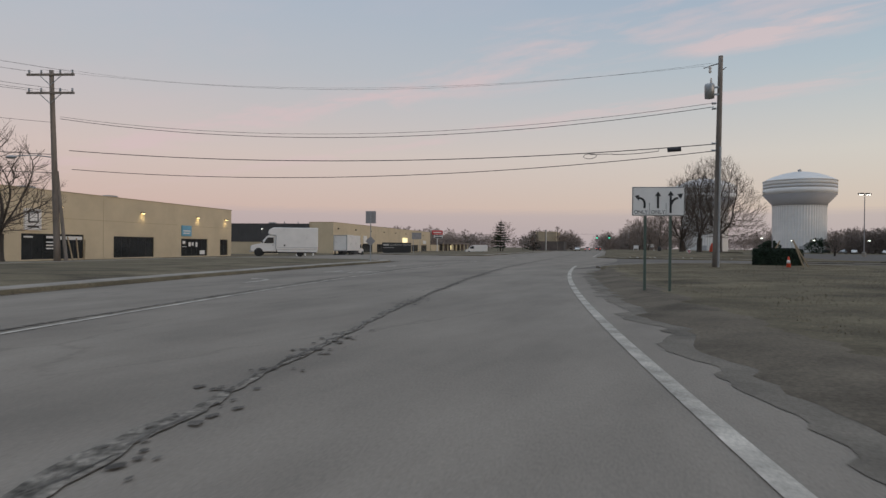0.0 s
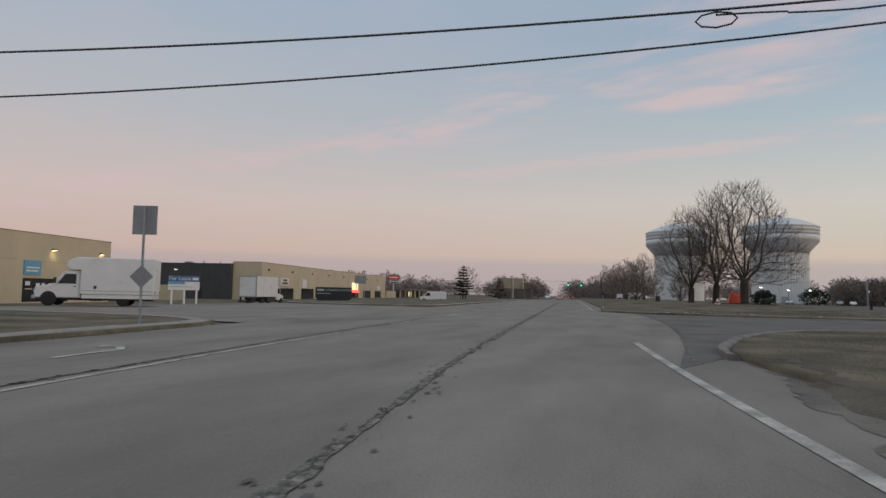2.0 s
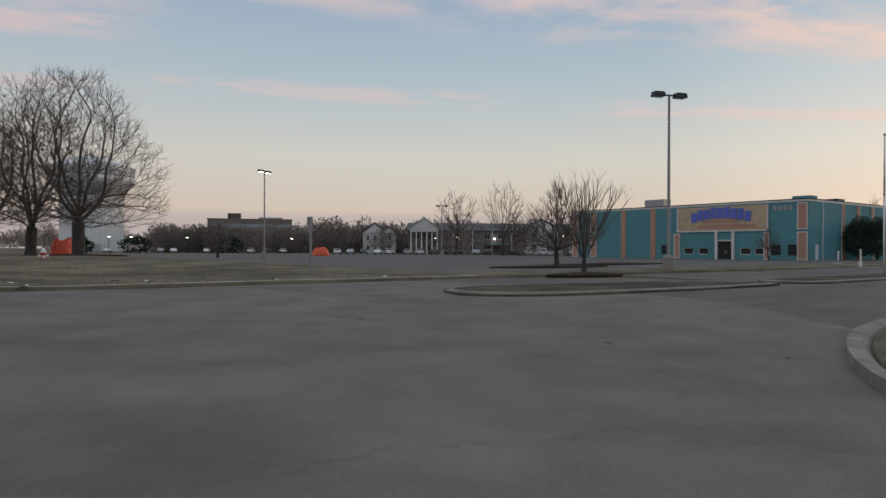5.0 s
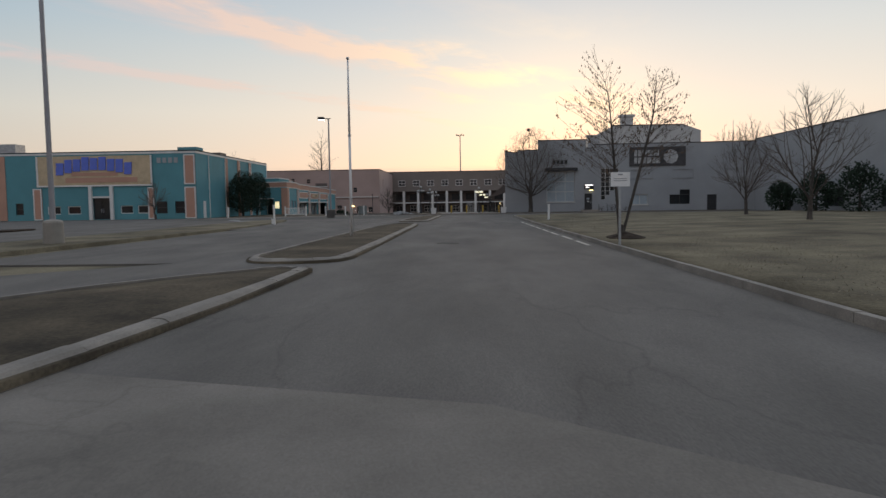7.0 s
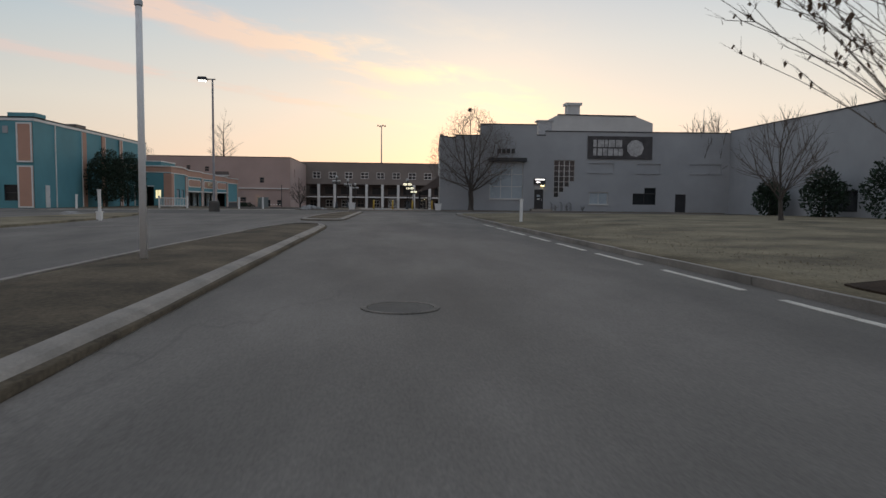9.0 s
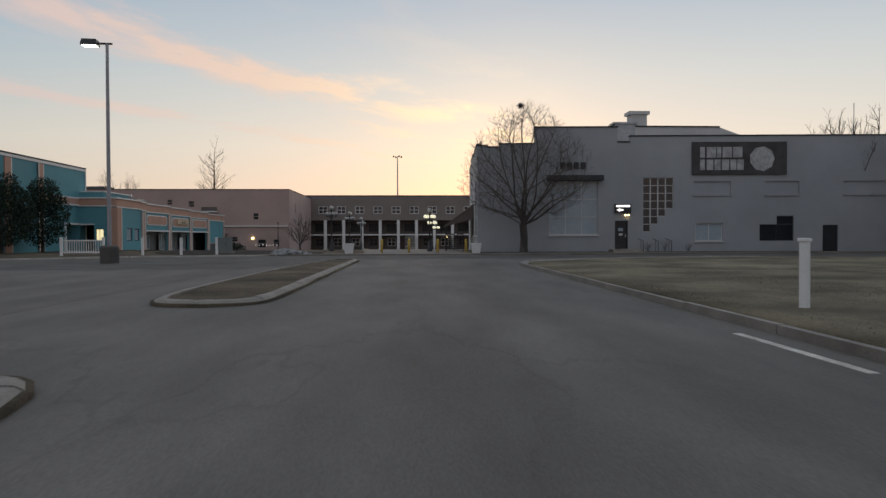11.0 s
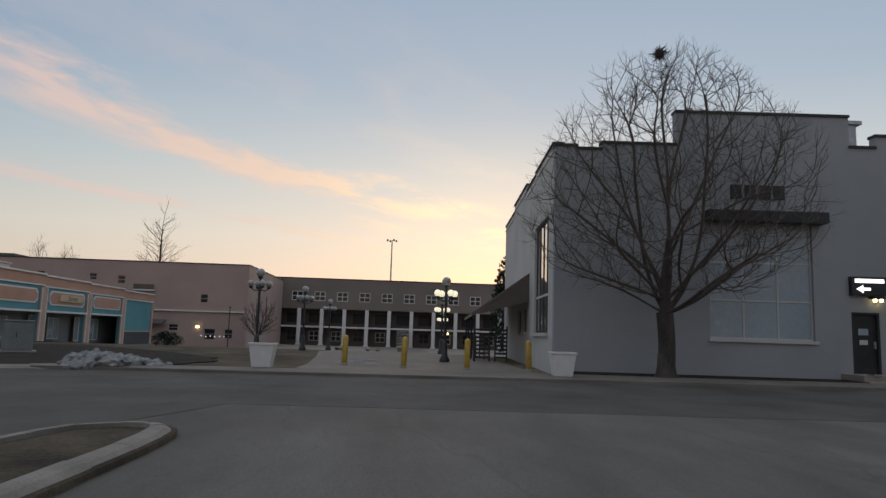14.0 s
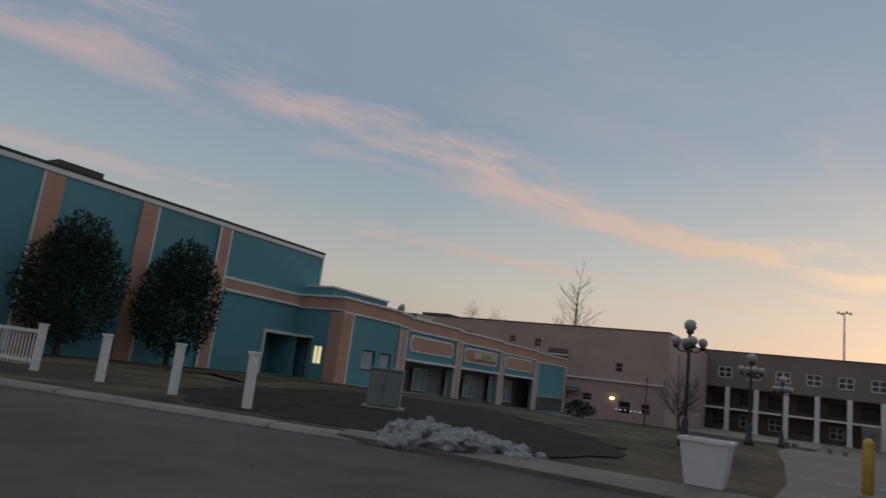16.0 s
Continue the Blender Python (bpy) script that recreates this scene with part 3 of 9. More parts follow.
def kerb(pts, width=0.28, height=0.15, closed=False):
    """Cast kerb stones about 3 m long with open joints and a rounded nose, following a line with the lawn on its left."""
    g = Geo()
    if closed:
        pts = pts + [pts[0]]
    for (x0, y0), (x1, y1) in zip(pts, pts[1:]):
        a, b = Vector((x0, y0)), Vector((x1, y1))
        length = (b - a).length
        if length < 0.02:
            continue
        n = max(1, round(length / 3.0))
        d = (b - a) / length
        s = Vector((-d.y, d.x))
        for k in range(n):
            gap = 0.012 if length / n > 1.2 else 0.0
            p, q = a + d * (length * k / n + gap), a + d * (length * (k + 1) / n - gap)
            w = random.uniform(-0.008, 0.008)
            s_ = 1 if width > 0 else -1
            prof = [(0.0, -0.15), (0.0, 0.015), (0.075 * s_, height * 0.62 + w), (0.13 * s_, height * 0.9 + w), (0.2 * s_, height + w), (width, height + w), (width, -0.15)]
            verts = [(*(e + s * o), z + land(e.x, e.y)) for e in (p, q) for o, z in prof]
            g.add(verts, [(k_, k_ + 7, k_ + 8, k_ + 1) for k_ in range(6)] + [tuple(range(7)), tuple(range(13, 6, -1))])
    return g


TURF = {}


def lawn(name, outline, label, height=0.14, mound=0.0, mat=GRASS):
    """A raised bed of turf inside a kerb; gently domed where it has a mound."""
    c = Vector((sum(p[0] for p in outline) / len(outline), sum(p[1] for p in outline) / len(outline)))
    g = Geo()
    n = len(outline)
    rings = [(0.0, -0.1)] + [(f, 1.0) for f in (0.0, 0.03, 0.1, 0.25, 0.45, 0.7)]
    verts = []
    for f, h in rings:
        for k, p in enumerate(outline):
            q = Vector(p).lerp(c, f)
            z = -0.15 if h < 0 else height + mound * smooth01(f * 2.2) + 0.03 * noise.noise(Vector((q.x * 0.4, q.y * 0.4, 3)))
            verts.append((q.x, q.y, z + land(q.x, q.y)))
    verts.append((c.x, c.y, height + mound + land(c.x, c.y)))
    faces = []
    for r in range(len(rings) - 1):
        faces += [(r * n + k, r * n + (k + 1) % n, (r + 1) * n + (k + 1) % n, (r + 1) * n + k) for k in range(n)]
    r = (len(rings) - 1) * n
    faces += [(r + k, r + (k + 1) % n, len(verts) - 1) for k in range(n)]
    g.add(verts, faces)
    TURF[name] = (g.v, g.f, outline)
    return setting(name, g, mat, label, "lawn", smooth=True)



# corner lawn on the near side of the entrance
corner = curve([(edge_x(y) + 1.9, y) for y in (-60, -30, -10, 5, 15, 25, 33)] + [(-5.9, 42.5), (-5.4, 48), (-4.5, 51.6), (-3.0, 55.2), (-0.9, 57.7), (2, 59.6), (6, 60.8), (12, 61.1)], 4)
lawn("lawn_corner", corner + [(30, 61.12), (50, 61.12), (73.8, 60.88), (76.3, 60.1), (77.4, 58.7), (79.3, 56.4), (81.3, 52), (81.5, 46.6), (60, -60)], "brown dormant lawn with bare earth at the road edge", 0.10, 0.15)
setting("kerb_corner", kerb([p for p in corner if p[1] > 41.5] + [(30, 61.15), (50, 61.15), (74, 60.9), (76.5, 60.2), (77.6, 58.8), (79.5, 56.5), (81.5, 52), (81.7, 46)], 0.3, 0.13), KERB_OLD, "pale concrete kerb round the corner lawn", "kerb")
g = Geo()
vy = [-60 + 0.2 * k for k in range(513)]


def worn(y):
    """How far the loose earth stays off the white line."""
    return 0.85 + 0.4 * noise.noise(Vector((0, y * 0.5, 0))) + 0.3 * noise.noise(Vector((2, y * 1.7, 0))) + 0.16 * noise.noise(Vector((5, y * 5.0, 0))) + 1.1 * smooth01((y - 34) / 8.0)


g.add([v for y in vy for v in ((edge_x(y) + worn(y), y, 0.010), (edge_x(y) + max(1.75, worn(y) + 0.2), y, 0.125), (edge_x(y) + 2.6 + 0.9 * noise.noise(Vector((4, y * 0.6, 0))) + 0.3 * noise.noise(Vector((6, y * 2.5, 0))), y, 0.09))],
      [(3 * k + i, 3 * k + i + 1, 3 * k + i + 4, 3 * k + i + 3) for k in range(512) for i in (0, 1)])
gd = Geo()
gd.add([v for y in vy for v in ((edge_x(y) + max(0.1, worn(y) - 0.4 + 0.25 * noise.noise(Vector((9, y * 1.1, 0))) + 0.12 * noise.noise(Vector((9, y * 6.0, 0)))), y, 0.007), (edge_x(y) + worn(y) + 0.25, y, 0.009))],
       [(2 * k, 2 * k + 1, 2 * k + 3, 2 * k + 2) for k in range(512)])
setting("shoulder", gd, DUST, "thin dusty film of earth on the road's edge", "verge", smooth=True)
setting("verge", g, EARTH, "worn strip of bare earth beside the road", "verge", smooth=True)
# lawn with the big trees
north = [(-12.6, 88), (-12.0, 84.5), (-9.5, 81.6), (-6, 80.2), (-2, 79.8), (6, 79.9), (13, 80), (14.5, 82), (12, 100), (9, 150), (5, 330), (edge_x(330) + 1.3, 330), (edge_x(250) + 1.3, 250), (edge_x(180) + 1.3, 180), (edge_x(130) + 1.3, 130), (edge_x(105) + 1.3, 105)]
north = curve(north + [north[0]], 3)[:-1]
lawn("lawn_trees", north, "brown mown lawn rising gently under bare trees", 0.13, 0.55)
setting("kerb_trees", kerb([p for p in north if p[1] < 106 and p[0] < 14][::-1], -0.28, 0.15), CONCRETE, "low concrete kerb along the tree lawn", "kerb")
# islands of the drive
island_a = curve([(4.9, 71.4), (5.6, 70.3), (8, 69.4), (12, 69.05), (17.6, 68.9), (18.5, 69.15), (18.4, 70.2), (14, 72.8), (8, 73.6), (5.6, 73.1), (4.9, 71.4)], 3)[:-1]
island_b = curve([(20.3, 69.9), (20.55, 69.1), (21.4, 68.7), (24, 68.66), (36, 68.78), (46, 68.92), (49.5, 69.1), (50.6, 69.6), (50.6, 70.4), (49.6, 71.0), (46, 71.3), (37, 71.55), (24, 71.5), (21.6, 71.4), (20.6, 70.9), (20.3, 69.9)], 3)[:-1]
island_c = curve([(57.0, 70.0), (57.4, 69.2), (58.4, 68.88), (62, 68.82), (70, 68.78), (77, 68.72), (80.0, 68.68), (80.9, 68.95), (80.9, 69.7), (80.0, 70.3), (76, 70.8), (70, 71.25), (62, 71.4), (58.5, 71.3), (57.3, 70.9), (57.0, 70.0)], 3)[:-1]
for k, (isl, nm) in enumerate(((island_a, "entrance"), (island_b, "long"), (island_c, "inner"))):
    lawn("island_" + nm, isl, "narrow kerbed island of dead grass", 0.07, 0.07, TURF_DARK)
    setting("kerb_" + nm, kerb(isl, 0.3, 0.125, True), KERB_OLD, "weathered concrete kerb round a grass island", "kerb")
# strips between lanes and lot
lawn("strip_lot", curve([(15, 80.2), (40, 80.2), (52, 80.6), (66, 82.5), (68, 84.5), (60, 85.5), (40, 84.4), (16, 84.4), (15, 80.2)], 3)[:-1], "thin strip of dead grass between lane and lot", 0.10)
setting("strip_blue", flat([(91.9, 75.5), (89.2, 84.2), (80.7, 96.0), (88.5, 97.6), (96, 97.6), (113, 97.2), (113, 93), (100.5, 93.9), (100.5, 78), (93.3, 74)], -0.2, 0.075), TURF_DARK, "dead grass bed under the evergreens", "lawn")
setting("kerb_plaza", kerb([(80.4, 95.9), (84.8, 89.9), (88.9, 84.0), (90.2, 79.5), (91.5, 75.0)], 0.55, 0.09), KERB_OLD, "low concrete kerb before the evergreens", "kerb")
for k, (cx, cy, rx, ry) in enumerate(((19.6, 79.6, 2.6, 1.3), (30.0, 92.0, 5.5, 2.0), (42.0, 96, 8, 1.6), (2.2, 121, 4.2, 2.6), (41.2, 47.3, 3, 1.4), (28.4, 60.15, 1.0, 0.7))):
    g = Geo()
    zz = 0.70 if k == 3 else 0.13 if k == 5 else 0.1
    pts = [(cx + rx * math.cos(a) * random.uniform(0.85, 1.1), cy + ry * math.sin(a) * random.uniform(0.85, 1.1)) for a in [2 * math.pi * i / 18 for i in range(18)]]
    g.add([(x, y, zz) for x, y in pts] + [(x, y, -0.05) for x, y in pts] + [(cx, cy, zz + (0.2 if k == 5 else 0.12))], [(i, (i + 1) % 18, 36) for i in range(18)] + [(18 + i, 18 + (i + 1) % 18, (i + 1) % 18, i) for i in range(18)])
    setting("mulch_bed", g, MULCH, "low mound of dark mulch at a tree's foot", "planting bed")

# bare dark soil round the snow heap and the cabinet
setting("soil_bed", flat([(x + 0.5 * noise.noise(Vector((x * 0.9, y * 0.9, 2))), y + 0.5 * noise.noise(Vector((x * 0.9, y * 0.9, 8)))) for x, y in curve([(93.3, 73.4), (97.5, 72.6), (103.0, 76.0), (108.5, 81.5), (109.0, 85.5), (104.0, 87.2), (97.5, 85.4), (93.6, 83.0), (91.75, 80.0), (92.3, 76.8), (93.3, 73.4)], 8)[:-1]], -0.1, 0.085), SOIL, "dark bare soil of the courtyard's edge", "planting bed")
# dark soil at the foot of the club wall
setting("soil_bed", flat([(93.7, 34), (94.2, 34), (95.9, 60.6), (94.6, 60.8), (93.95, 56), (93.7, 48)], -0.1, 0.105), SOIL, "dark bare soil along the foot of the club wall", "planting bed")
# plaza before the shops
setting("pavement", flat([(91.5, 30), (93.6, 30), (93.9, 52), (94.3, 61.2), (93.4, 69), (93.0, 75), (92.2, 76.5), (91.3, 76.0), (91.5, 73.5)], -0.2, 0.09), PATH_CONCRETE, "worn brownish concrete pavement along the drive", "pavement")
setting("plaza_path", ribbon([((x, 61.6), (x, 69.4 + 1.5 * smooth01((x - 96) / 20))) for x in (93.2, 97, 104, 112, 122, 134, 148, 160, 176, 196.5)], 0.06), PATH_CONCRETE, "brownish concrete walk into the courtyard", "pavement")
setting("plaza_lawn", ribbon([((x, 69.0 + 1.5 * smooth01((x - 96) / 20)), (x, 94.0 if x > 100 else 86)) for x in (92.9, 97, 100, 104, 112, 122, 134, 148, 160, 168.5)], 0.05), TURF_DARK, "dead brown courtyard lawn", "lawn")
setting("shop_walk", ribbon([((x, 92.3), (x, 95.9)) for x in (114, 124, 134, 145, 157)], 0.10), CONCRETE, "concrete walk under the shop fronts", "pavement")
setting("courtyard", ribbon([((x, 45), (x, 97)) for x in (157, 166, 180, 198)], 0.02), ASPHALT, "dark paved courtyard floor", "pavement")


# ---- markings ----
def line_strip(f_x, y0, y1, w, step=1.5, dz=0.009):
    n = max(1, round((y1 - y0) / step))
    return ribbon([((f_x(y) - w / 2, y), (f_x(y) + w / 2, y)) for y in [y0 + (y1 - y0) * k / n for k in range(n + 1)]], dz)


setting("edge_line", line_strip(lambda y: edge_x(y) - 0.2, -60, 47, 0.18), ROAD_PAINT, "solid white line at the road's edge", "road marking")
setting("edge_line", line_strip(edge_x, 90, 420, 0.15, 8), ROAD_PAINT, "solid white line at the road's edge", "road marking")
setting("lane_line", line_strip(lambda y: edge_x(y) - 9.05, -30, 46, 0.12), ROAD_PAINT, "worn white lane line", "road marking")
for k in range(10):
    setting("lane_line", line_strip(lambda y: edge_x(y) - 9.05, 52 + 12 * k, 55 + 12 * k, 0.13), ROAD_PAINT, "worn white lane dash", "road marking")
setting("median_line", line_strip(lambda y: edge_x(y) - 14.0, 88, 420, 0.13, 8), ROAD_PAINT, "pale line along the median", "road marking")


def turn_arrow(cx, cy, turn):
    g = Geo()
    z = 0.010
    m = pose(cx, cy, z, 0, 0, turn)
    for poly in ([(-0.09, -1.6), (0.09, -1.6), (0.09, 0.3), (-0.09, 0.3)], [(-0.09, 0.3), (0.09, 0.3), (-0.35, 0.95), (-0.5, 0.8)], [(-0.25, 1.15), (-0.75, 0.55), (-1.05, 1.2)]):
        g.add([m @ Vector((x, y, 0)) for x, y in poly], [tuple(range(len(poly)))])
    setting("turn_arrow", g, ROAD_PAINT, "worn white left-turn arrow", "road marking")


turn_arrow(edge_x(38) - 11.2, 38, 8)
turn_arrow(edge_x(20) - 11.2, 20, 12)
g = Geo()
for k in range(7):
    x0, y0 = edge_x(27) - 11.9 + 0.42 * k, 27.5
    g.add([(x0, y0, 0.01), (x0 + 0.17, y0, 0.01), (x0 + 0.17 - 0.3, y0 + 2.2, 0.01), (x0 - 0.3, y0 + 2.2, 0.01)], [(0, 1, 2, 3)])
setting("lane_word", g, ROAD_PAINT, "row of worn white bars on the turn lane", "road marking")
for x, y in ((50.5, 61.9), (47, 61.9), (43.5, 61.9), (40, 61.9), (36.5, 61.9), (33, 61.9), (29.5, 61.85), (26, 61.85)):
    setting("bay_line", flat([(x, y - 0.06), (x + 2.6, y - 0.06), (x + 2.6, y + 0.06), (x, y + 0.06)], 0.0, 0.012), ROAD_PAINT, "faded white dash beside the kerb", "road marking")


def seam(f_x, y0, y1, w, crumbs=1.0, name="crumbled_seam"):
    """Broken edge between two pours: a hair crack, and many small crumbled pits scattered along it."""
    g = Geo()
    y, x = y0, f_x(y0)
    while y < y1:
        d = random.uniform(0.12, 0.4)
        nx = f_x(y + d) + random.uniform(-0.5, 0.5) * w
        z = land(x, y) + 0.015
        if random.random() < 0.6:
            a, b = random.uniform(0.04, 0.13) * w, random.uniform(0.04, 0.13) * w
            g.add([(x - a, y, z), (x + a, y, z), (nx + b, y + d, z), (nx - b, y + d, z)], [(0, 1, 2, 3)])
        worn = max(0.0, 0.55 + noise.noise(Vector((y * 0.35, x * 0.1, 7.0))))
        for k in range(int(random.uniform(0, 5) * worn * crumbs)):
            n = random.randint(5, 8)
            cx, cy = x + random.gauss(0, 1.1) * w, y + random.uniform(0, d)
            r = random.uniform(0.008, 0.03) * (1 + worn)
            lift = random.uniform(0.0008, 0.004)
            g.add([(cx + r * math.cos(2 * math.pi * j / n) * random.uniform(0.5, 1.3), cy + 1.6 * r * math.sin(2 * math.pi * j / n) * random.uniform(0.5, 1.3), z + lift) for j in range(n)], [tuple(range(n))])
        x, y = nx, y + d
    return setting(name, g, ASPHALT_SEAM, "crumbled dark seam in the asphalt", "road marking", kind="stuff")




def rubble_band(f_x, y0, y1, w, seed):
    """A worn strip of broken asphalt along a seam, now wide, now pinched out."""
    g = Geo()
    n = int((y1 - y0) / 0.12)
    rows = []
    for k in range(n + 1):
        y = y0 + (y1 - y0) * k / n
        a, b = [w * max(0.04, 0.45 + 0.9 * noise.noise(Vector((y * 0.22, seed, s))) + 0.5 * noise.noise(Vector((y * 1.6, seed, s + 3))) + 0.3 * noise.noise(Vector((y * 6, seed, s + 7)))) for s in (0.0, 20.0)]
        x = f_x(y) + 0.06 * noise.noise(Vector((y * 0.8, seed, 9)))
        rows.append(((x - a, y), (x + b, y)))
    return setting("broken_strip", ribbon(rows, 0.0125), RUBBLE, "worn strip of broken asphalt along the seam", "road marking", kind="stuff")


rubble_band(lambda y: edge_x(y) - 4.25, -20, 170, 0.15, 1.0)
rubble_band(lambda y: edge_x(y) - 9.35, -10, 60, 0.07, 2.0)
rubble_band(lambda y: -6.9 - 0.0028 * max(0, y - 50) ** 2, 42, 86, 0.06, 3.0)
seam(lambda y: edge_x(y) - 4.25, -20, 170, 0.16, 1.6)
seam(lambda y: edge_x(y) - 9.35, -10, 60, 0.07)
seam(lambda y: -6.9 - 0.0028 * max(0, y - 50) ** 2, 42, 86, 0.08)
seam(lambda y: 1.2 - 0.25 * (y - 60), 60, 76, 0.05)


# ---- building helpers ----
def wall_with_holes(g, length, top, holes, y0=0.0, y1=0.3, z0=0.0):
    """One connected wall along local x with openings (x0, x1, z0, z1) that go through; top: a height or a list of (x, height) steps."""
    steps = [(0.0, top)] if isinstance(top, (int, float)) else top
    clip = lambda v, a, b: min(b, max(a, v))
    xs = sorted({0.0, length, *(s[0] for s in steps if s[0] < length), *(clip(h[k], 0.0, length) for h in holes for k in (0, 1))})
    highest = max(s[1] for s in steps)
    zs = sorted({z0, *(s[1] for s in steps), *(clip(h[k], z0, highest) for h in holes for k in (2, 3))})

    def solid(i, j):
        if not (0 <= i < len(xs) - 1 and 0 <= j < len(zs) - 1):
            return False
        x, z = (xs[i] + xs[i + 1]) / 2, (zs[j] + zs[j + 1]) / 2
        return z < [s[1] for s in steps if s[0] <= x][-1] and not any(h[0] < x < h[1] and h[2] < z < h[3] for h in holes)
    n = len(zs)
    at = lambda i, j, back: 2 * (i * n + j) + back
    verts = [(x, y, z) for x in xs for z in zs for y in (y0, y1)]
    faces = []
    for i in range(len(xs) - 1):
        for j in range(n - 1):
            if not solid(i, j):
                continue
            faces.append((at(i, j, 0), at(i + 1, j, 0), at(i + 1, j + 1, 0), at(i, j + 1, 0)))
            faces.append((at(i, j, 1), at(i, j + 1, 1), at(i + 1, j + 1, 1), at(i + 1, j, 1)))
            if not solid(i - 1, j):
                faces.append((at(i, j, 0), at(i, j + 1, 0), at(i, j + 1, 1), at(i, j, 1)))
            if not solid(i + 1, j):
                faces.append((at(i + 1, j, 0), at(i + 1, j, 1), at(i + 1, j + 1, 1), at(i + 1, j + 1, 0)))
            if not solid(i, j - 1):
                faces.append((at(i, j, 0), at(i, j, 1), at(i + 1, j, 1), at(i + 1, j, 0)))
            if not solid(i, j + 1):
                faces.append((at(i, j + 1, 0), at(i + 1, j + 1, 0), at(i + 1, j + 1, 1), at(i, j + 1, 1)))
    used = sorted({k for f in faces for k in f})
    place = {k: m for m, k in enumerate(used)}
    return g.add([verts[k] for k in used], [tuple(place[k] for k in f) for f in faces])


def window(parent, x0, x1, z0, z1, cols=1, rows=1, y=0.12, bar=0.05, frame_mat=BLACK, pane_mat=GLASS_DARK, skip=(), name="window", sill=None):
    """Frame, bars and one pane for each light, set back in its opening."""
    win = part(name, Geo().box(x0, x1, y, y + 0.08, z0, z0 + bar).box(x0, x1, y, y + 0.08, z1 - bar, z1).box(x0, x0 + bar, y, y + 0.08, z0 + bar, z1 - bar).box(x1 - bar, x1, y, y + 0.08, z0 + bar, z1 - bar), frame_mat, parent)
    for k in range(1, cols):
        x = x0 + (x1 - x0) * k / cols
        part("glazing_bar", Geo().box(x - bar / 2, x + bar / 2, y + 0.005, y + 0.07, z0 + bar, z1 - bar), frame_mat, win)
    for k in range(1, rows):
        z = z0 + (z1 - z0) * k / rows
        part("glazing_bar", Geo().box(x0 + bar, x1 - bar, y + 0.01, y + 0.065, z - bar / 2, z + bar / 2), frame_mat, win)
    for i in range(cols):
        for j in range(rows):
            if (i, j) in skip:
                continue
            a, b = x0 + (x1 - x0) * i / cols, x0 + (x1 - x0) * (i + 1) / cols
            c, d = z0 + (z1 - z0) * j / rows, z0 + (z1 - z0) * (j + 1) / rows
            part("pane", Geo().box(a + bar * 0.3, b - bar * 0.3, y + 0.03, y + 0.045, c + bar * 0.3, d - bar * 0.3), pane_mat, win)
    if sill:
        part("window_sill", Geo().box(x0 - 0.08, x1 + 0.08, -0.09, y, z0 - 0.11, z0 - 0.003), sill, win)
    return win


def along(p, q):
    """The pose of a facade that starts at p and runs to q, its local x along it and its local y into the building."""
    return pose(p[0], p[1], land(p[0], p[1]) - 0.06, 0, 0, math.degrees(math.atan2(q[1] - p[1], q[0] - p[0])))


# ---- blocks: local x runs along the face, the inside lies towards positive y ----
def wall_lamp(parent, x, z, mat=None):
    body = part("wall_lamp", Geo().extrude_x([(-0.42, z + 0.02), (-0.01, z + 0.15), (-0.01, z - 0.1), (-0.38, z - 0.04)], x - 0.32, x + 0.32), BLACK, parent)
    part("lamp_lens", Geo().box(x - 0.27, x + 0.27, -0.36, -0.06, z - 0.13, z - 0.105), mat or LAMP_WARM, body)


def lamp_light(parent, x, z, watts):
    """The light that a lit wall lamp throws down its wall."""
    li = bpy.data.lights.new("wall_lamp_light", "SPOT")
    li.energy, li.color, li.spot_size, li.spot_blend, li.shadow_soft_size = watts, (1.0, 0.80, 0.45), radians(150), 0.6, 0.12
    ob = new("wall_lamp_light", li)
    ob.matrix_world = parent.matrix_basis @ pose(x, -0.42, z - 0.16, -12, 0, 0)


def roof_vent(parent, x, y, z, w=1.2, h=0.5, mat=None):
    return part("roof_vent", Geo().box(x - w / 2, x + w / 2, y - 0.5, y + 0.5, z, z + h * 0.7).box(x - w / 2 - 0.1, x + w / 2 + 0.1, y - 0.6, y + 0.6, z + h * 0.7, z + h), mat or GALV, parent)


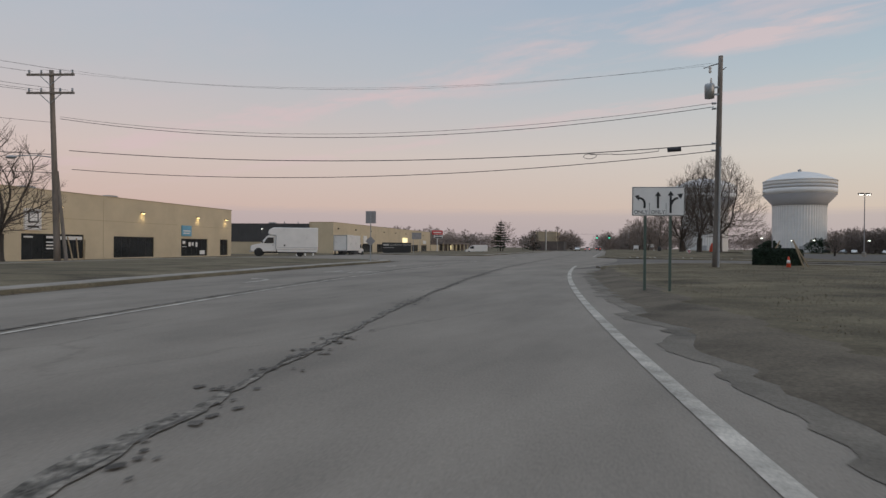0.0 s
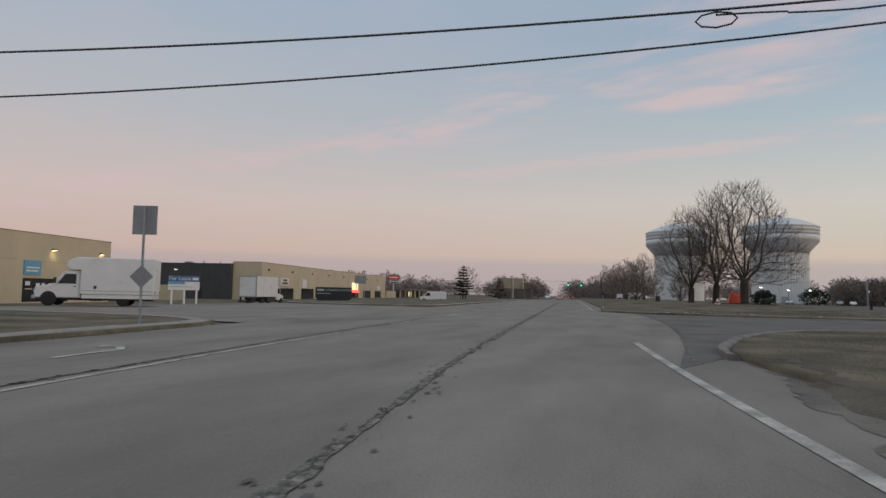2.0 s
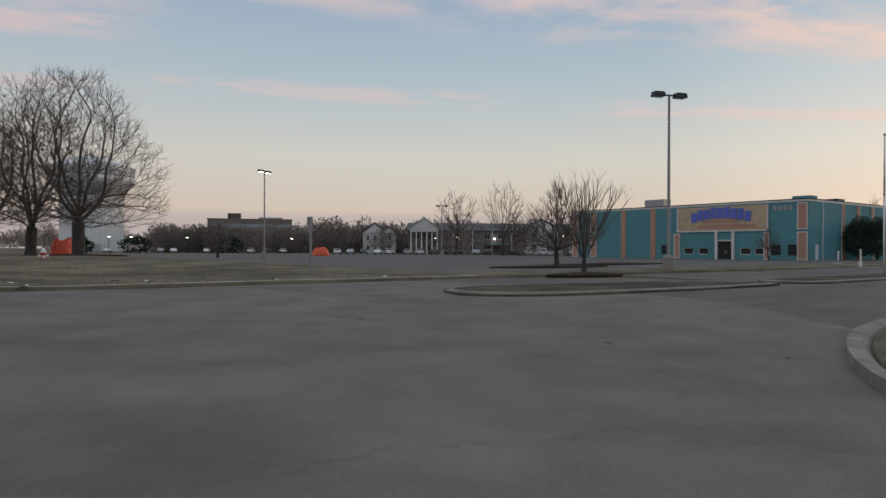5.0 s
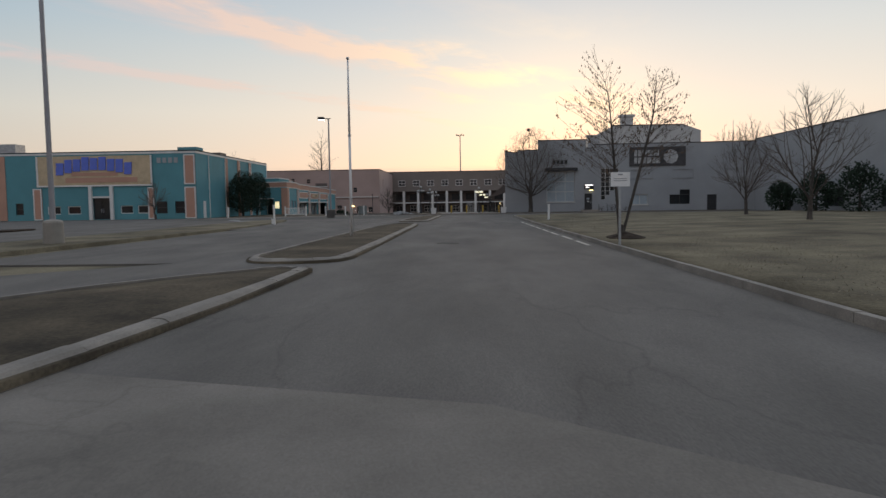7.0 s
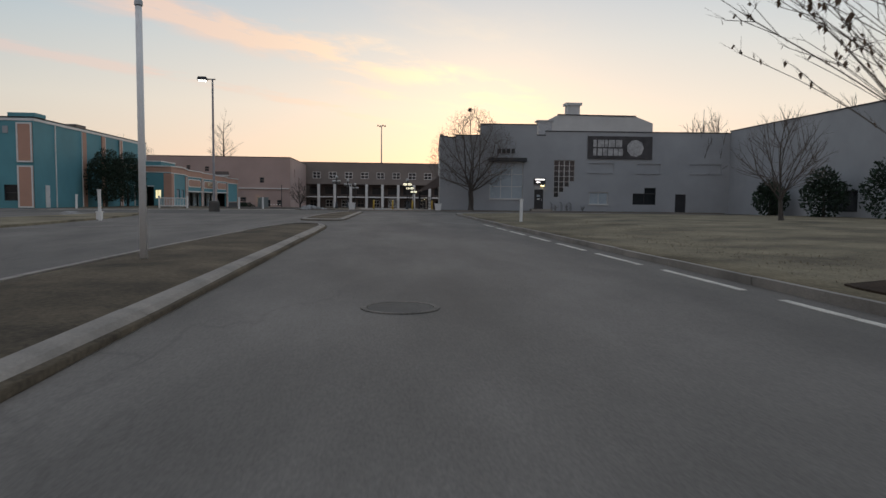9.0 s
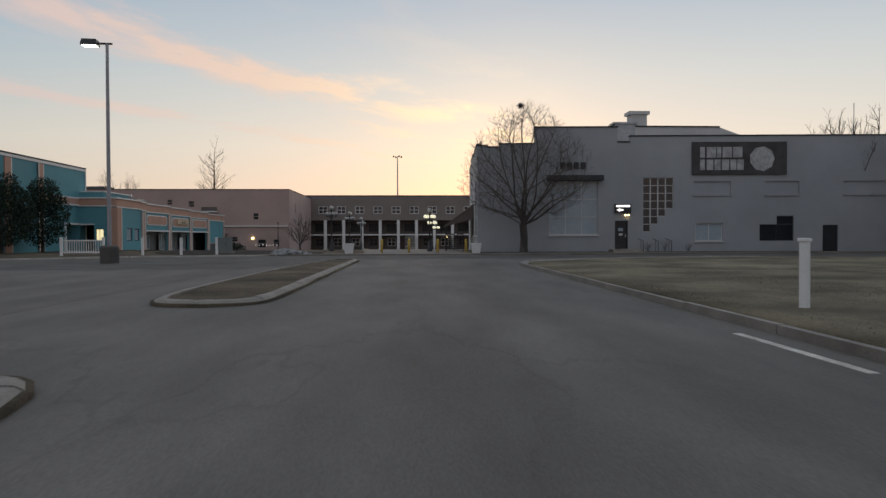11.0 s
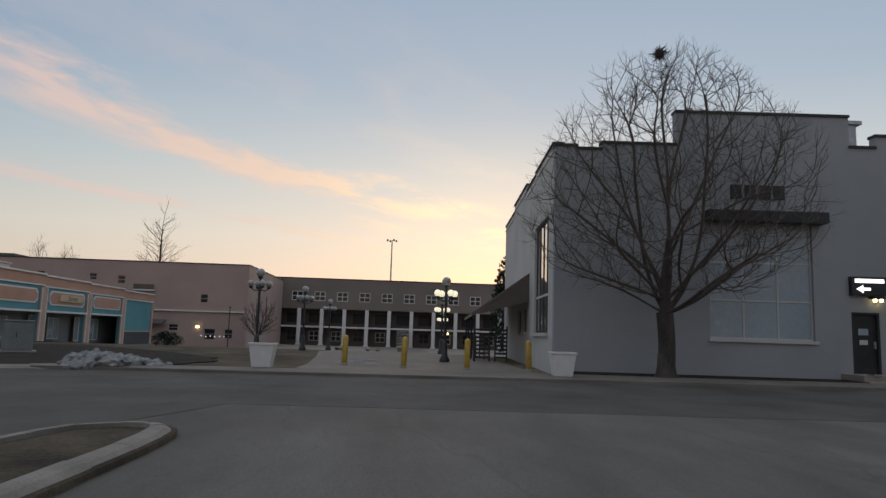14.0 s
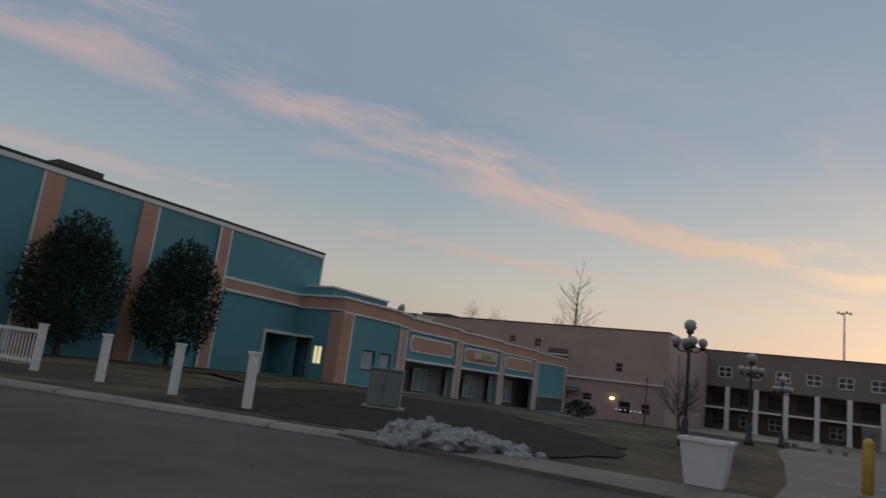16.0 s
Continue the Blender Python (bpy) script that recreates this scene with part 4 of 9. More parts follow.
def block(name, label, p, q, depth, H, wall_mat, holes=(), base=-0.95, lamps=(), cap=None, lamp_mat=None, vents=(), shade_backing=True, frame_mat=None, pane_mat=None, bay=1.8):
    L = math.hypot(q[0] - p[0], q[1] - p[1])
    b = thing(name, pose(p[0], p[1], base, 0, 0, math.degrees(math.atan2(q[1] - p[1], q[0] - p[0]))), label, "building")
    part("wall", wall_with_holes(Geo(), L, H, list(holes), 0.0, 0.35), wall_mat, b)
    part("side_wall", Geo().box(0, 0.35, 0.35, depth, 0, H - 0.003), wall_mat, b)
    part("side_wall", Geo().box(L - 0.35, L, 0.35, depth, 0, H - 0.003), wall_mat, b)
    part("back_wall", Geo().box(0.35, L - 0.35, depth - 0.35, depth, 0, H - 0.003), wall_mat, b)
    part("roof", Geo().box(0.3, L - 0.3, 0.3, depth - 0.3, H - 0.5, H - 0.3), ROOF, b)
    part("parapet_cap", Geo().box(-0.06, L + 0.06, -0.06, 0.42, H, H + 0.1).box(L - 0.41, L + 0.06, 0.42, depth, H, H + 0.1).box(-0.06, 0.41, 0.42, depth, H, H + 0.1), cap or TAN_DIM, b)
    # black sheet paints the dark of unlit rooms behind the openings
    if shade_backing:
        part("shade_backing", Geo().box(0.4, L - 0.4, 2.2, 2.3, 0, min(H - 0.6, 3.8)), BLACK, b)
    for h in holes:
        window(b, *h, cols=max(1, round((h[1] - h[0]) / bay)), rows=1, y=0.14, bar=0.07, frame_mat=frame_mat or BLACK, pane_mat=pane_mat or GLASS_DARK)
    for x, z in lamps:
        wall_lamp(b, x, z, lamp_mat)
    for x, y in vents:
        roof_vent(b, x, y, H - 0.4, 1.5, 0.9)
    return b, L


# ---- warehouses across the road ----
def tan_warehouse():
    p, q = (-69.5, 25.0), (-84.6, 106.0)
    L = math.hypot(q[0] - p[0], q[1] - p[1])
    holes = [(L - 4.2, L - 1.3, 0.15, 3.1), (L - 17, L - 8.6, 0.15, 3.1), (L - 34.0, L - 24.5, 0.15, 3.2), (L - 50.5, L - 40, 0.15, 3.3), (L - 68, L - 58, 0.15, 3.2)]
    lamps = [(L - 2.3, 6.85), (L - 12, 6.85), (L - 27.5, 6.85), (L - 44.5, 6.85), (L - 62, 6.85)]
    b, L = block("tan_warehouse", "long tan stucco warehouse with dark shop windows and lit wall lamps", p, q, 40, 8.7, TAN, holes, -0.95, lamps, vents=[(L - 47, 2.5), (L - 31.5, 2.5)])
    for x, z in lamps:
        lamp_light(b, x, z, 45)
    part("wall_joint", Geo().box(0, L - 18, -0.012, 0.0, 5.3, 5.36).box(L - 16, L - 1, -0.012, 0.0, 5.2, 5.26).box(L - 36.2, L - 36.14, -0.013, 0, 0, 8.4), TAN_DIM, b)
    s = part("shop_sign", Geo().box(L - 50.2, L - 47.6, -0.2, -0.003, 3.7, 6.3), SIGN_WHITE, b, "white square shop sign with a black badge")
    part("badge", Geo().box(L - 49.7, L - 48.1, -0.225, -0.205, 4.6, 6.0), BLACK, s)
    part("badge", Geo().box(L - 49.5, L - 48.3, -0.24, -0.23, 4.8, 5.8), SIGN_WHITE, s)
    part("sign_bar", Geo().box(L - 49.8, L - 48.0, -0.225, -0.205, 4.0, 4.25), BLACK, s)
    s = part("shop_sign", Geo().box(L - 17.0, L - 14.2, -0.2, -0.003, 3.5, 5.3), SIGN_CYAN, b, "pale blue shop sign")
    part("sign_bar", Geo().box(L - 16.7, L - 14.5, -0.225, -0.205, 4.3, 4.5).box(L - 16.7, L - 14.8, -0.225, -0.205, 3.9, 4.1), SIGN_WHITE, s)
    for bars in (((L - 46.5, L - 44.8, 2.75, 3.05), (L - 44.4, L - 40.2, 2.6, 3.05), (L - 50, L - 48.6, 2.8, 3.0), (L - 46.5, L - 44.6, 2.2, 2.35), (L - 46.5, L - 44.8, 1.8, 1.95), (L - 46.5, L - 44.7, 1.4, 1.55)),
                 ((L - 16.4, L - 15.6, 2.2, 2.7), (L - 14.6, L - 13.9, 1.8, 2.5), (L - 13.6, L - 13.0, 1.9, 2.5), (L - 12.4, L - 11.8, 1.7, 2.5), (L - 16.4, L - 15.2, 1.7, 1.8), (L - 11, L - 9.4, 0.4, 1.1))):
        for x0, x1, z0, z1 in bars:
            part("window_lettering", Geo().box(x0, x1, 0.10, 0.125, z0, z1), SIGN_WHITE, b)
    # planks leaning on the wall
    for k in range(3):
        g = Geo()
        g.tube((0, -1.6 + 0.2 * k, 0.03), (0.9 + 0.3 * k, -0.08, 3.0 - 0.2 * k), 0.09, 0.09, 4)
        pl = part("leaning_plank", g, TIMBER, m=b.matrix_basis @ pose(L - 44.0 + 1.3 * k, 0, 0))
        tagged(pl, "pale timber plank leaning on the warehouse wall", "plank", "leaning planks")


tan_warehouse()
hall, LH = block("dark_siding_hall", "low dark grey metal-sided hall with roof vents", (-135.8, 147.0), (-97.9, 153.85), 30, 7.8, SIDING, [], -0.95, [(25.5, 6.5)], cap=DARK_TRIM, lamp_mat=LAMP_COLD, vents=[(27, 3)], shade_backing=False)
for x in [0.9 + 1.35 * k for k in range(int(LH / 1.35))]:
    part("siding_rib", Geo().box(x, x + 0.09, -0.045, -0.001, 0.02, 7.6), SIDING, hall)
part("side_door", Geo().box(31.0, 32.0, -0.06, -0.001, 0.05, 2.2), DARK_TRIM, hall)
for x, h in ((14, 0.5), (30, 0.6), (34, 0.5)):
    part("roof_stack", Geo().tube((x, 4, 7.3), (x, 4, 7.8 + h), 0.12, 0.12, 8).tube((x, 4, 7.8 + h), (x, 4, 8.0 + h), 0.22, 0.05, 8), GALV, hall)
yard = thing("screen_wall", pose(-107.5, 126.6, -0.95, 0, 0, 9.9), "low tan stucco yard wall before the dark hall", "wall")
part("wall", Geo().box(0, 17.2, 0, 0.3, -0.1, 2.75), TAN, yard)
part("coping", Geo().box(-0.05, 17.25, -0.05, 0.35, 2.75, 2.85), TAN_DIM, yard)
LB = 122.0
door_bays = [(11.3, 20.3, 0.1, 2.75), (25.7, 35.8, 0.1, 2.8), (40.7, 50.4, 0.1, 2.75), (56.5, 66.0, 0.1, 2.75), (73.0, 82.8, 0.1, 2.75), (88.9, 99.9, 0.1, 2.7), (105.8, 116.3, 0.1, 2.6)]
b2, LB = block("tan_trade_block", "long tan stucco trade block with dark doorways", (-91.5, 156.0), (-113.5, 278.0), 6.8, 8.35, TAN, door_bays, -1.0, vents=[(60, 3), (74, 3)], bay=2.6)
for k in range(8):
    part("wall_lamp", Geo().box(3.4 + 15.0 * k, 3.9 + 15.0 * k, -0.3, -0.003, 6.6, 6.95), BLACK, b2)
for k in range(1, 8):
    part("wall_joint", Geo().box(7.6 + 15.6 * (k - 1), 7.7 + 15.6 * (k - 1), -0.012, -0.001, 0.05, 8.3), TAN_DIM, b2)
s = part("shop_sign", Geo().box(11.0, 16.0, -0.25, -0.003, 3.4, 5.2), SIGN_WHITE, b2, "white shop sign")
part("sign_bar", Geo().box(11.6, 15.4, -0.275, -0.255, 3.7, 4.2), BROWN_WALL, s)
part("sign_bar", Geo().box(12.2, 14.8, -0.275, -0.255, 4.4, 4.9), BROWN_WALL, s)
part("shop_sign", Geo().box(25.9, 29.3, -0.2, -0.003, 2.95, 5.2), SIGN_WHITE, b2, "plain white upright panel")
s = part("shop_sign", Geo().box(72.4, 82.2, -0.35, -0.003, 1.95, 2.7), LED_RED, b2, "red illuminated shop sign")
part("sign_panel", Geo().box(74.0, 80.5, -0.32, -0.003, 2.8, 5.2), WINDOW_GLOW, s, "lit yellow upright panel")
part("shop_sign", Geo().box(108.6, 114.0, -0.25, -0.003, 3.1, 4.6), SIGN_WHITE, b2, "white shop sign")
low, _ = block("low_brown_store", "low brown flat-roofed store with pale end wall", (-117.0, 284.0), (-122.9, 352.0), 18, 4.2, BROWN_WALL, [(4, 9, 0.2, 2.9), (18, 24, 0.2, 2.9), (30, 36, 0.2, 2.9), (46, 60, 0.2, 2.9)], -1.0, cap=DARK_TRIM)
part("end_panel", Geo().box(0.5, 14, -1.2, -0.9, 0, 2.9), TAN, low)
part("canopy", Geo().box(15, 68, -2.6, -0.065, 3.3, 4.1), BACK_WALL, low, "brown flat canopy over the shop front")
for k in range(7):
    part("pillar", Geo().box(17 + 8 * k, 17.7 + 8 * k, -2.5, -1.9, 0, 3.3), TAN, low)
part("lit_panel", Geo().box(38, 42.5, -0.2, -0.003, 0.6, 2.8), WINDOW_GLOW, low, "lit yellow shop panel")
far, _ = block("far_office", "distant plain tan flat-roofed office block", (-86, 420), (-92, 462), 13, 12.0, TAN_DIM, [(5 + 8 * k, 9 + 8 * k, 2.0, 4.0) for k in range(4)], -1.0, cap=TAN_DIM)
far2, _ = block("pale_far_store", "distant pale flat-roofed store", (-150, 300), (-158, 372), 20, 8.0, PALE_WALL, [], -1.0, cap=DARK_TRIM, shade_backing=False)
far3, _ = block("dark_far_store", "distant dark brown store with a lit door", (-72, 372), (-78, 412), 16, 5.2, BROWN_WALL, [(30, 34, 0.2, 3.0)], -0.8, cap=DARK_TRIM, pane_mat=WINDOW_GLOW)


# ---- blue hall with coral trim ----
def blue_hall():
    p, q, H = (87.5, 142.4), (87.5, 99.6), 8.45
    b = thing("blue_hall", pose(p[0], p[1], 0, 0, 0, -90), "big teal stucco hall with coral pilasters and white trim", "building")
    L, D = 42.8, 29.4
    door = (29.5, 31.8, 0.06, 2.75)
    wins = [(23.6, 25.3, 0.75, 1.75), (26.2, 27.9, 0.75, 1.75), (33.0, 34.6, 0.75, 1.75), (35.2, 36.7, 0.75, 1.75), (37.6, 39.0, 0.7, 2.2), (40.0, 41.4, 0.7, 2.2), (19.5, 20.5, 0.75, 2.2)]
    part("wall", wall_with_holes(Geo(), L, H, [door] + wins, 0.0, 0.35), TEAL, b)
    part("back_wall", Geo().box(0, L, D - 0.35, D, 0, H - 0.003), TEAL, b)
    part("side_wall", Geo().box(0, 0.35, 0.35, D - 0.35, 0, H - 0.003), TEAL, b)
    # side towards the drive, with its own doorway
    sd = wall_with_holes(Geo(), D - 0.7, H - 0.003, [(24.6, 28.6, 0.06, 2.6)], 0.0, 0.35)
    part("side_wall", Geo().add([(L - y, x + 0.35, z) for x, y, z in sd.v], [tuple(reversed(f)) for f in sd.f]), TEAL, b)
    part("roof", Geo().box(0.3, L - 0.3, 0.3, D - 0.3, H - 0.5, H - 0.3), ROOF, b)
    part("parapet_cap", Geo().box(-0.08, L + 0.08, -0.08, 0.42, H, H + 0.1).box(L - 0.4, L + 0.08, 0.42, D, H, H + 0.1).box(-0.08, 0.4, 0.42, D, H, H + 0.1), DARK_TRIM, b)
    part("cornice", Geo().box(0, L, -0.06, -0.001, H - 0.28, H - 0.05).box(L + 0.001, L + 0.06, 0, D, H - 0.28, H - 0.05), TRIM, b)
    part("roof_box", Geo().box(14.0, 17.8, 3, 5, H - 0.3, H + 1.5), GALV, b)
    # dark siding colour stands in for the unit's backlit shade
    part("roof_unit", Geo().box(L - 2.6, L - 0.9, 10.9, 13.2, H - 0.3, H + 0.6), SIDING, b, "low roof unit with backlit shade put into its colour")
    part("corner_block", Geo().box(40.6, 43.0, -0.12, 2.0, H + 0.1, H + 0.45), TEAL, b)
    # black sheet behind the front windows takes the place of indoor shade
    part("shade_backing", Geo().box(18, 42, 2.2, 2.3, 0, 4), BLACK, b)
    # pilasters: coral field inside a white border
    def pilaster(x0, x1, z0, z1):
        o = part("pilaster", Geo().box(x0, x1, -0.12, -0.001, z0, z1), CORAL, b)
        part("border", Geo().box(x0, x0 + 0.14, -0.16, -0.121, z0, z1).box(x1 - 0.14, x1, -0.16, -0.121, z0, z1).box(x0 + 0.14, x1 - 0.14, -0.16, -0.121, z0, z0 + 0.14).box(x0 + 0.14, x1 - 0.14, -0.16, -0.121, z1 - 0.14, z1), TRIM, o)
    for x0, x1 in ((0.2, 1.6), (4.6, 6.0)):
        pilaster(x0, x1, 0.05, 3.9)
        pilaster(x0, x1, 4.3, 8.0)
    for x0, x1 in ((11.4, 12.4), (17.4, 18.4)):
        part("pilaster", Geo().box(x0, x1, -0.10, -0.001, 0.03, 8.1), CORAL, b)
    for x0, x1 in ((21.9, 23.0), (36.6, 37.4)):
        pilaster(x0, x1, 0.05, 4.0)
    pilaster(41.3, 42.7, 0.05, 4.0)
    pilaster(41.3, 42.7, 4.3, 8.0)
    # mural over the entrance
    mu = part("mural", Geo().box(22.6, 37.2, -0.14, -0.001, 4.35, 8.0), MURAL_SAND, b, "sand coloured mural panel with a blue arched title")
    part("mural_border", Geo().box(22.5, 37.3, -0.2, -0.141, 4.2, 4.38).box(22.5, 22.7, -0.2, -0.141, 4.38, 8.0).box(37.1, 37.3, -0.2, -0.141, 4.38, 8.0), TRIM, mu)
    part("coral_band", Geo().box(26.2, 35.4, -0.18, -0.142, 4.7, 5.3), CORAL, mu)
    for k in range(9):
        a = -1 + 2 * (k + 0.5) / 9
        z = 7.0 - 0.75 * a * a
        x = 29.9 + 4.9 * a
        part("mural_letter", Geo().tapered(x - 0.5, x + 0.42, -0.24, -0.142, z - 0.75, x - 0.42, x + 0.5, -0.24, -0.142, z + 0.75 + 0.15 * (k % 2)), MURAL_BLUE, mu)
    part("arch", Geo().box(27.0, 32.9, -0.17, -0.143, 5.5, 5.95), CORAL, mu)
    # entrance
    part("door_surround", Geo().box(29.1, 29.5, -0.3, -0.001, 0, 4.2).box(31.8, 32.2, -0.3, -0.001, 0, 4.2).box(29.5, 31.8, -0.25, -0.001, 2.75, 2.95), TRIM, b)
    d = part("door", Geo().box(29.52, 30.62, 0.12, 0.18, 0.07, 2.7), GLASS_DARK, b, "dark glass door")
    part("door_handle", Geo().box(30.5, 30.55, 0.06, 0.12, 0.9, 1.4), GALV, d)
    d = part("door", Geo().box(30.68, 31.78, 0.12, 0.18, 0.07, 2.7), GLASS_DARK, b, "dark glass door")
    part("door_handle", Geo().box(30.75, 30.8, 0.06, 0.12, 0.9, 1.4), GALV, d)
    for w in wins:
        window(b, *w, cols=1, rows=2 if w[3] > 2 else 1, y=0.1, bar=0.09, frame_mat=TRIM if w[3] < 2 else BLACK, pane_mat=GLASS_DARK)
    # house number as plain bars
    for k in range(4):
        part("number_bar", Geo().box(37.9 + 0.72 * k, 38.4 + 0.72 * k, -0.07, -0.003, 7.0, 7.65), GREY_WALL, b)
    # pilasters and trim of the side, counted along the depth
    for y0, y1 in ((10.0, 10.9), (15.0, 15.9)):
        part("pilaster", Geo().box(L + 0.001, L + 0.12, y0, y1, 0.03, 8.1), CORAL, b)
    o = part("pilaster", Geo().box(L + 0.001, L + 0.12, 20.2, 20.9, 0.03, 8.1), CORAL, b)
    part("border", Geo().box(L + 0.121, L + 0.15, 20.9, 21.02, 0.03, 8.1).box(L + 0.121, L + 0.15, 20.08, 20.2, 0.03, 8.1), TRIM, o)
    for y in (4.0, 9.9, 15.95, 29.2):
        part("trim_strip", Geo().box(L + 0.001, L + 0.09, y, y + 0.12, 0.03, 8.1), TRIM, b)
    part("coral_band", Geo().box(L + 0.001, L + 0.1, 21.05, 29.15, 4.7, 5.25), CORAL, b)
    part("trim_strip", Geo().box(L + 0.001, L + 0.14, 21.05, 29.15, 5.25, 5.4).box(L + 0.001, L + 0.14, 21.05, 29.15, 4.55, 4.7), TRIM, b)
    part("door_surround", Geo().box(L + 0.001, L + 0.14, 24.85, 25.0, 0.03, 2.75).box(L + 0.001, L + 0.14, 25.0, 28.9, 2.6, 2.78), TRIM, b)
    part("porch_lining", Geo().box(L - 2.2, L - 2.1, 24.9, 29.0, 0.05, 2.7).box(L - 2.1, L - 0.35, 24.85, 24.93, 0.05, 2.7).box(L - 2.1, L - 0.35, 24.9, 29.0, 2.62, 2.7), TEAL, b)
    d = part("side_door", Geo().box(L + 0.001, L + 0.06, 1.9, 2.7, 0.05, 2.2), TRIM, b, "white service door")
    part("door_handle", Geo().box(L + 0.06, L + 0.1, 2.55, 2.62, 1.0, 1.15), GALV, d)
    return b


blue_hall()


# ---- low teal and coral shop row beside it ----
def shop_row():
    b = thing("shop_row", pose(115.2, 95.8, 0.0), "low teal and coral shop row with deep dark bays", "building")
    L, D = 40.8, 14.0
    # the front falls with the ground: each bay has its own roof height
    bays = [(7.6, 14.8, 5.08), (16.0, 23.1, 4.98), (24.3, 31.4, 4.88)]
    steps = [(0.0, 5.3), (6.4, 5.2), (7.6, 5.08), (15.4, 4.98), (23.7, 4.88), (31.9, 4.74)]
    shop_wins = [(2.55, 4.0, 0.95, 2.32), (4.6, 5.9, 0.95, 2.28)]
    part("wall", wall_with_holes(Geo(), L, steps, [(a, c, -1.2, 2.12) for a, c, h in bays] + shop_wins, 0, 0.3, -1.2), TEAL, b)
    # the end wall towards the drive, with a small lit window
    lit = (1.02, 1.78, 1.0, 2.2)
    g = wall_with_holes(Geo(), D - 0.3, 5.297, [lit, (1.95, 3.45, 0.02, 2.6)], 0, 0.3, -0.4)
    part("side_wall", Geo().add([(y, x + 0.3, z) for x, y, z in g.v], [tuple(reversed(f)) for f in g.f]), TEAL, b)
    part("lit_pane", Geo().box(0.14, 0.16, lit[0] + 0.34, lit[1] + 0.26, lit[2] + 0.05, lit[3] - 0.05), WINDOW_GLOW, b, "small lit yellow window")
    part("window_frame", Geo().box(0.1, 0.17, lit[0] + 0.3, lit[1] + 0.3, lit[2], lit[2] + 0.06).box(0.1, 0.17, lit[0] + 0.3, lit[1] + 0.3, lit[3] - 0.06, lit[3]).box(0.1, 0.17, lit[0] + 0.68, lit[0] + 0.74, lit[2] + 0.06, lit[3] - 0.06), TRIM, b)
    # the porch's shade is put in as a black sheet across its depth
    part("porch_shade", Geo().box(2.4, 2.5, 2.0, 3.8, 0.0, 2.7), BLACK, b, "black sheet standing in for shade in the corner porch")
    part("porch_lintel", Geo().box(-0.06, -0.001, 2.2, 3.8, 2.6, 2.74), TRIM, b)
    part("side_wall", Geo().box(L - 0.3, L, 0.3, D, -1.2, 4.73), TEAL, b)
    part("back_wall", Geo().box(0.3, L - 0.3, D - 0.3, D, -1.2, 4.73), TEAL, b)
    part("roof", Geo().box(0.3, L - 0.3, 0.3, D - 0.3, 4.2, 4.35), ROOF, b)
    ends = [q[0] for q in steps[1:]] + [L]
    for k, ((x0, h), x1) in enumerate(zip(steps, ends)):
        part("cornice", Geo().box(x0 - (0.12 if k == 0 else 0), x1, -0.16, 0.34, h, h + 0.14), TRIM, b)
        part("frieze", Geo().box(x0, x1, -0.05, -0.001, h - 0.78, h - 0.003), CORAL, b)
        part("frieze_edge", Geo().box(x0, x1, -0.10, -0.001, h - 0.9, h - 0.79), TRIM, b)
    part("cornice", Geo().box(-0.16, 0.34, 0.34, D, 5.3, 5.44), TRIM, b)
    part("frieze", Geo().box(-0.05, -0.001, 0.0, D, 4.6, 5.297), CORAL, b)
    part("frieze_edge", Geo().box(-0.1, -0.001, 0.0, D, 4.5, 4.59), TRIM, b)
    part("bay_back", Geo().box(6.9, 40.4, 2.4, 2.5, -1.0, 2.6), GREY_WALL, b)
    part("bay_ceiling", Geo().box(6.9, 40.4, 0.31, 2.4, 2.2, 2.3), GREY_WALL, b)
    for k, (a, c, h) in enumerate(bays):
        z0, z1 = (2.72, 3.92) if k < 1 else (2.62, 3.85)
        x0, x1, cut = a + 0.35, c - 0.35, 0.3
        outline = lambda e: [(x0 - e + cut, z0 - e), (x1 + e - cut, z0 - e), (x1 + e, z0 - e + cut), (x1 + e, z1 + e - cut), (x1 + e - cut, z1 + e), (x0 - e + cut, z1 + e), (x0 - e, z1 + e - cut), (x0 - e, z0 - e + cut)]
        flip = Matrix(((1, 0, 0, 0), (0, 0, -1, 0), (0, 1, 0, 0), (0, 0, 0, 1)))
        border = part("sign_border", Geo().prism(outline(0.0), 0.002, 0.07), TRIM, b, m=flip)
        part("sign_panel", Geo().prism(outline(-0.12), 0.071, 0.09), CORAL, border)
        part("lintel", Geo().box(a - 0.1, c + 0.1, -0.2, -0.003, 2.0, 2.16), TRIM, b)
        # bay panes are pale so that their colour holds the grey reflections
        window(b, a + 1.2, a + 3.0, -0.15 - 0.2 * k, 1.75, 2, 1, y=1.9, bar=0.08, frame_mat=TRIM, pane_mat=GLASS_PALE, name="shop_window")
        window(b, a + 4.4, a + 6.4, -0.15 - 0.2 * k, 1.6, 2, 1, y=1.9, bar=0.08, frame_mat=TRIM, pane_mat=GLASS_PALE, name="shop_window")
        if k == 1:
            s = part("shop_sign", Geo().box(a + 1.9, c - 0.9, -0.24, -0.095, 3.0, 3.6), MURAL_SAND, b, "cream shop name board")
            lettering("Screen", 0.62, Matrix.Translation(((a + c) / 2 + 0.6, -0.245, 3.3)) @ Matrix.Rotation(math.pi / 2, 4, "X"), BROWN_WALL, s, 0.004)
    for x, h in ((7.0, 4.3), (15.4, 4.2), (23.7, 4.1), (31.9, 3.98)):
        part("pilaster", Geo().box(x - 0.58, x + 0.58, -0.12, -0.001, -1.0, h - 0.12), CORAL_PALE, b)
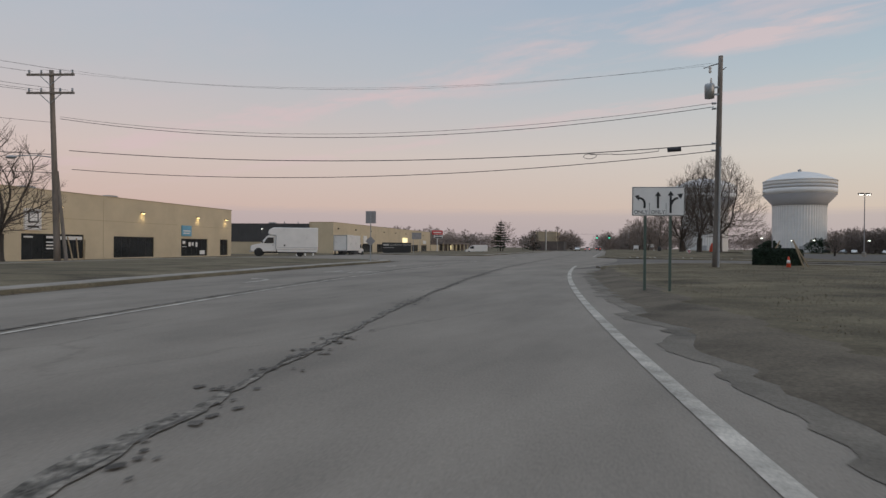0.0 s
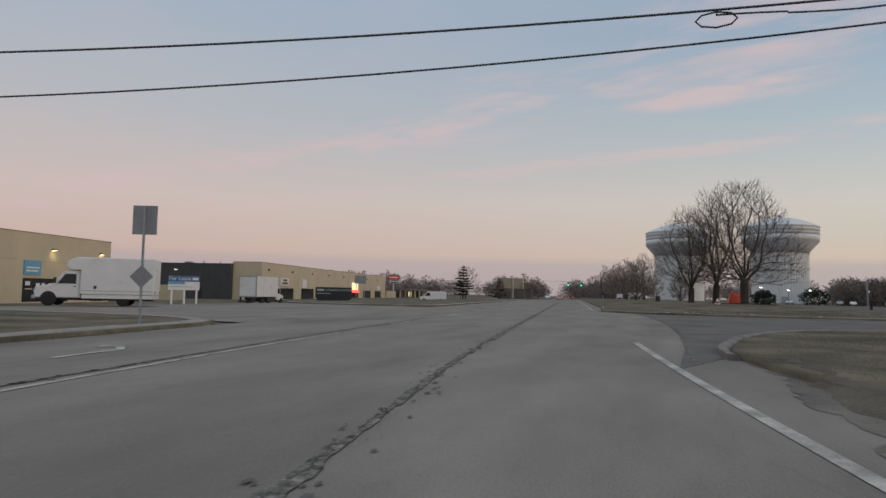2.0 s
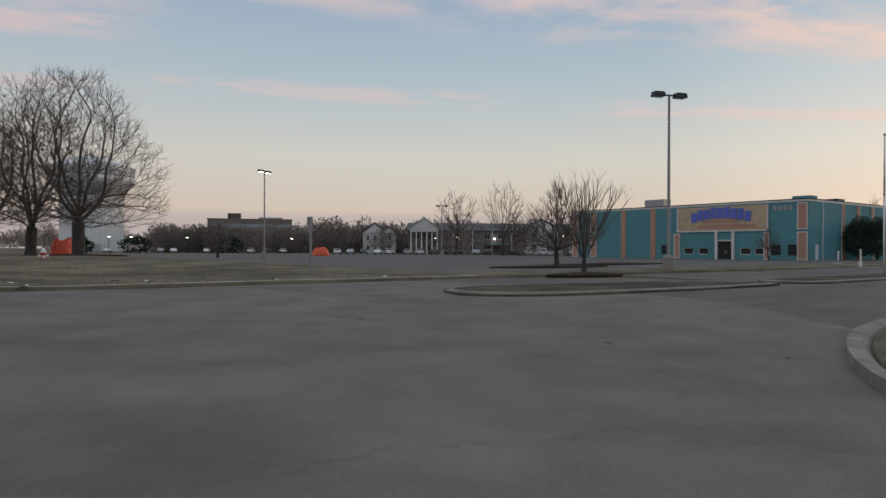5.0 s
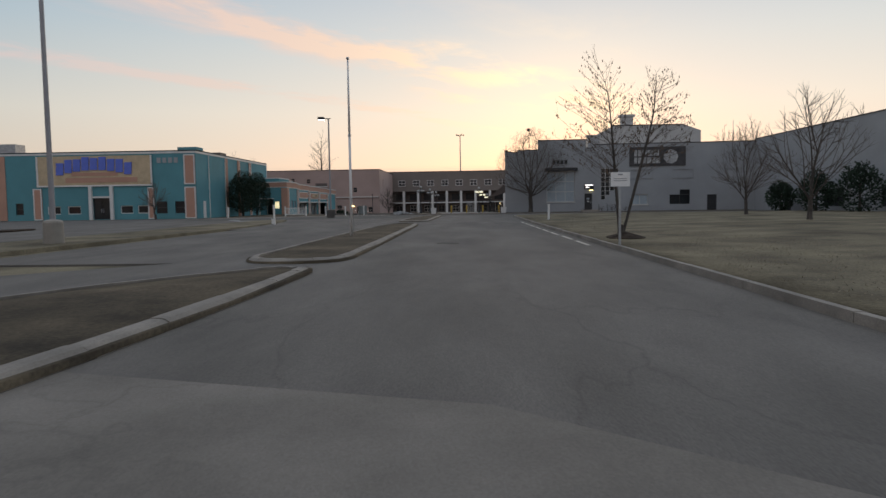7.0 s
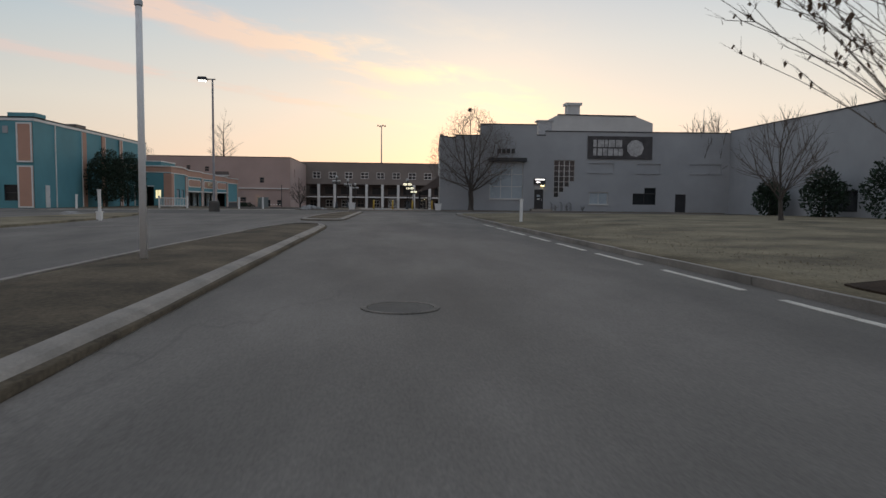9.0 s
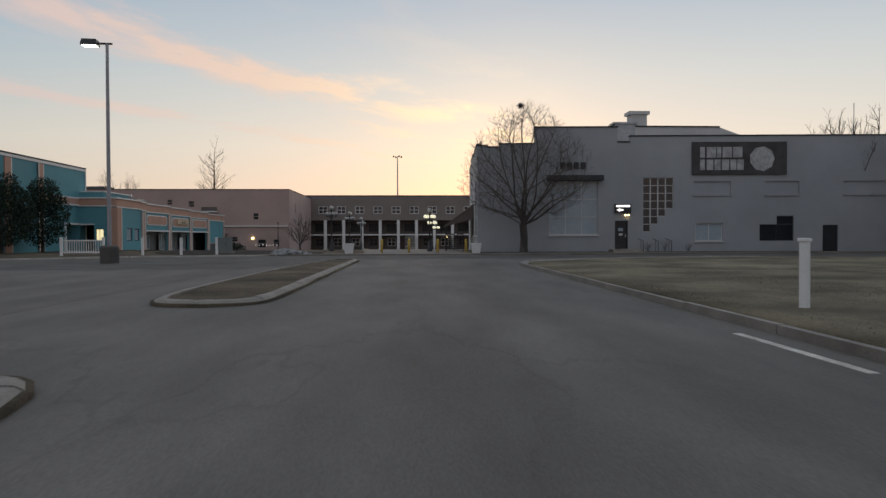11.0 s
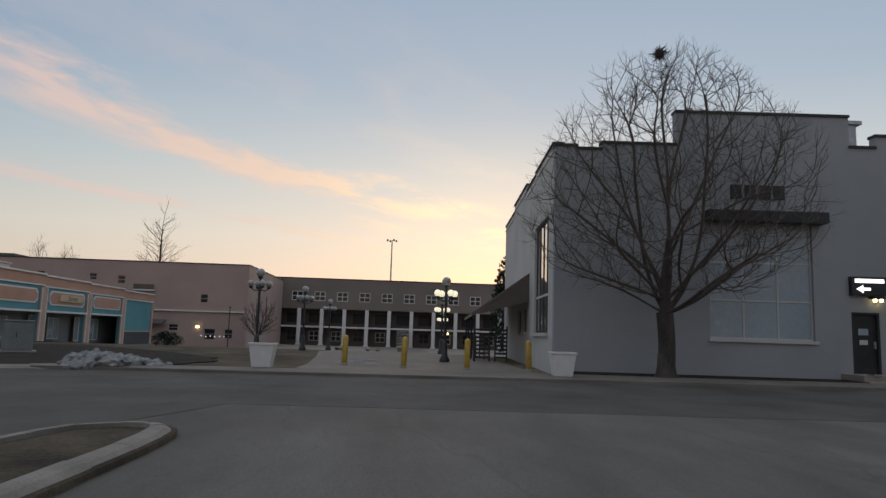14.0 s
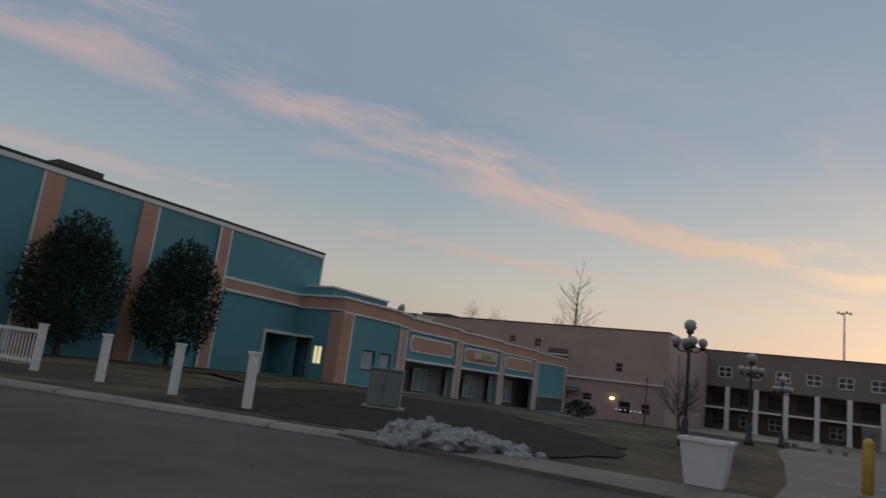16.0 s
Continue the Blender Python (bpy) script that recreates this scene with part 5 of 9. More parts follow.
        part("pilaster_border", Geo().box(x - 0.42, x - 0.34, -0.15, -0.121, -0.9, h - 0.2).box(x + 0.34, x + 0.42, -0.15, -0.121, -0.9, h - 0.2), TRIM, b)
    o = part("corner_pilaster", Geo().box(-0.12, 0.9, -0.14, -0.001, -0.4, 4.4).box(-0.12, -0.001, 0.0, 0.9, -0.4, 4.4), CORAL, b)
    part("border", Geo().box(0.9, 1.02, -0.15, -0.002, -0.4, 4.4), TRIM, o)
    for w in shop_wins:
        window(b, *w, cols=1, rows=1, y=0.1, bar=0.1, frame_mat=DARK_TRIM, pane_mat=GLASS_PALE)
    part("end_trim", Geo().box(L - 0.55, L - 0.05, -0.1, -0.001, -1.0, 3.8).box(32.6, L - 0.6, -0.08, -0.001, 0.36, 0.48), CORAL_PALE, b)
    part("end_grille", Geo().box(32.6, L - 0.6, -0.04, -0.001, -1.0, 0.36), SIDING, b)
    part("link_block", Geo().box(0.35, 6.5, 1.4, 20.0, 4.36, 5.98), TEAL, b)
    part("link_cap", Geo().box(0.3, 6.6, 1.3, 20.1, 5.98, 6.1), TRIM, b)
    part("roof_unit", Geo().box(13.4, 15.9, 3.2, 5.2, 4.36, 5.95).box(13.3, 16.0, 3.1, 5.3, 5.95, 6.05), GALV, b)
    part("roof_unit", Geo().box(17.4, 18.6, 5.0, 6.2, 4.36, 5.7), GALV, b)
    part("satellite_dish", Geo().tube((10.4, 3.0, 4.36), (10.4, 3.0, 5.9), 0.05, 0.05, 8).add([(10.4 + 0.5 * r * math.cos(a), 2.8 - 0.2 * (1 - r * r) - 0.17 * r * math.sin(a), 5.95 + 0.47 * r * math.sin(a)) for r in (0.25, 0.65, 1.0) for a in [6.2832 * k / 16 for k in range(16)]],
                                        [(j * 16 + k, j * 16 + (k + 1) % 16, (j + 1) * 16 + (k + 1) % 16, (j + 1) * 16 + k) for j in (0, 1) for k in range(16)] + [tuple(range(15, -1, -1))]), GALV, b, "grey satellite dish on a mast")
    return b


shop_row()


# ---- pink block ----
def pink_block():
    p = (169.0, 131.0)
    b = thing("pink_block", pose(p[0], p[1], -1.6, 0, 0, -90), "faded pink three-storey stucco block with small windows", "building")
    L, H, D = 43.5, 11.55, 28.4
    wins = [(8, 9.2, 8.6, 9.8), (14.5, 15.6, 8.6, 9.8), (21.7, 22.6, 8.8, 9.7), (25.5, 26.5, 8.4, 9.5), (37.0, 38.0, 6.1, 7.3), (32.9, 34.2, 2.1, 3.0), (37.8, 39.3, 1.0, 2.5), (40.6, 41.7, 1.2, 2.5), (24.6, 26.8, 1.0, 2.8)]
    part("wall", wall_with_holes(Geo(), L, H, wins, 0, 0.35), PINK, b)
    side_w = [(6, 6.9, 7.6, 9.4), (13, 13.9, 6.0, 7.8), (20, 20.9, 5.5, 7.3)]
    g = wall_with_holes(Geo(), D - 0.35, H - 0.003, side_w, 0, 0.35)
    part("side_wall", Geo().add([(L - y, x + 0.35, z) for x, y, z in g.v], [tuple(reversed(f)) for f in g.f]), PINK, b)
    # added black block stands in for the shade of the rooms
    part("shade_core", Geo().box(0.5, L - 0.6, 0.8, D, 0, H - 0.8), BLACK, b)
    part("side_wall", Geo().box(0, 0.35, 0.35, D, 0, H - 0.003), PINK, b)
    part("roof", Geo().box(0.3, L - 0.3, 0.3, D, H - 0.4, H - 0.2), ROOF, b)
    part("parapet_cap", Geo().box(-0.08, L + 0.08, -0.08, 0.4, H, H + 0.13).box(L - 0.4, L + 0.08, 0.4, D, H, H + 0.13), DARK_TRIM, b)
    part("string_course", Geo().box(28, L - 0.3, -0.3, -0.001, 4.82, 5.0), TRIM, b)
    for x0, x1, z in ((27.9, 30.7, 7.5),):
        bal = part("balcony", Geo().box(x0, x1, -0.6, -0.001, z, z + 0.18), TRIM, b)
        part("rail", Geo().box(x0, x1, -0.6, -0.55, z + 0.18, z + 0.9), BROWN_WALL, bal)
    for w in wins:
        window(b, *w, cols=2 if w[1] - w[0] > 1.8 else 1, rows=2, y=0.12, bar=0.07, frame_mat=PINK, pane_mat=GLASS_DARK)
    part("wall_lamp", Geo().box(36.7, 37.1, -0.25, -0.003, 2.6, 2.85), LAMP_WARM, b, "warm lit wall lamp")
    part("awning", Geo().extrude_x([(-1.4, 3.1), (-0.001, 3.6), (-0.001, 3.45), (-1.4, 2.95)], 29.5, 32.5), BROWN_WALL, b)
    for k in range(7):
        part("fairy_light", Geo().ball((37.6 + 0.62 * k, -0.5, 1.5 - 0.06 * (k % 2)), 0.06, n=6, m=4), LED_WHITE, b)
    part("roof_plant", Geo().box(4, 9, 4, 8, H, H + 0.9), ROOF, b)
    return b


pink_block()


# ---- colonnaded block closing the courtyard ----
def colonnade_block():
    b = thing("colonnade_block", pose(197.4, 92.0, -1.7, 0, 0, -90), "grey-brown block with a two-storey white colonnade", "building")
    L, H, D = 62.0, 12.25, 20.0
    # upper wall stands over the colonnade, the lower one lies back behind it
    ups = [(6.2 + 4.1 * k, 8.2 + 4.1 * k, 8.2, 9.9) for k in range(12)]
    part("upper_wall", wall_with_holes(Geo(), L, H, ups, 0, 0.35, 6.75), BACK_WALL, b)
    lows = [(5.2 + 4.1 * k, 7.0 + 4.1 * k, 0.9, 2.7) for k in range(12)]
    # lower wall, soffit and gallery floor take the darker brown
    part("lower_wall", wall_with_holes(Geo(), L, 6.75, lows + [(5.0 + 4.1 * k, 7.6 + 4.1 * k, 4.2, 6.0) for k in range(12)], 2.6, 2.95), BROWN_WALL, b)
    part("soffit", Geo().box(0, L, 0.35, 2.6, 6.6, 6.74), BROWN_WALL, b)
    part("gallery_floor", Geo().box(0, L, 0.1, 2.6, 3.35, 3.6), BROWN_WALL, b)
    part("gallery_edge", Geo().box(0, L, 0.0, 0.1, 3.32, 3.62), TRIM, b)
    # black filling makes the depth behind the lower openings dark, as shade would
    part("shade_core", Geo().box(0.5, L - 0.5, 3.6, D, 0, H - 0.8), BLACK, b)
    part("side_wall", Geo().box(0, 0.35, 0.35, D, 6.75, H - 0.003).box(0, 0.35, 2.95, D, 0, 6.75), BACK_WALL, b)
    part("roof", Geo().box(0.3, L, 0.3, D, H - 0.4, H - 0.2), ROOF, b)
    part("parapet_cap", Geo().box(-0.1, L + 0.1, -0.1, 0.45, H, H + 0.14), DARK_TRIM, b)
    part("plinth", Geo().box(-0.2, L, -0.4, 2.6, -0.3, 0.06), CONCRETE, b)
    for k in range(13):
        x = 3.6 + 4.1 * k
        c = part("column", Geo().box(x - 0.32, x + 0.32, -0.28, 0.32, 0.06, 6.75), TRIM, b)
        part("base", Geo().box(x - 0.42, x + 0.42, -0.36, 0.4, 0.06, 0.35), TRIM, c)
    for w in ups:
        window(b, *w, cols=2, rows=2, y=0.05, bar=0.12, frame_mat=TRIM, pane_mat=GLASS_DARK)
    for w in lows:
        window(b, *w, cols=2, rows=2, y=2.66, bar=0.1, frame_mat=TRIM if w[0] % 3 < 1.4 else BROWN_WALL, pane_mat=GLASS_DARK)
    st = part("stair", Geo().box(25.6, 28.2, -1.6, -0.3, 0.0, 0.16), CONCRETE, b)
    for k in range(12):
        part("tread", Geo().box(25.6, 28.2, -1.5 + 0.1 * k, -1.2 + 0.1 * k, 0.28 * k, 0.28 * k + 0.06), TRIM, st)
    part("entry_lamp", Geo().ball((35.2, 2.3, 2.9), 0.16, n=8, m=5), LAMP_WARM, b, "warm lit entry lamp")
    return b


colonnade_block()


# ---- grey club building ----
CLUB = pose(96.0, 60.75, -0.05, 0, 0, -93.7)


def club():
    b = thing("club_building", CLUB, "grey painted block club building with a stepped parapet", "building")
    L, D = 70.0, 18.9
    top = [(0.0, 8.25), (0.8, 8.15), (1.7, 8.4), (4.4, 9.65), (10.75, 8.5), (11.7, 8.95), (29.0, 8.95), (33.0, 8.9)]
    big = (5.55, 9.25, 1.45, 5.55)
    door = (10.55, 11.55, 0.36, 2.52)
    lowa, lowb, dr2 = (16.7, 18.8, 0.95, 2.3), (21.6, 24.2, 0.95, 2.2), (26.4, 27.6, 0.05, 2.15)
    lowc = (22.9, 24.2, 2.2, 2.85)
    up1, up2, up3 = (16.6, 19.4, 4.5, 5.5), (22.0, 24.6, 4.5, 5.5), (28.0, 31.5, 4.5, 5.5)
    # stepped glass-grid window: four columns, each shorter than the last
    cells = [(12.7 + 0.58 * k, 13.28 + 0.58 * k, 1.65 + 0.593 * k, 5.8) for k in range(4)]
    holes = [big, door, lowa, lowb, lowc, dr2, up1, up2, up3] + cells
    part("wall", wall_with_holes(Geo(), L, top, holes, 0, 0.35), GREY_WALL, b)
    caps = Geo()
    xs = [t[0] for t in top] + [L]
    for k, (x, h) in enumerate(top):
        caps.box(x - 0.03, xs[k + 1] + 0.03, -0.05, 0.4, h, h + 0.1)
    part("parapet_cap", caps, DARK_TRIM, b)
    # long side along the walk, stepping down, paler than the front; its inside lies to the right
    side_holes = [(1.05, 4.85, 1.47, 5.95), (7.4, 8.6, 1.5, 2.6), (9.6, 10.8, 1.5, 2.6)]
    steps = [(0.0, 8.42), (4.8, 8.3), (7.8, 8.6), (13.4, 8.2)]
    g = wall_with_holes(Geo(), D - 0.35, steps, side_holes, 0, 0.35)
    part("side_wall", Geo().add([(y, x + 0.35, z) for x, y, z in g.v], [tuple(reversed(f)) for f in g.f]), PALE_WALL, b)
    ends = [s_[0] for s_ in steps[1:]] + [D - 0.35]
    for (y0, h), y1 in zip(steps, ends):
        part("parapet_cap", Geo().box(-0.05, 0.4, y0 + 0.35, y1 + 0.35, h, h + 0.1), DARK_TRIM, b)
        part("parapet_band", Geo().box(-0.04, -0.001, y0 + 0.35, y1 + 0.35, h - 0.3, h - 0.22), TRIM, b)
    part("back_wall", Geo().box(0.35, L, D - 0.35, D, 0, 8.2), GREY_WALL, b)
    # rooms are one added black block, its colour doing for their shade
    part("shade_core", Geo().box(0.8, L - 0.4, 1.4, D - 0.4, 0, 7.0), BLACK, b)
    part("roof", Geo().box(0.3, L, 0.3, D, 7.3, 7.5), ROOF, b)
    for y0, y1, z0, z1 in [(h[0] + 0.35, h[1] + 0.35, h[2], h[3]) for h in side_holes]:
        w = part("window", Geo().box(0.1, 0.18, y0, y1, z0, z0 + 0.09).box(0.1, 0.18, y0, y1, z1 - 0.09, z1).box(0.1, 0.18, y0, y0 + 0.09, z0 + 0.09, z1 - 0.09).box(0.1, 0.18, y1 - 0.09, y1, z0 + 0.09, z1 - 0.09), DARK_TRIM, b)
        part("window_sill", Geo().box(-0.12, 0.1, y0 - 0.1, y1 + 0.1, z0 - 0.14, z0 - 0.003), PALE_WALL, w)
        cols, cuts = (4, [0.0, 0.33, 1.0]) if y1 - y0 > 2 else (2, [0.0, 1.0])
        for j in range(len(cuts) - 1):
            zz0, zz1 = z0 + (z1 - z0) * cuts[j], z0 + (z1 - z0) * cuts[j + 1]
            if j:
                part("glazing_bar", Geo().box(0.09, 0.17, y0 + 0.09, y1 - 0.09, zz0 - 0.05, zz0 + 0.05), PALE_WALL, w)
            for k in range(cols):
                ya, yb = y0 + (y1 - y0) * k / cols, y0 + (y1 - y0) * (k + 1) / cols
                part("pane", Geo().box(0.13, 0.145, ya + 0.02, yb - 0.02, zz0 + 0.03, zz1 - 0.03), CLEAR_PANE, w)
                if k:
                    part("glazing_bar", Geo().box(0.1, 0.16, ya - 0.035, ya + 0.035, zz0 + 0.05, zz1 - 0.05), DARK_TRIM, w)
    # canopy and rail on the long side
    aw = part("side_canopy", Geo().add([(-2.6, 6.8, 2.3), (-0.001, 6.8, 4.2), (-0.001, 17.5, 4.2), (-2.6, 17.5, 2.3), (-2.6, 6.8, 2.15), (-0.001, 6.8, 4.0), (-0.001, 17.5, 4.0), (-2.6, 17.5, 2.15)],
                                       [(0, 1, 2, 3), (7, 6, 5, 4), (0, 4, 5, 1), (1, 5, 6, 2), (2, 6, 7, 3), (3, 7, 4, 0)]), BROWN_WALL, b, "brown lean-to canopy")
    part("canopy_end", Geo().add([(-2.5, 6.83, 2.2), (-0.002, 6.83, 4.02), (-0.002, 6.83, 2.9), (-2.5, 6.9, 2.2), (-0.002, 6.9, 4.02), (-0.002, 6.9, 2.9)], [(0, 2, 1), (3, 4, 5), (0, 1, 4, 3), (1, 2, 5, 4), (2, 0, 3, 5)]), BROWN_WALL, aw)
    for y in (6.9, 10.4, 13.9, 17.3):
        part("canopy_post", Geo().box(-2.5, -2.4, y, y + 0.1, 0, 2.2), BLACK, aw)
    # big window in three columns
    window(b, *big, cols=3, rows=3, y=0.12, bar=0.06, frame_mat=PALE_WALL, pane_mat=GLASS_PALE, sill=PALE_WALL)
    part("awning_beam", Geo().box(5.35, 9.6, -0.55, -0.001, 5.6, 5.98), DARK_TRIM, b, "dark boxed beam over the window")
    # door, steps, lamp and arrow sign
    d = part("door", Geo().box(10.58, 11.52, 0.14, 0.2, 0.37, 2.48), BLACK, b, "black steel door with small notices")
    part("door_frame", Geo().box(10.55, 10.62, 0.02, 0.14, 0.37, 2.52).box(11.48, 11.55, 0.02, 0.14, 0.37, 2.52).box(10.62, 11.48, 0.02, 0.14, 2.45, 2.52), DARK_TRIM, b)
    part("notice", Geo().box(10.85, 11.2, 0.125, 0.138, 1.72, 1.95), GLASS_PALE, d)
    part("notice", Geo().box(10.88, 11.17, 0.125, 0.138, 1.38, 1.55), PALE_WALL, d)
    part("door_handle", Geo().box(11.36, 11.42, 0.05, 0.138, 1.25, 1.5), GALV, d)
    part("step", Geo().box(10.1, 12.4, -1.3, -0.001, 0, 0.36), CONCRETE, b)
    part("step", Geo().box(10.1, 12.4, -1.65, -1.301, 0, 0.18), CONCRETE, b)
    for x in (12.3, 13.4, 14.4):
        rl = part("handrail", Geo().path([(x, -1.5, 0.0), (x, -1.5, 0.95), (x, -0.1, 1.15)], 0.025).tube((x, -0.9, 0), (x, -0.9, 1.03), 0.02), BLACK, b)
    s = part("arrow_sign", Geo().box(10.5, 11.75, -0.18, -0.001, 3.12, 3.78), BLACK, b, "black sign with a lit white arrow")
    part("sign_bar", Geo().box(10.62, 11.65, -0.2, -0.181, 3.56, 3.70), LED_WHITE, s)
    part("arrow", Geo().prism([(10.66, 3.34), (10.9, 3.48), (10.9, 3.39), (11.15, 3.39), (11.15, 3.29), (10.9, 3.29), (10.9, 3.20)], 0, 0.02), LED_WHITE, s, m=Matrix(((1, 0, 0, 0), (0, 0, 1, -0.205), (0, 1, 0, 0), (0, 0, 0, 1))))
    lp = part("wall_lamp", Geo().box(11.2, 11.65, -0.25, -0.001, 3.0, 3.09), BLACK, b)
    part("lamp_lens", Geo().ball((11.32, -0.16, 2.95), 0.07, n=8, m=5), LAMP_WARM, lp)
    part("lamp_lens", Geo().ball((11.54, -0.16, 2.95), 0.07, n=8, m=5), LAMP_WARM, lp)
    # stepped grid window
    for k, (a, c, z0, z1) in enumerate(cells):
        window(b, a, c, z0, z1, 1, round((z1 - z0) / 0.593), y=0.1, bar=0.045, frame_mat=PALE_WALL, pane_mat=GLASS_DARK)
    window(b, *lowa, cols=2, rows=1, y=0.1, bar=0.07, frame_mat=PALE_WALL, pane_mat=GLASS_PALE, sill=PALE_WALL)
    window(b, *lowb, cols=2, rows=1, y=0.1, bar=0.06, frame_mat=BLACK, pane_mat=GLASS_DARK)
    window(b, *lowc, cols=1, rows=1, y=0.1, bar=0.06, frame_mat=BLACK, pane_mat=GLASS_DARK)
    part("door", Geo().box(26.42, 27.58, 0.12, 0.18, 0.05, 2.13), BLACK, b, "black side door")
    for u in (up1, up2, up3):
        part("blocked_window", Geo().box(u[0] + 0.002, u[1] - 0.002, 0.1, 0.2, u[2] + 0.002, u[3] - 0.002), GREY_WALL, b)
        part("window_sill", Geo().box(u[0] - 0.08, u[1] + 0.08, -0.08, -0.001, u[2] - 0.12, u[2] - 0.004), GREY_WALL, b)
    # number over the window and the sign board as plain shapes
    for k in range(4):
        part("number_bar", Geo().box(6.35 + 0.52 * k, 6.74 + 0.52 * k, -0.06, -0.002, 6.5, 7.0), DARK_TRIM, b)
    s = part("sign_board", Geo().box(16.4, 23.6, -0.12, -0.001, 6.0, 8.5), SIGN_FADED, b, "black sign board with pale block shapes")
    for x0, x1, z0, z1 in ((17.0, 17.35, 7.3, 8.1), (17.5, 18.2, 7.3, 8.1), (18.28, 18.6, 7.3, 8.1), (18.7, 19.4, 7.3, 8.1), (19.5, 20.2, 7.3, 8.1), (17.0, 17.35, 6.35, 7.15), (17.5, 18.0, 6.35, 7.15), (18.1, 18.55, 6.35, 7.15), (18.65, 19.2, 6.35, 7.15), (19.3, 19.75, 6.35, 7.15), (19.82, 20.3, 6.35, 7.15)):
        part("sign_letter_block", Geo().box(x0, x1, -0.15, -0.121, z0, z1), LETTER_FADED, s)
    part("sign_badge", Geo().lathe([(0.02, 0), (0.95, 0.0), (0.95, 0.03), (0.02, 0.03)], 9), LETTER_FADED, s, m=Matrix.Translation((21.7, -0.12, 7.2)) @ Matrix.Rotation(math.pi / 2, 4, "X"))
    # roof works
    part("roof_duct", Geo().box(11.3, 12.9, 3.0, 4.4, 7.4, 10.4).box(11.1, 13.1, 2.9, 4.5, 10.4, 10.55), GALV, b)
    part("roof_mast", Geo().tube((30.5, 3, 7.4), (30.5, 3, 12.0), 0.04, 0.03, 6), GALV, b)
    return b


club()
back_hall = thing("high_back_hall", pose(126.0, 42.6, -1.5, 0, 0, -90), "taller grey hall with sloped roof edges behind the club", "building")
part("wall", Geo().extrude_y([(0, 0), (18.0, 0), (18.0, 15.2), (15.2, 16.2), (2.6, 16.2), (0, 14.9)], 0, 16), PALE_WALL, back_hall)
part("roof_edge", Geo().box(2.6, 15.2, -0.1, 0.3, 16.2, 16.35), DARK_TRIM, back_hall)
part("chimney", Geo().box(4.4, 6.4, 1.0, 2.6, 14.0, 17.9).box(4.1, 6.7, 0.8, 2.8, 17.9, 18.3), PALE_WALL, back_hall)
wing, LW = block("club_wing", "long grey wing with dark doorways behind shrubs", (94.0, 28.4), (38.0, 28.4), 24, 9.2, GREY_WALL, [(8, 10, 0.05, 2.4), (17, 21, 0.6, 2.4), (27, 30, 0.6, 2.4), (36, 38, 0.05, 2.4)], -0.05, cap=DARK_TRIM)


# ---- medians of the main road ----
def median(name, y0, y1, nose0, nose1):
    right = [(edge_x(y) - 14.4, y) for y in [y0 + (y1 - y0) * k / 12 for k in range(13)]]
    left = [(edge_x(y) - 31.4, y) for y in [y1 - (y1 - y0) * k / 12 for k in range(13)]]
    tip1 = [(edge_x(y1) - 14.4 - 17 * (0.5 - 0.5 * math.cos(math.pi * k / 8)), y1 + nose1 * math.sin(math.pi * k / 8)) for k in range(1, 8)]
    tip0 = [(edge_x(y0) - 31.4 + 17 * (0.5 - 0.5 * math.cos(math.pi * k / 8)), y0 - nose0 * math.sin(math.pi * k / 8)) for k in range(1, 8)]
    ring = right + tip1 + left + tip0
    lawn("median_" + name, ring, "grass median of dead brown turf", 0.13, 0.12)
    setting("kerb_median_" + name, kerb(ring, 0.75, 0.16, True), CONCRETE, "broad weathered concrete kerb of the median", "kerb")


median("near", -110, 46.5, 2, 4.0)
median("far", 89.5, 420, 4.5, 2)


# ---- poles, wires and signs along the road ----
def utility_pole(name, m, height, r0, r1, lean, label):
    p = thing(name, m, label, "utility pole", "utility poles")
    pts = [(lean * k / 8, 0, height * k / 8 - (0.15 if k == 0 else 0)) for k in range(9)]
    part("shaft", Geo().path(pts, [r0 + (r1 - r0) * k / 8 for k in range(9)], 12), WOOD_POLE, p, smooth=True)
    return p


pr = utility_pole("utility_pole", pose(0.68, 41.6, 0.1, 0, 0, 0), 12.2, 0.19, 0.13, 0.16, "weathered wooden utility pole with a transformer can")
tc = part("transformer", Geo().lathe([(0.02, 9.75), (0.26, 9.8), (0.28, 10.5), (0.24, 10.62), (0.02, 10.66)], 14, -0.42, -0.1), GALV, pr, "grey transformer can", smooth=True)
part("bushing", Geo().lathe([(0.05, 10.6), (0.07, 10.75), (0.04, 10.95)], 8, -0.34, -0.1), TRIM, tc)
part("bracket", Geo().box(-0.2, 0.1, -0.14, -0.06, 9.95, 10.05).box(-0.2, 0.1, -0.14, -0.06, 10.35, 10.45), GALV, tc)
part("cutout_arm", Geo().tube((0.1, 0, 11.8), (-0.75, -0.1, 11.55), 0.04, 0.03, 6).tube((0.15, 0, 11.3), (0.45, 0.05, 11.55), 0.03), GALV, pr)
part("insulator", Geo().lathe([(0.05, 11.25), (0.09, 11.35), (0.05, 11.45), (0.09, 11.55), (0.04, 11.7)], 8, -0.4, -0.05), TRIM, pr)
for z in (9.5, 9.2, 7.2, 6.8):
    part("insulator", Geo().tube((-0.05, -0.05, z), (-0.28, -0.1, z), 0.05, 0.07, 8), GALV, pr)
part("conduit", Geo().tube((0.15, -0.2, 0.0), (0.2, -0.16, 7.0), 0.06, 0.06, 8), GALV, pr)
pl = utility_pole("utility_pole", pose(-43.1, 35.0, -0.2, 0, 0, 18), 13.8, 0.24, 0.15, -0.55, "tall weathered wooden utility pole with two crossarms")
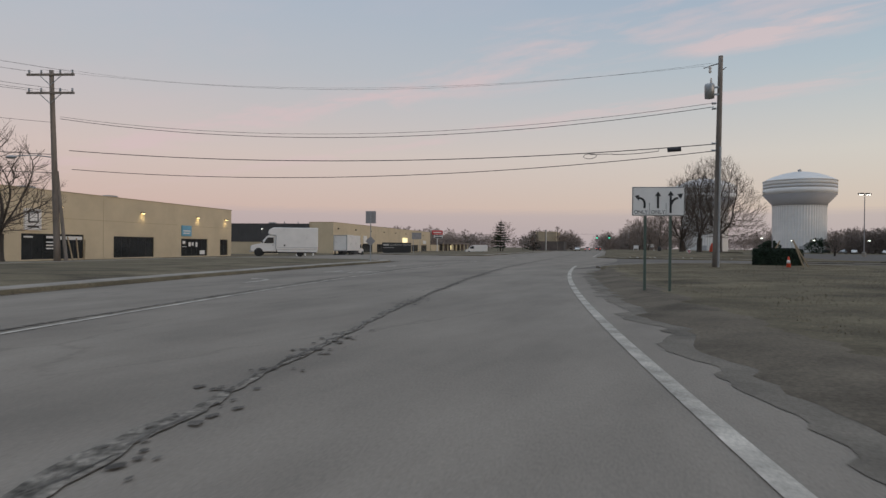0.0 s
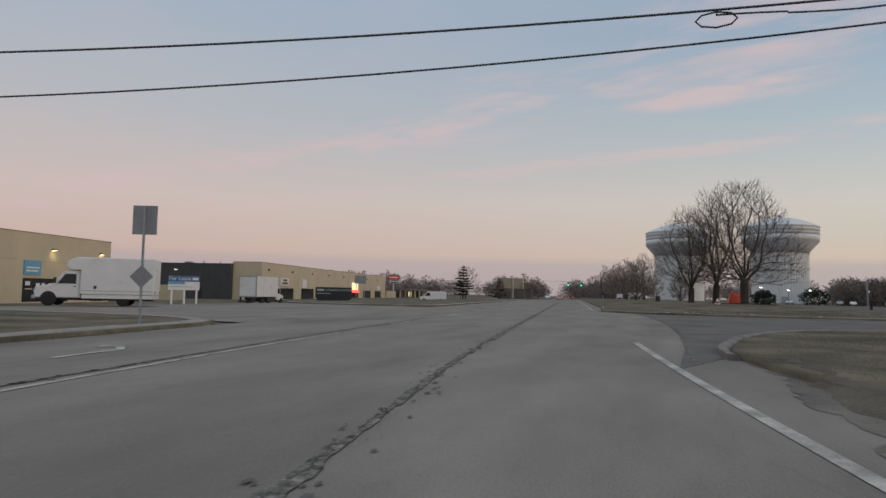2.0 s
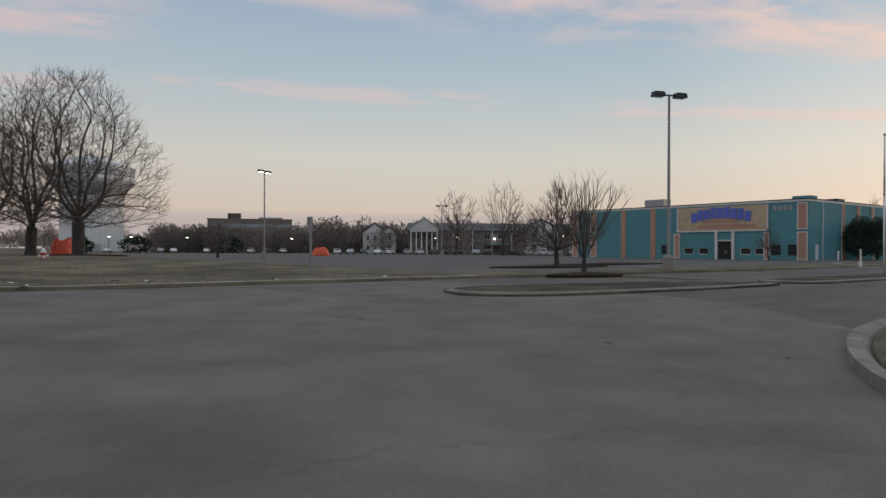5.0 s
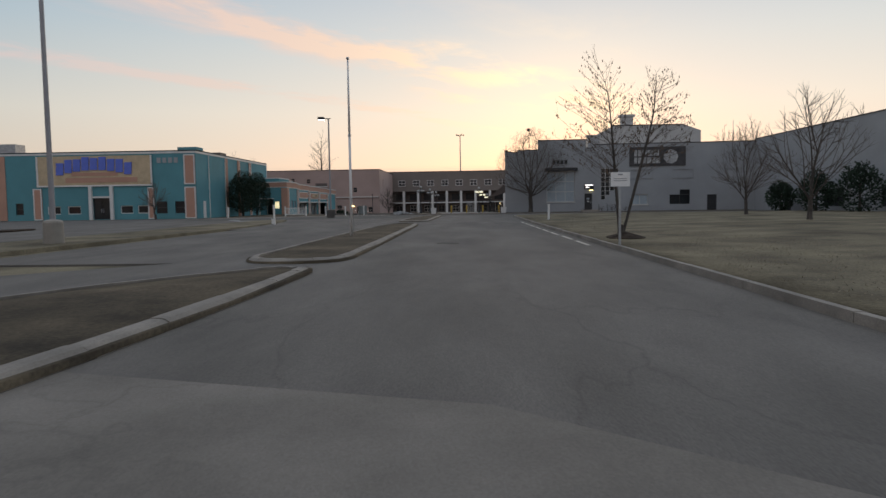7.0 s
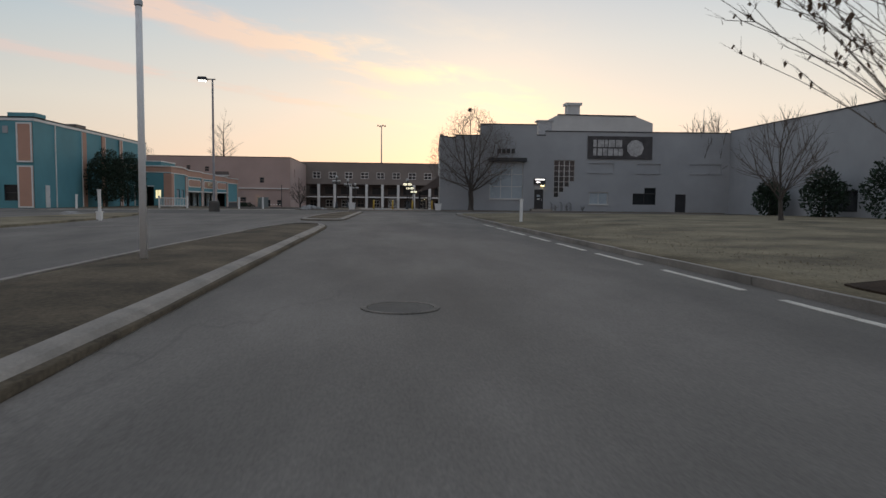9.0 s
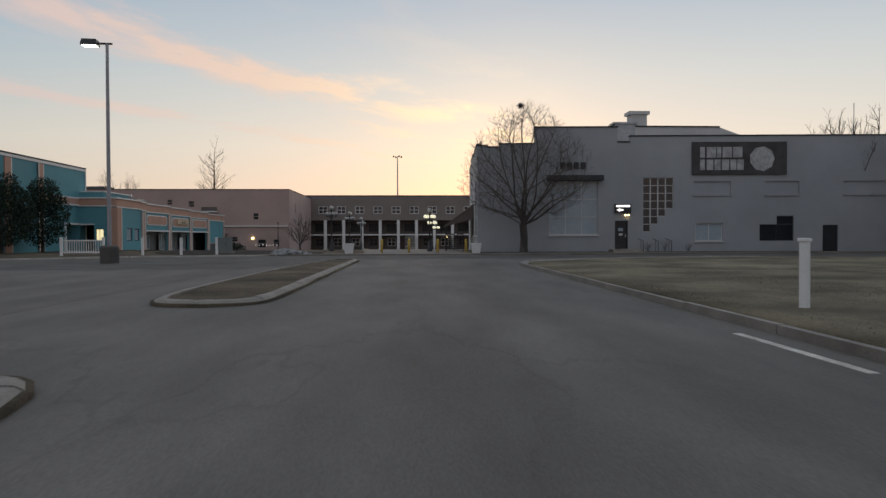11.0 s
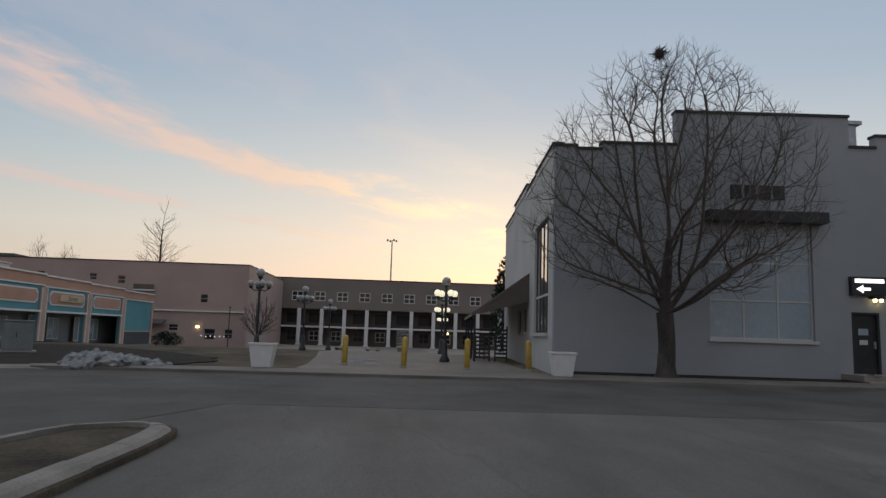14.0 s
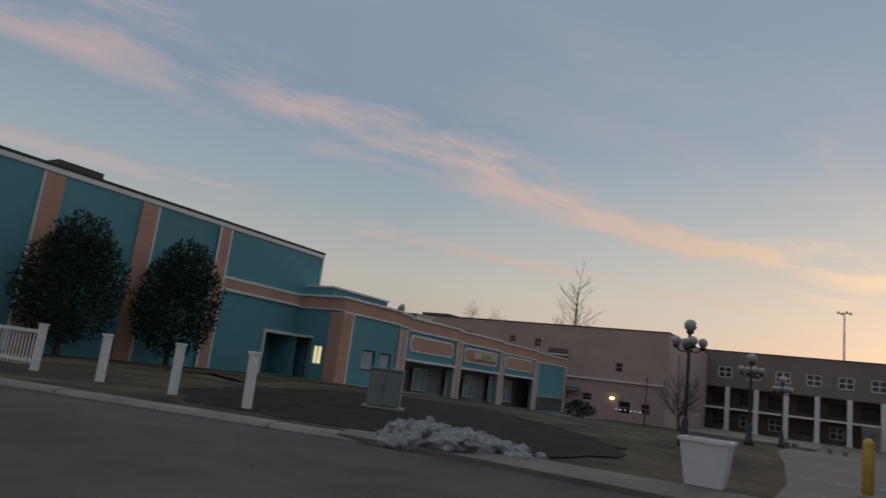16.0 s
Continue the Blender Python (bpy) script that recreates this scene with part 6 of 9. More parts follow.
for z, ln in ((13.45, 1.75), (12.15, 1.75)):
    arm = part("crossarm", Geo().box(-0.52 - ln, -0.52 + ln, -0.2, -0.08, z - 0.07, z + 0.08), WOOD_POLE, pl)
    part("brace", Geo().tube((-0.52 - 0.8, -0.15, z - 0.06), (-0.52, -0.15, z - 0.75), 0.03).tube((-0.52 + 0.8, -0.15, z - 0.06), (-0.52, -0.15, z - 0.75), 0.03), GALV, arm)
    for x in (-2.1, -1.2, 0.2, 1.1):
        part("insulator", Geo().lathe([(0.05, z + 0.08), (0.08, z + 0.18), (0.05, z + 0.26), (0.08, z + 0.3), (0.03, z + 0.36)], 8, x, -0.14), GALV, arm)
sl = part("lamp_arm", Geo().path([(-0.2, 0, 7.55), (-1.6, -0.3, 7.7), (-2.8, -0.5, 7.6)], 0.04), GALV, pl)
part("lamp_head", Geo().ball((-3.1, -0.55, 7.52), 0.42, 0.2, 0.13), GALV, sl)
part("stay", Geo().tube((0.6, 0.1, 0), (-0.15, 0.1, 6.6), 0.13, 0.11, 8), WOOD_POLE, pl)


def cable(a, b, sag, r, n=28):
    a, b = Vector(a), Vector(b)
    return [a.lerp(b, k / n) - Vector((0, 0, 4 * sag * (k / n) * (1 - k / n))) for k in range(n + 1)]


def wire(a, b, sag, r=0.014, label="thin black overhead wire", name="overhead_wire"):
    ob = part(name, Geo().path(cable(a, b, sag, r), r, 5), WIRE)
    return tagged(ob, label, "cable", "overhead wires")


wire((-43.3, 35.3, 10.2), (0.5, 41.5, 9.4), 1.55, 0.018, "heavy black overhead cable")
wire((-43.3, 35.3, 10.35), (0.5, 41.5, 9.62), 1.5, 0.012)
wire((-43.2, 36.0, 8.0), (0.55, 42.3, 7.38), 0.86, 0.026, "thick black telephone cable")
wire((-43.2, 36.2, 6.65), (0.55, 42.3, 6.98), 1.02, 0.022, "thick black telephone cable")
wire((-44.4, 34.7, 13.7), (0.0, 41.4, 11.75), 1.3, 0.006)
wire((-43.0, 35.0, 13.7), (0.4, 41.5, 11.9), 1.5, 0.006)
for dz, dx in ((13.75, -1.6), (13.75, 1.3), (12.4, -1.6), (12.4, -0.6), (12.4, 1.1), (10.1, 0), (7.8, 0), (6.5, 0)):
    wire((-43.6 + dx * 0.95, 35.0 + dx * 0.3, dz - 0.2), (-58 + dx, -28, dz), 1.1, 0.013 if dz > 9 else 0.024)
pt = utility_pole("utility_pole", pose(-58, -28, -1.0), 14.8, 0.24, 0.15, 0.1, "tall weathered wooden utility pole")
part("crossarm", Geo().box(-1.7, 1.7, -0.2, -0.08, 14.4, 14.55), WOOD_POLE, pt)
part("crossarm", Geo().box(-1.7, 1.7, -0.2, -0.08, 13.1, 13.25), WOOD_POLE, pt)
# splice case and slack loop hung on the telephone cable
w0 = cable((-43.2, 36.0, 8.0), (0.55, 42.3, 7.38), 0.86, 0.026, 100)
sp = thing("splice_case", Matrix.Translation(w0[95]), "black cable splice case hung on the telephone cable", "splice case")
dd = (w0[95] - w0[94]).normalized()
part("case", Geo().tube(-dd * 0.38 - Vector((0, 0, 0.14)), dd * 0.38 - Vector((0, 0, 0.14)), 0.13, 0.13, 10), WIRE, sp, smooth=True)
part("hanger", Geo().tube(-dd * 0.3, -dd * 0.3 - Vector((0, 0, 0.2)), 0.02).tube(dd * 0.3, dd * 0.3 - Vector((0, 0, 0.2)), 0.02), WIRE, sp)
loop = [w0[93] - w0[95]]
for k in range(13):
    t = k / 12
    loop.append(w0[int(93 - 9 * t)] - w0[95] - Vector((0, 0, 0.16 + 0.06 * math.sin(5 * t))))
for k in range(9):
    a = math.pi * 2 * k / 8
    loop.append(w0[84] - w0[95] + dd * (-0.4 * math.sin(a)) + Vector((0, 0, -0.2 + 0.16 * math.cos(a))))
part("slack_loop", Geo().path(loop, 0.02, 5), WIRE, sp)


def lane_sign():
    s = thing("lane_sign", pose(-1.16, 19.42, 0.05, 0, 0, 16), "white lane-use road sign with black arrows on two posts", "road sign")
    for x in (-0.34, 0.34):
        p = part("post", Geo().box(x - 0.035, x + 0.035, 0.02, 0.06, -0.2, 2.9), GREEN_PAINT, s)
    b = part("panel", Geo().box(-0.71, 0.71, -0.012, 0.012, 2.12, 2.92), SIGN_WHITE, s, bevel=0.01)
    part("border", Geo().box(-0.70, 0.70, -0.016, -0.0125, 2.895, 2.91).box(-0.70, 0.70, -0.016, -0.0125, 2.13, 2.145).box(-0.70, -0.685, -0.016, -0.0125, 2.145, 2.895).box(0.685, 0.70, -0.016, -0.0125, 2.145, 2.895), BLACK, b)
    part("divider", Geo().box(-0.245, -0.235, -0.016, -0.0125, 2.15, 2.48), BLACK, b)
    part("divider", Geo().box(0.205, 0.215, -0.016, -0.0125, 2.15, 2.48), BLACK, b)

    def flat_xz(polys):
        g = Geo()
        for pl_ in polys:
            g.add([(x, -0.016, z) for x, z in pl_], [tuple(range(len(pl_)))])
        return g
    shaft = lambda x, z0, z1, w=0.03: [(x - w, z0), (x + w, z0), (x + w, z1), (x - w, z1)]
    head = lambda x, z, s_=0.085: [(x - s_, z), (x + s_, z), (x, z + 0.13)]
    left = [shaft(-0.37, 2.33, 2.47)]
    for k in range(5):
        a, c = math.pi / 2 * k / 5, math.pi / 2 * (k + 1) / 5
        left.append([(-0.53 + 0.19 * math.cos(a), 2.47 + 0.17 * math.sin(a)), (-0.53 + 0.19 * math.cos(c), 2.47 + 0.17 * math.sin(c)), (-0.53 + 0.13 * math.cos(c), 2.47 + 0.11 * math.sin(c)), (-0.53 + 0.13 * math.cos(a), 2.47 + 0.11 * math.sin(a))])
    left.append([(-0.52, 2.53), (-0.52, 2.70), (-0.64, 2.66)])
    part("arrow", flat_xz(left), BLACK, b)
    part("arrow", flat_xz([shaft(-0.01, 2.33, 2.66), head(-0.01, 2.66)]), BLACK, b)
    fork = [shaft(0.33, 2.2, 2.68), head(0.33, 2.68)]
    for k in range(5):
        a, c = math.pi - math.pi / 2 * k / 5, math.pi - math.pi / 2 * (k + 1) / 5
        fork.append([(0.53 + 0.2 * math.cos(a), 2.44 + 0.2 * math.sin(a)), (0.53 + 0.2 * math.cos(c), 2.44 + 0.2 * math.sin(c)), (0.53 + 0.14 * math.cos(c), 2.44 + 0.14 * math.sin(c)), (0.53 + 0.14 * math.cos(a), 2.44 + 0.14 * math.sin(a))])
    fork.append([(0.50, 2.72), (0.60, 2.58), (0.66, 2.74)])
    part("arrow", flat_xz(fork), BLACK, b)
    face = Matrix.Rotation(math.pi / 2, 4, "X")
    lettering("ONLY", 0.14, Matrix.Translation((-0.47, -0.014, 2.22)) @ face, BLACK, b, 0.002)
    lettering("ONLY", 0.14, Matrix.Translation((-0.01, -0.014, 2.22)) @ face, BLACK, b, 0.002)


lane_sign()


def square_sign(x, y, turn, z0, z1, w, diamond, label, base=0.1):
    s = thing("road_sign", pose(x, y, base, 0, 0, turn), label, "road sign")
    part("post", Geo().box(-0.035, 0.035, -0.06, -0.02, -0.2, z1 - 0.05), GALV, s)
    part("panel", Geo().box(-w / 2, w / 2, -0.012, 0.012, z0, z1), SIGN_BACK, s, bevel=0.006)
    if diamond:
        c, r = diamond
        part("diamond_panel", Geo().add([(0, -0.075, c - r), (r, -0.075, c), (0, -0.075, c + r), (-r, -0.075, c), (0, -0.065, c - r), (r, -0.065, c), (0, -0.065, c + r), (-r, -0.065, c)],
                                        [(0, 1, 2, 3), (7, 6, 5, 4), (0, 4, 5, 1), (1, 5, 6, 2), (2, 6, 7, 3), (3, 7, 4, 0)]), SIGN_BACK, s)


square_sign(-22.7, 44.05, 20, 2.75, 3.65, 0.75, (1.45, 0.36), "grey sign back with a small diamond panel on a median post", 0.15)
s = thing("road_sign", pose(-64.8, 150, -0.5, 0, 0, 20), "square grey sign back on two steel posts", "road sign")
for x in (-0.8, 0.8):
    part("post", Geo().box(x - 0.05, x + 0.05, 0.02, 0.1, -0.6, 4.9), GALV, s)
part("panel", Geo().box(-1.15, 1.15, -0.02, 0.02, 3.4, 5.0), SIGN_BACK, s)

ls = thing("lease_sign", pose(-55.5, 86.4, land(-55.5, 86.4), 0, 0, 46) @ Matrix.Scale(0.74, 4), "white and blue letting board on white posts", "sign board")
for x in (-1.6, 0.1, 1.75):
    part("post", Geo().box(x - 0.13, x + 0.13, 0.05, 0.25, -0.2, 3.6), SIGN_WHITE, ls)
lw = part("panel", Geo().box(-2.1, 2.1, -0.06, 0.05, 2.2, 3.4), SIGN_WHITE, ls)
part("stripe", Geo().box(-2.1, 0.1, -0.08, -0.061, 3.0, 3.4), SIGN_CYAN, lw)
part("small_print", Geo().box(-1.9, 1.2, -0.075, -0.061, 2.62, 2.7), SIGN_CYAN, lw)
lb = part("panel", Geo().box(-2.1, 2.1, -0.06, 0.05, 3.42, 4.25), SIGN_BLUE, ls, "dark blue upper board")
lettering("For Lease", 0.75, Matrix.Translation((-0.55, -0.065, 3.83)) @ Matrix.Rotation(math.pi / 2, 4, "X"), SIGN_WHITE, lb, 0.01)
part("logo_plate", Geo().box(1.1, 1.9, -0.08, -0.061, 3.65, 4.0), SIGN_WHITE, lb)

cs = thing("monument_sign", pose(-65.0, 139.0, -0.95, 0, 0, 28), "long low black monument sign with pale lettering", "sign board")
mb = part("panel", Geo().box(-3.3, 3.3, -0.25, 0.25, 0.9, 2.95), BLACK, cs, bevel=0.03)
part("base", Geo().box(-3.0, 3.0, -0.2, 0.2, -0.2, 0.9), DARK_TRIM, cs)
lettering("COMMERCE CENTER", 0.5, Matrix.Translation((0.85, -0.255, 2.4)) @ Matrix.Rotation(math.pi / 2, 4, "X"), PALE_WALL, mb, 0.01)
part("name_bar", Geo().box(-3.0, -1.75, -0.27, -0.251, 2.25, 2.6), PALE_WALL, mb)
part("small_print", Geo().box(-3.0, -0.6, -0.27, -0.251, 1.75, 1.85), PALE_WALL, mb)

rs_ = thing("pole_sign", pose(-112.5, 284.0, -1.0, 0, 0, 24), "tall red and white pole sign", "sign board")
part("post", Geo().tube((0, 0, -0.2), (0, 0, 7.6), 0.22, 0.18, 10), SIGN_WHITE, rs_)
pa = part("panel", Geo().box(-2.4, 2.4, -0.3, 0.3, 7.5, 9.4), SIGN_RED, rs_, bevel=0.04)
part("sign_bar", Geo().box(-1.8, 1.8, -0.33, -0.301, 8.2, 8.7), SIGN_WHITE, pa)
part("lower_panel", Geo().box(-1.5, 2.4, -0.25, 0.25, 5.9, 7.4), SIGN_WHITE, rs_)
part("sign_bar", Geo().box(-1.2, 2.1, -0.28, -0.251, 6.9, 7.25).box(-1.2, 2.1, -0.28, -0.251, 6.0, 6.5), BLACK, rs_)


# ---- vehicles: local y runs from nose (negative) to tail ----
def wheel_set(parent, xs, ys_, r, w, rim_r=None):
    for x in xs:
        for y in ys_:
            side = -1 if x < 0 else 1
            ty = part("tyre", Geo().lathe([(r * 0.62, -w / 2), (r * 0.93, -w / 2), (r, -w / 2 + 0.04), (r, w / 2 - 0.04), (r * 0.93, w / 2), (r * 0.62, w / 2)], 20), RUBBER, parent, m=Matrix.Translation((x, y, r)) @ Matrix.Rotation(math.pi / 2, 4, "Y"), smooth=True)
            part("rim", Geo().lathe([(0.05, -w * 0.42), (r * 0.60, -w * 0.36), (r * 0.60, w * 0.36), (0.05, w * 0.42)], 14), STEEL_RIM, ty)


def cutaway_truck(m, label):
    t = thing("box_truck", m, label, "truck", "trucks")
    part("cargo_box", Geo().extrude_x([(2.6, 0.72), (7.0, 0.72), (7.0, 3.1), (2.35, 3.1), (1.85, 2.85), (1.75, 2.5), (1.95, 2.27), (2.6, 2.27)], -1.15, 1.15), VAN_WHITE, t, "white box body with a rounded nose over the cab", bevel=0.07)
    part("skirt", Geo().box(-1.1, 1.1, 2.7, 6.95, 0.48, 0.715), VAN_WHITE, t)
    part("cab", Geo().extrude_x([(0.0, 0.5), (-0.06, 0.75), (-0.04, 1.12), (0.12, 1.22), (0.95, 1.36), (1.6, 2.16), (1.8, 2.25), (2.59, 2.25), (2.59, 0.5)], -0.98, 0.98), VAN_WHITE, t, "white van cab", bevel=0.07)
    part("windscreen", Geo().add([(-0.86, 0.97, 1.41), (0.86, 0.97, 1.41), (0.8, 1.54, 2.11), (-0.8, 1.54, 2.11), (-0.86, 1.0, 1.38), (0.86, 1.0, 1.38), (0.8, 1.57, 2.08), (-0.8, 1.57, 2.08)],
                                 [(0, 1, 2, 3), (7, 6, 5, 4), (0, 4, 5, 1), (1, 5, 6, 2), (2, 6, 7, 3), (3, 7, 4, 0)]), GLASS_DARK, t)
    for sx in (-1, 1):
        dr = part("cab_door", Geo().extrude_x([(1.12, 0.62), (1.12, 1.36), (1.66, 2.1), (2.42, 2.1), (2.42, 0.62)], sx * 0.985 - 0.008, sx * 0.985 + 0.008), VAN_WHITE, t)
        part("side_window", Geo().extrude_x([(1.28, 1.4), (2.34, 1.4), (2.34, 2.02), (1.7, 2.02)], sx * 0.995 - 0.008, sx * 0.995 + 0.008), GLASS_DARK, dr)
        part("door_handle", Geo().box(sx * 1.0 - 0.02, sx * 1.0 + 0.02, 2.18, 2.34, 1.2, 1.25), BLACK, dr)
        part("wheel_arch", Geo().tube((sx * 0.985 - 0.01, 0.78, 0.45), (sx * 0.985 + 0.01, 0.78, 0.45), 0.46, 0.46, 20), BLACK, t)
        part("mirror", Geo().box(sx * 1.18 - 0.1, sx * 1.18 + 0.1, 1.12, 1.22, 1.42, 1.78), BLACK, t)
        part("headlight", Geo().box(sx * 0.75 - 0.17, sx * 0.75 + 0.17, -0.09, 0.05, 0.8, 1.02), GLASS_PALE, t)
        part("tail_light", Geo().box(sx * 0.95 - 0.08, sx * 0.95 + 0.08, 7.0, 7.03, 0.8, 1.0), SIGN_RED, t)
        part("trim_line", Geo().box(sx * 1.153 - 0.004, sx * 1.153 + 0.004, 2.7, 6.95, 0.95, 0.99), STEEL_RIM, t)
        part("fuel_cap", Geo().box(sx * 1.155 - 0.004, sx * 1.155 + 0.004, 3.4, 3.57, 1.1, 1.28), BLACK, t)
    part("grille", Geo().box(-0.52, 0.52, -0.08, 0.05, 0.8, 1.1), BLACK, t)
    part("bumper", Geo().box(-1.0, 1.0, -0.18, 0.05, 0.42, 0.66), STEEL_RIM, t, bevel=0.03)
    part("chassis", Geo().box(-0.5, 0.5, 0.3, 6.8, 0.35, 0.6), BLACK, t)
    wheel_set(t, (-0.9, 0.9), (0.78, 5.1), 0.38, 0.26)


def straight_truck(m, label):
    t = thing("box_truck", m, label, "truck", "trucks")
    part("cargo_box", Geo().box(-1.22, 1.22, 2.4, 9.2, 1.15, 3.85), VAN_WHITE, t, "large white box body", bevel=0.03)
    part("box_edge", Geo().box(-1.26, 1.26, 9.1, 9.26, 1.1, 1.25).box(-1.26, 1.26, 9.1, 9.26, 3.78, 3.9).box(-1.26, -1.14, 9.1, 9.26, 1.25, 3.78).box(1.14, 1.26, 9.1, 9.26, 1.25, 3.78), STEEL_RIM, t)
    part("cab", Geo().extrude_x([(0, 0.7), (0, 1.35), (0.95, 1.5), (1.35, 2.55), (2.25, 2.6), (2.25, 0.7)], -1.0, 1.0), VAN_WHITE, t, "white truck cab", bevel=0.06)
    for sx in (-1, 1):
        part("side_window", Geo().extrude_x([(1.15, 1.6), (2.0, 1.6), (2.0, 2.35), (1.42, 2.35)], sx * 1.005 - 0.008, sx * 1.005 + 0.008), GLASS_DARK, t)
        part("mirror", Geo().box(sx * 1.2 - 0.1, sx * 1.2 + 0.1, 1.0, 1.08, 1.6, 2.2), BLACK, t)
        part("step", Geo().box(sx * 0.9 - 0.2, sx * 0.9 + 0.2, 1.7, 2.3, 0.45, 0.7), BLACK, t)
    part("windscreen", Geo().add([(-0.85, 0.96, 1.54), (0.85, 0.96, 1.54), (0.8, 1.3, 2.46), (-0.8, 1.3, 2.46)], [(0, 1, 2, 3)]), GLASS_DARK, t)
    part("chassis", Geo().box(-0.45, 0.45, 0.4, 9.0, 0.75, 1.14), BLACK, t)
    part("lift_gate", Geo().box(-1.1, 1.1, 9.3, 9.5, 0.4, 0.6).box(-1.0, -0.9, 9.0, 9.4, 0.45, 1.1).box(0.9, 1.0, 9.0, 9.4, 0.45, 1.1), BLACK, t)
    part("under_rack", Geo().box(-1.15, 1.15, 3.2, 5.6, 0.45, 0.5).box(-1.15, -1.1, 3.2, 5.6, 0.5, 1.1).box(1.1, 1.15, 3.2, 5.6, 0.5, 1.1), BLACK, t)
    wheel_set(t, (-0.95, 0.95), (0.75, 6.9), 0.5, 0.3)


def cargo_van(m, label, paint=None):
    t = thing("cargo_van", m, label, "van", "vans")
    part("body", Geo().extrude_x([(0.0, 0.45), (-0.05, 0.95), (0.75, 1.2), (1.35, 1.95), (1.9, 2.15), (5.3, 2.15), (5.45, 1.9), (5.45, 0.45)], -0.98, 0.98), paint or VAN_WHITE, t, bevel=0.08)
    for sx in (-1, 1):
        part("side_window", Geo().extrude_x([(1.0, 1.25), (2.1, 1.25), (2.1, 1.85), (1.45, 1.85)], sx * 0.985 - 0.008, sx * 0.985 + 0.008), GLASS_DARK, t)
        part("headlight", Geo().box(sx * 0.72 - 0.16, sx * 0.72 + 0.16, -0.08, 0.03, 0.75, 0.98), GLASS_PALE, t)
    part("windscreen", Geo().add([(-0.85, 0.8, 1.26), (0.85, 0.8, 1.26), (0.78, 1.31, 1.93), (-0.78, 1.31, 1.93)], [(0, 1, 2, 3)]), GLASS_DARK, t)
    part("bumper", Geo().box(-0.96, 0.96, -0.12, 0.05, 0.4, 0.62), BLACK, t)
    wheel_set(t, (-0.88, 0.88), (0.85, 4.3), 0.36, 0.22)
    return t


def sedan(m, label, paint, lit=False):
    t = thing("parked_car", m, label, "car", "cars in the far lots")
    part("body", Geo().extrude_x([(0.0, 0.35), (-0.03, 0.7), (0.25, 0.85), (1.25, 0.95), (4.0, 0.98), (4.5, 0.9), (4.55, 0.4)], -0.88, 0.88), paint, t, bevel=0.07)
    part("cabin", Geo().tapered(-0.82, 0.82, 1.2, 4.0, 0.95, -0.66, 0.66, 1.95, 3.4, 1.44), paint, t, bevel=0.05)
    part("windscreen", Geo().add([(-0.72, 1.28, 1.0), (0.72, 1.28, 1.0), (0.62, 1.9, 1.41), (-0.62, 1.9, 1.41)], [(0, 1, 2, 3)]), GLASS_DARK, t)
    part("rear_window", Geo().add([(0.72, 3.95, 1.0), (-0.72, 3.95, 1.0), (-0.62, 3.46, 1.41), (0.62, 3.46, 1.41)], [(0, 1, 2, 3)]), GLASS_DARK, t)
    for sx in (-1, 1):
        part("side_window", Geo().add([(sx * 0.83, 1.6, 1.0), (sx * 0.83, 3.7, 1.0), (sx * 0.69, 3.3, 1.4), (sx * 0.69, 2.0, 1.4)], [(0, 1, 2, 3)]), GLASS_DARK, t)
        part("headlight", Geo().box(sx * 0.65 - 0.17, sx * 0.65 + 0.17, -0.05, 0.05, 0.6, 0.74), GLASS_PALE, t)
        part("tail_light", Geo().box(sx * 0.68 - 0.15, sx * 0.68 + 0.15, 4.52, 4.58, 0.7, 0.85), TAIL_RED if lit else SIGN_RED, t)
    wheel_set(t, (-0.78, 0.78), (0.8, 3.6), 0.32, 0.2)
    return t


cutaway_truck(pose(-45.4, 60.3, 0.02, 0, 0, -58), "white cutaway van with a box body crossing the median opening")
straight_truck(pose(-60.5, 112.5, land(-60.5, 112.5) + 0.01, 0, 0, 188), "white box truck with a lift gate parked beside the hall")
cargo_van(pose(-55.2, 158.5, land(-55.2, 158.5) + 0.01, 0, 0, -70), "white cargo van parked by the roadside")
cargo_van(pose(-59.5, 170.5, land(-59.5, 170.5) + 0.01, 0, 0, -75), "white delivery van parked behind another", CAR_SILVER)
sedan(pose(edge_x(250) - 5.5, 250, 0, 0, 0, 187), "silver car with red tail lights far down the road", CAR_SILVER, True)
sedan(pose(edge_x(275) - 2.0, 275, 0, 0, 0, 187), "dark car with red tail lights far down the road", CAR_DARK, True)
sedan(pose(edge_x(262) - 10.0, 262, 0, 0, 0, 7), "white car far down the road", VAN_WHITE)


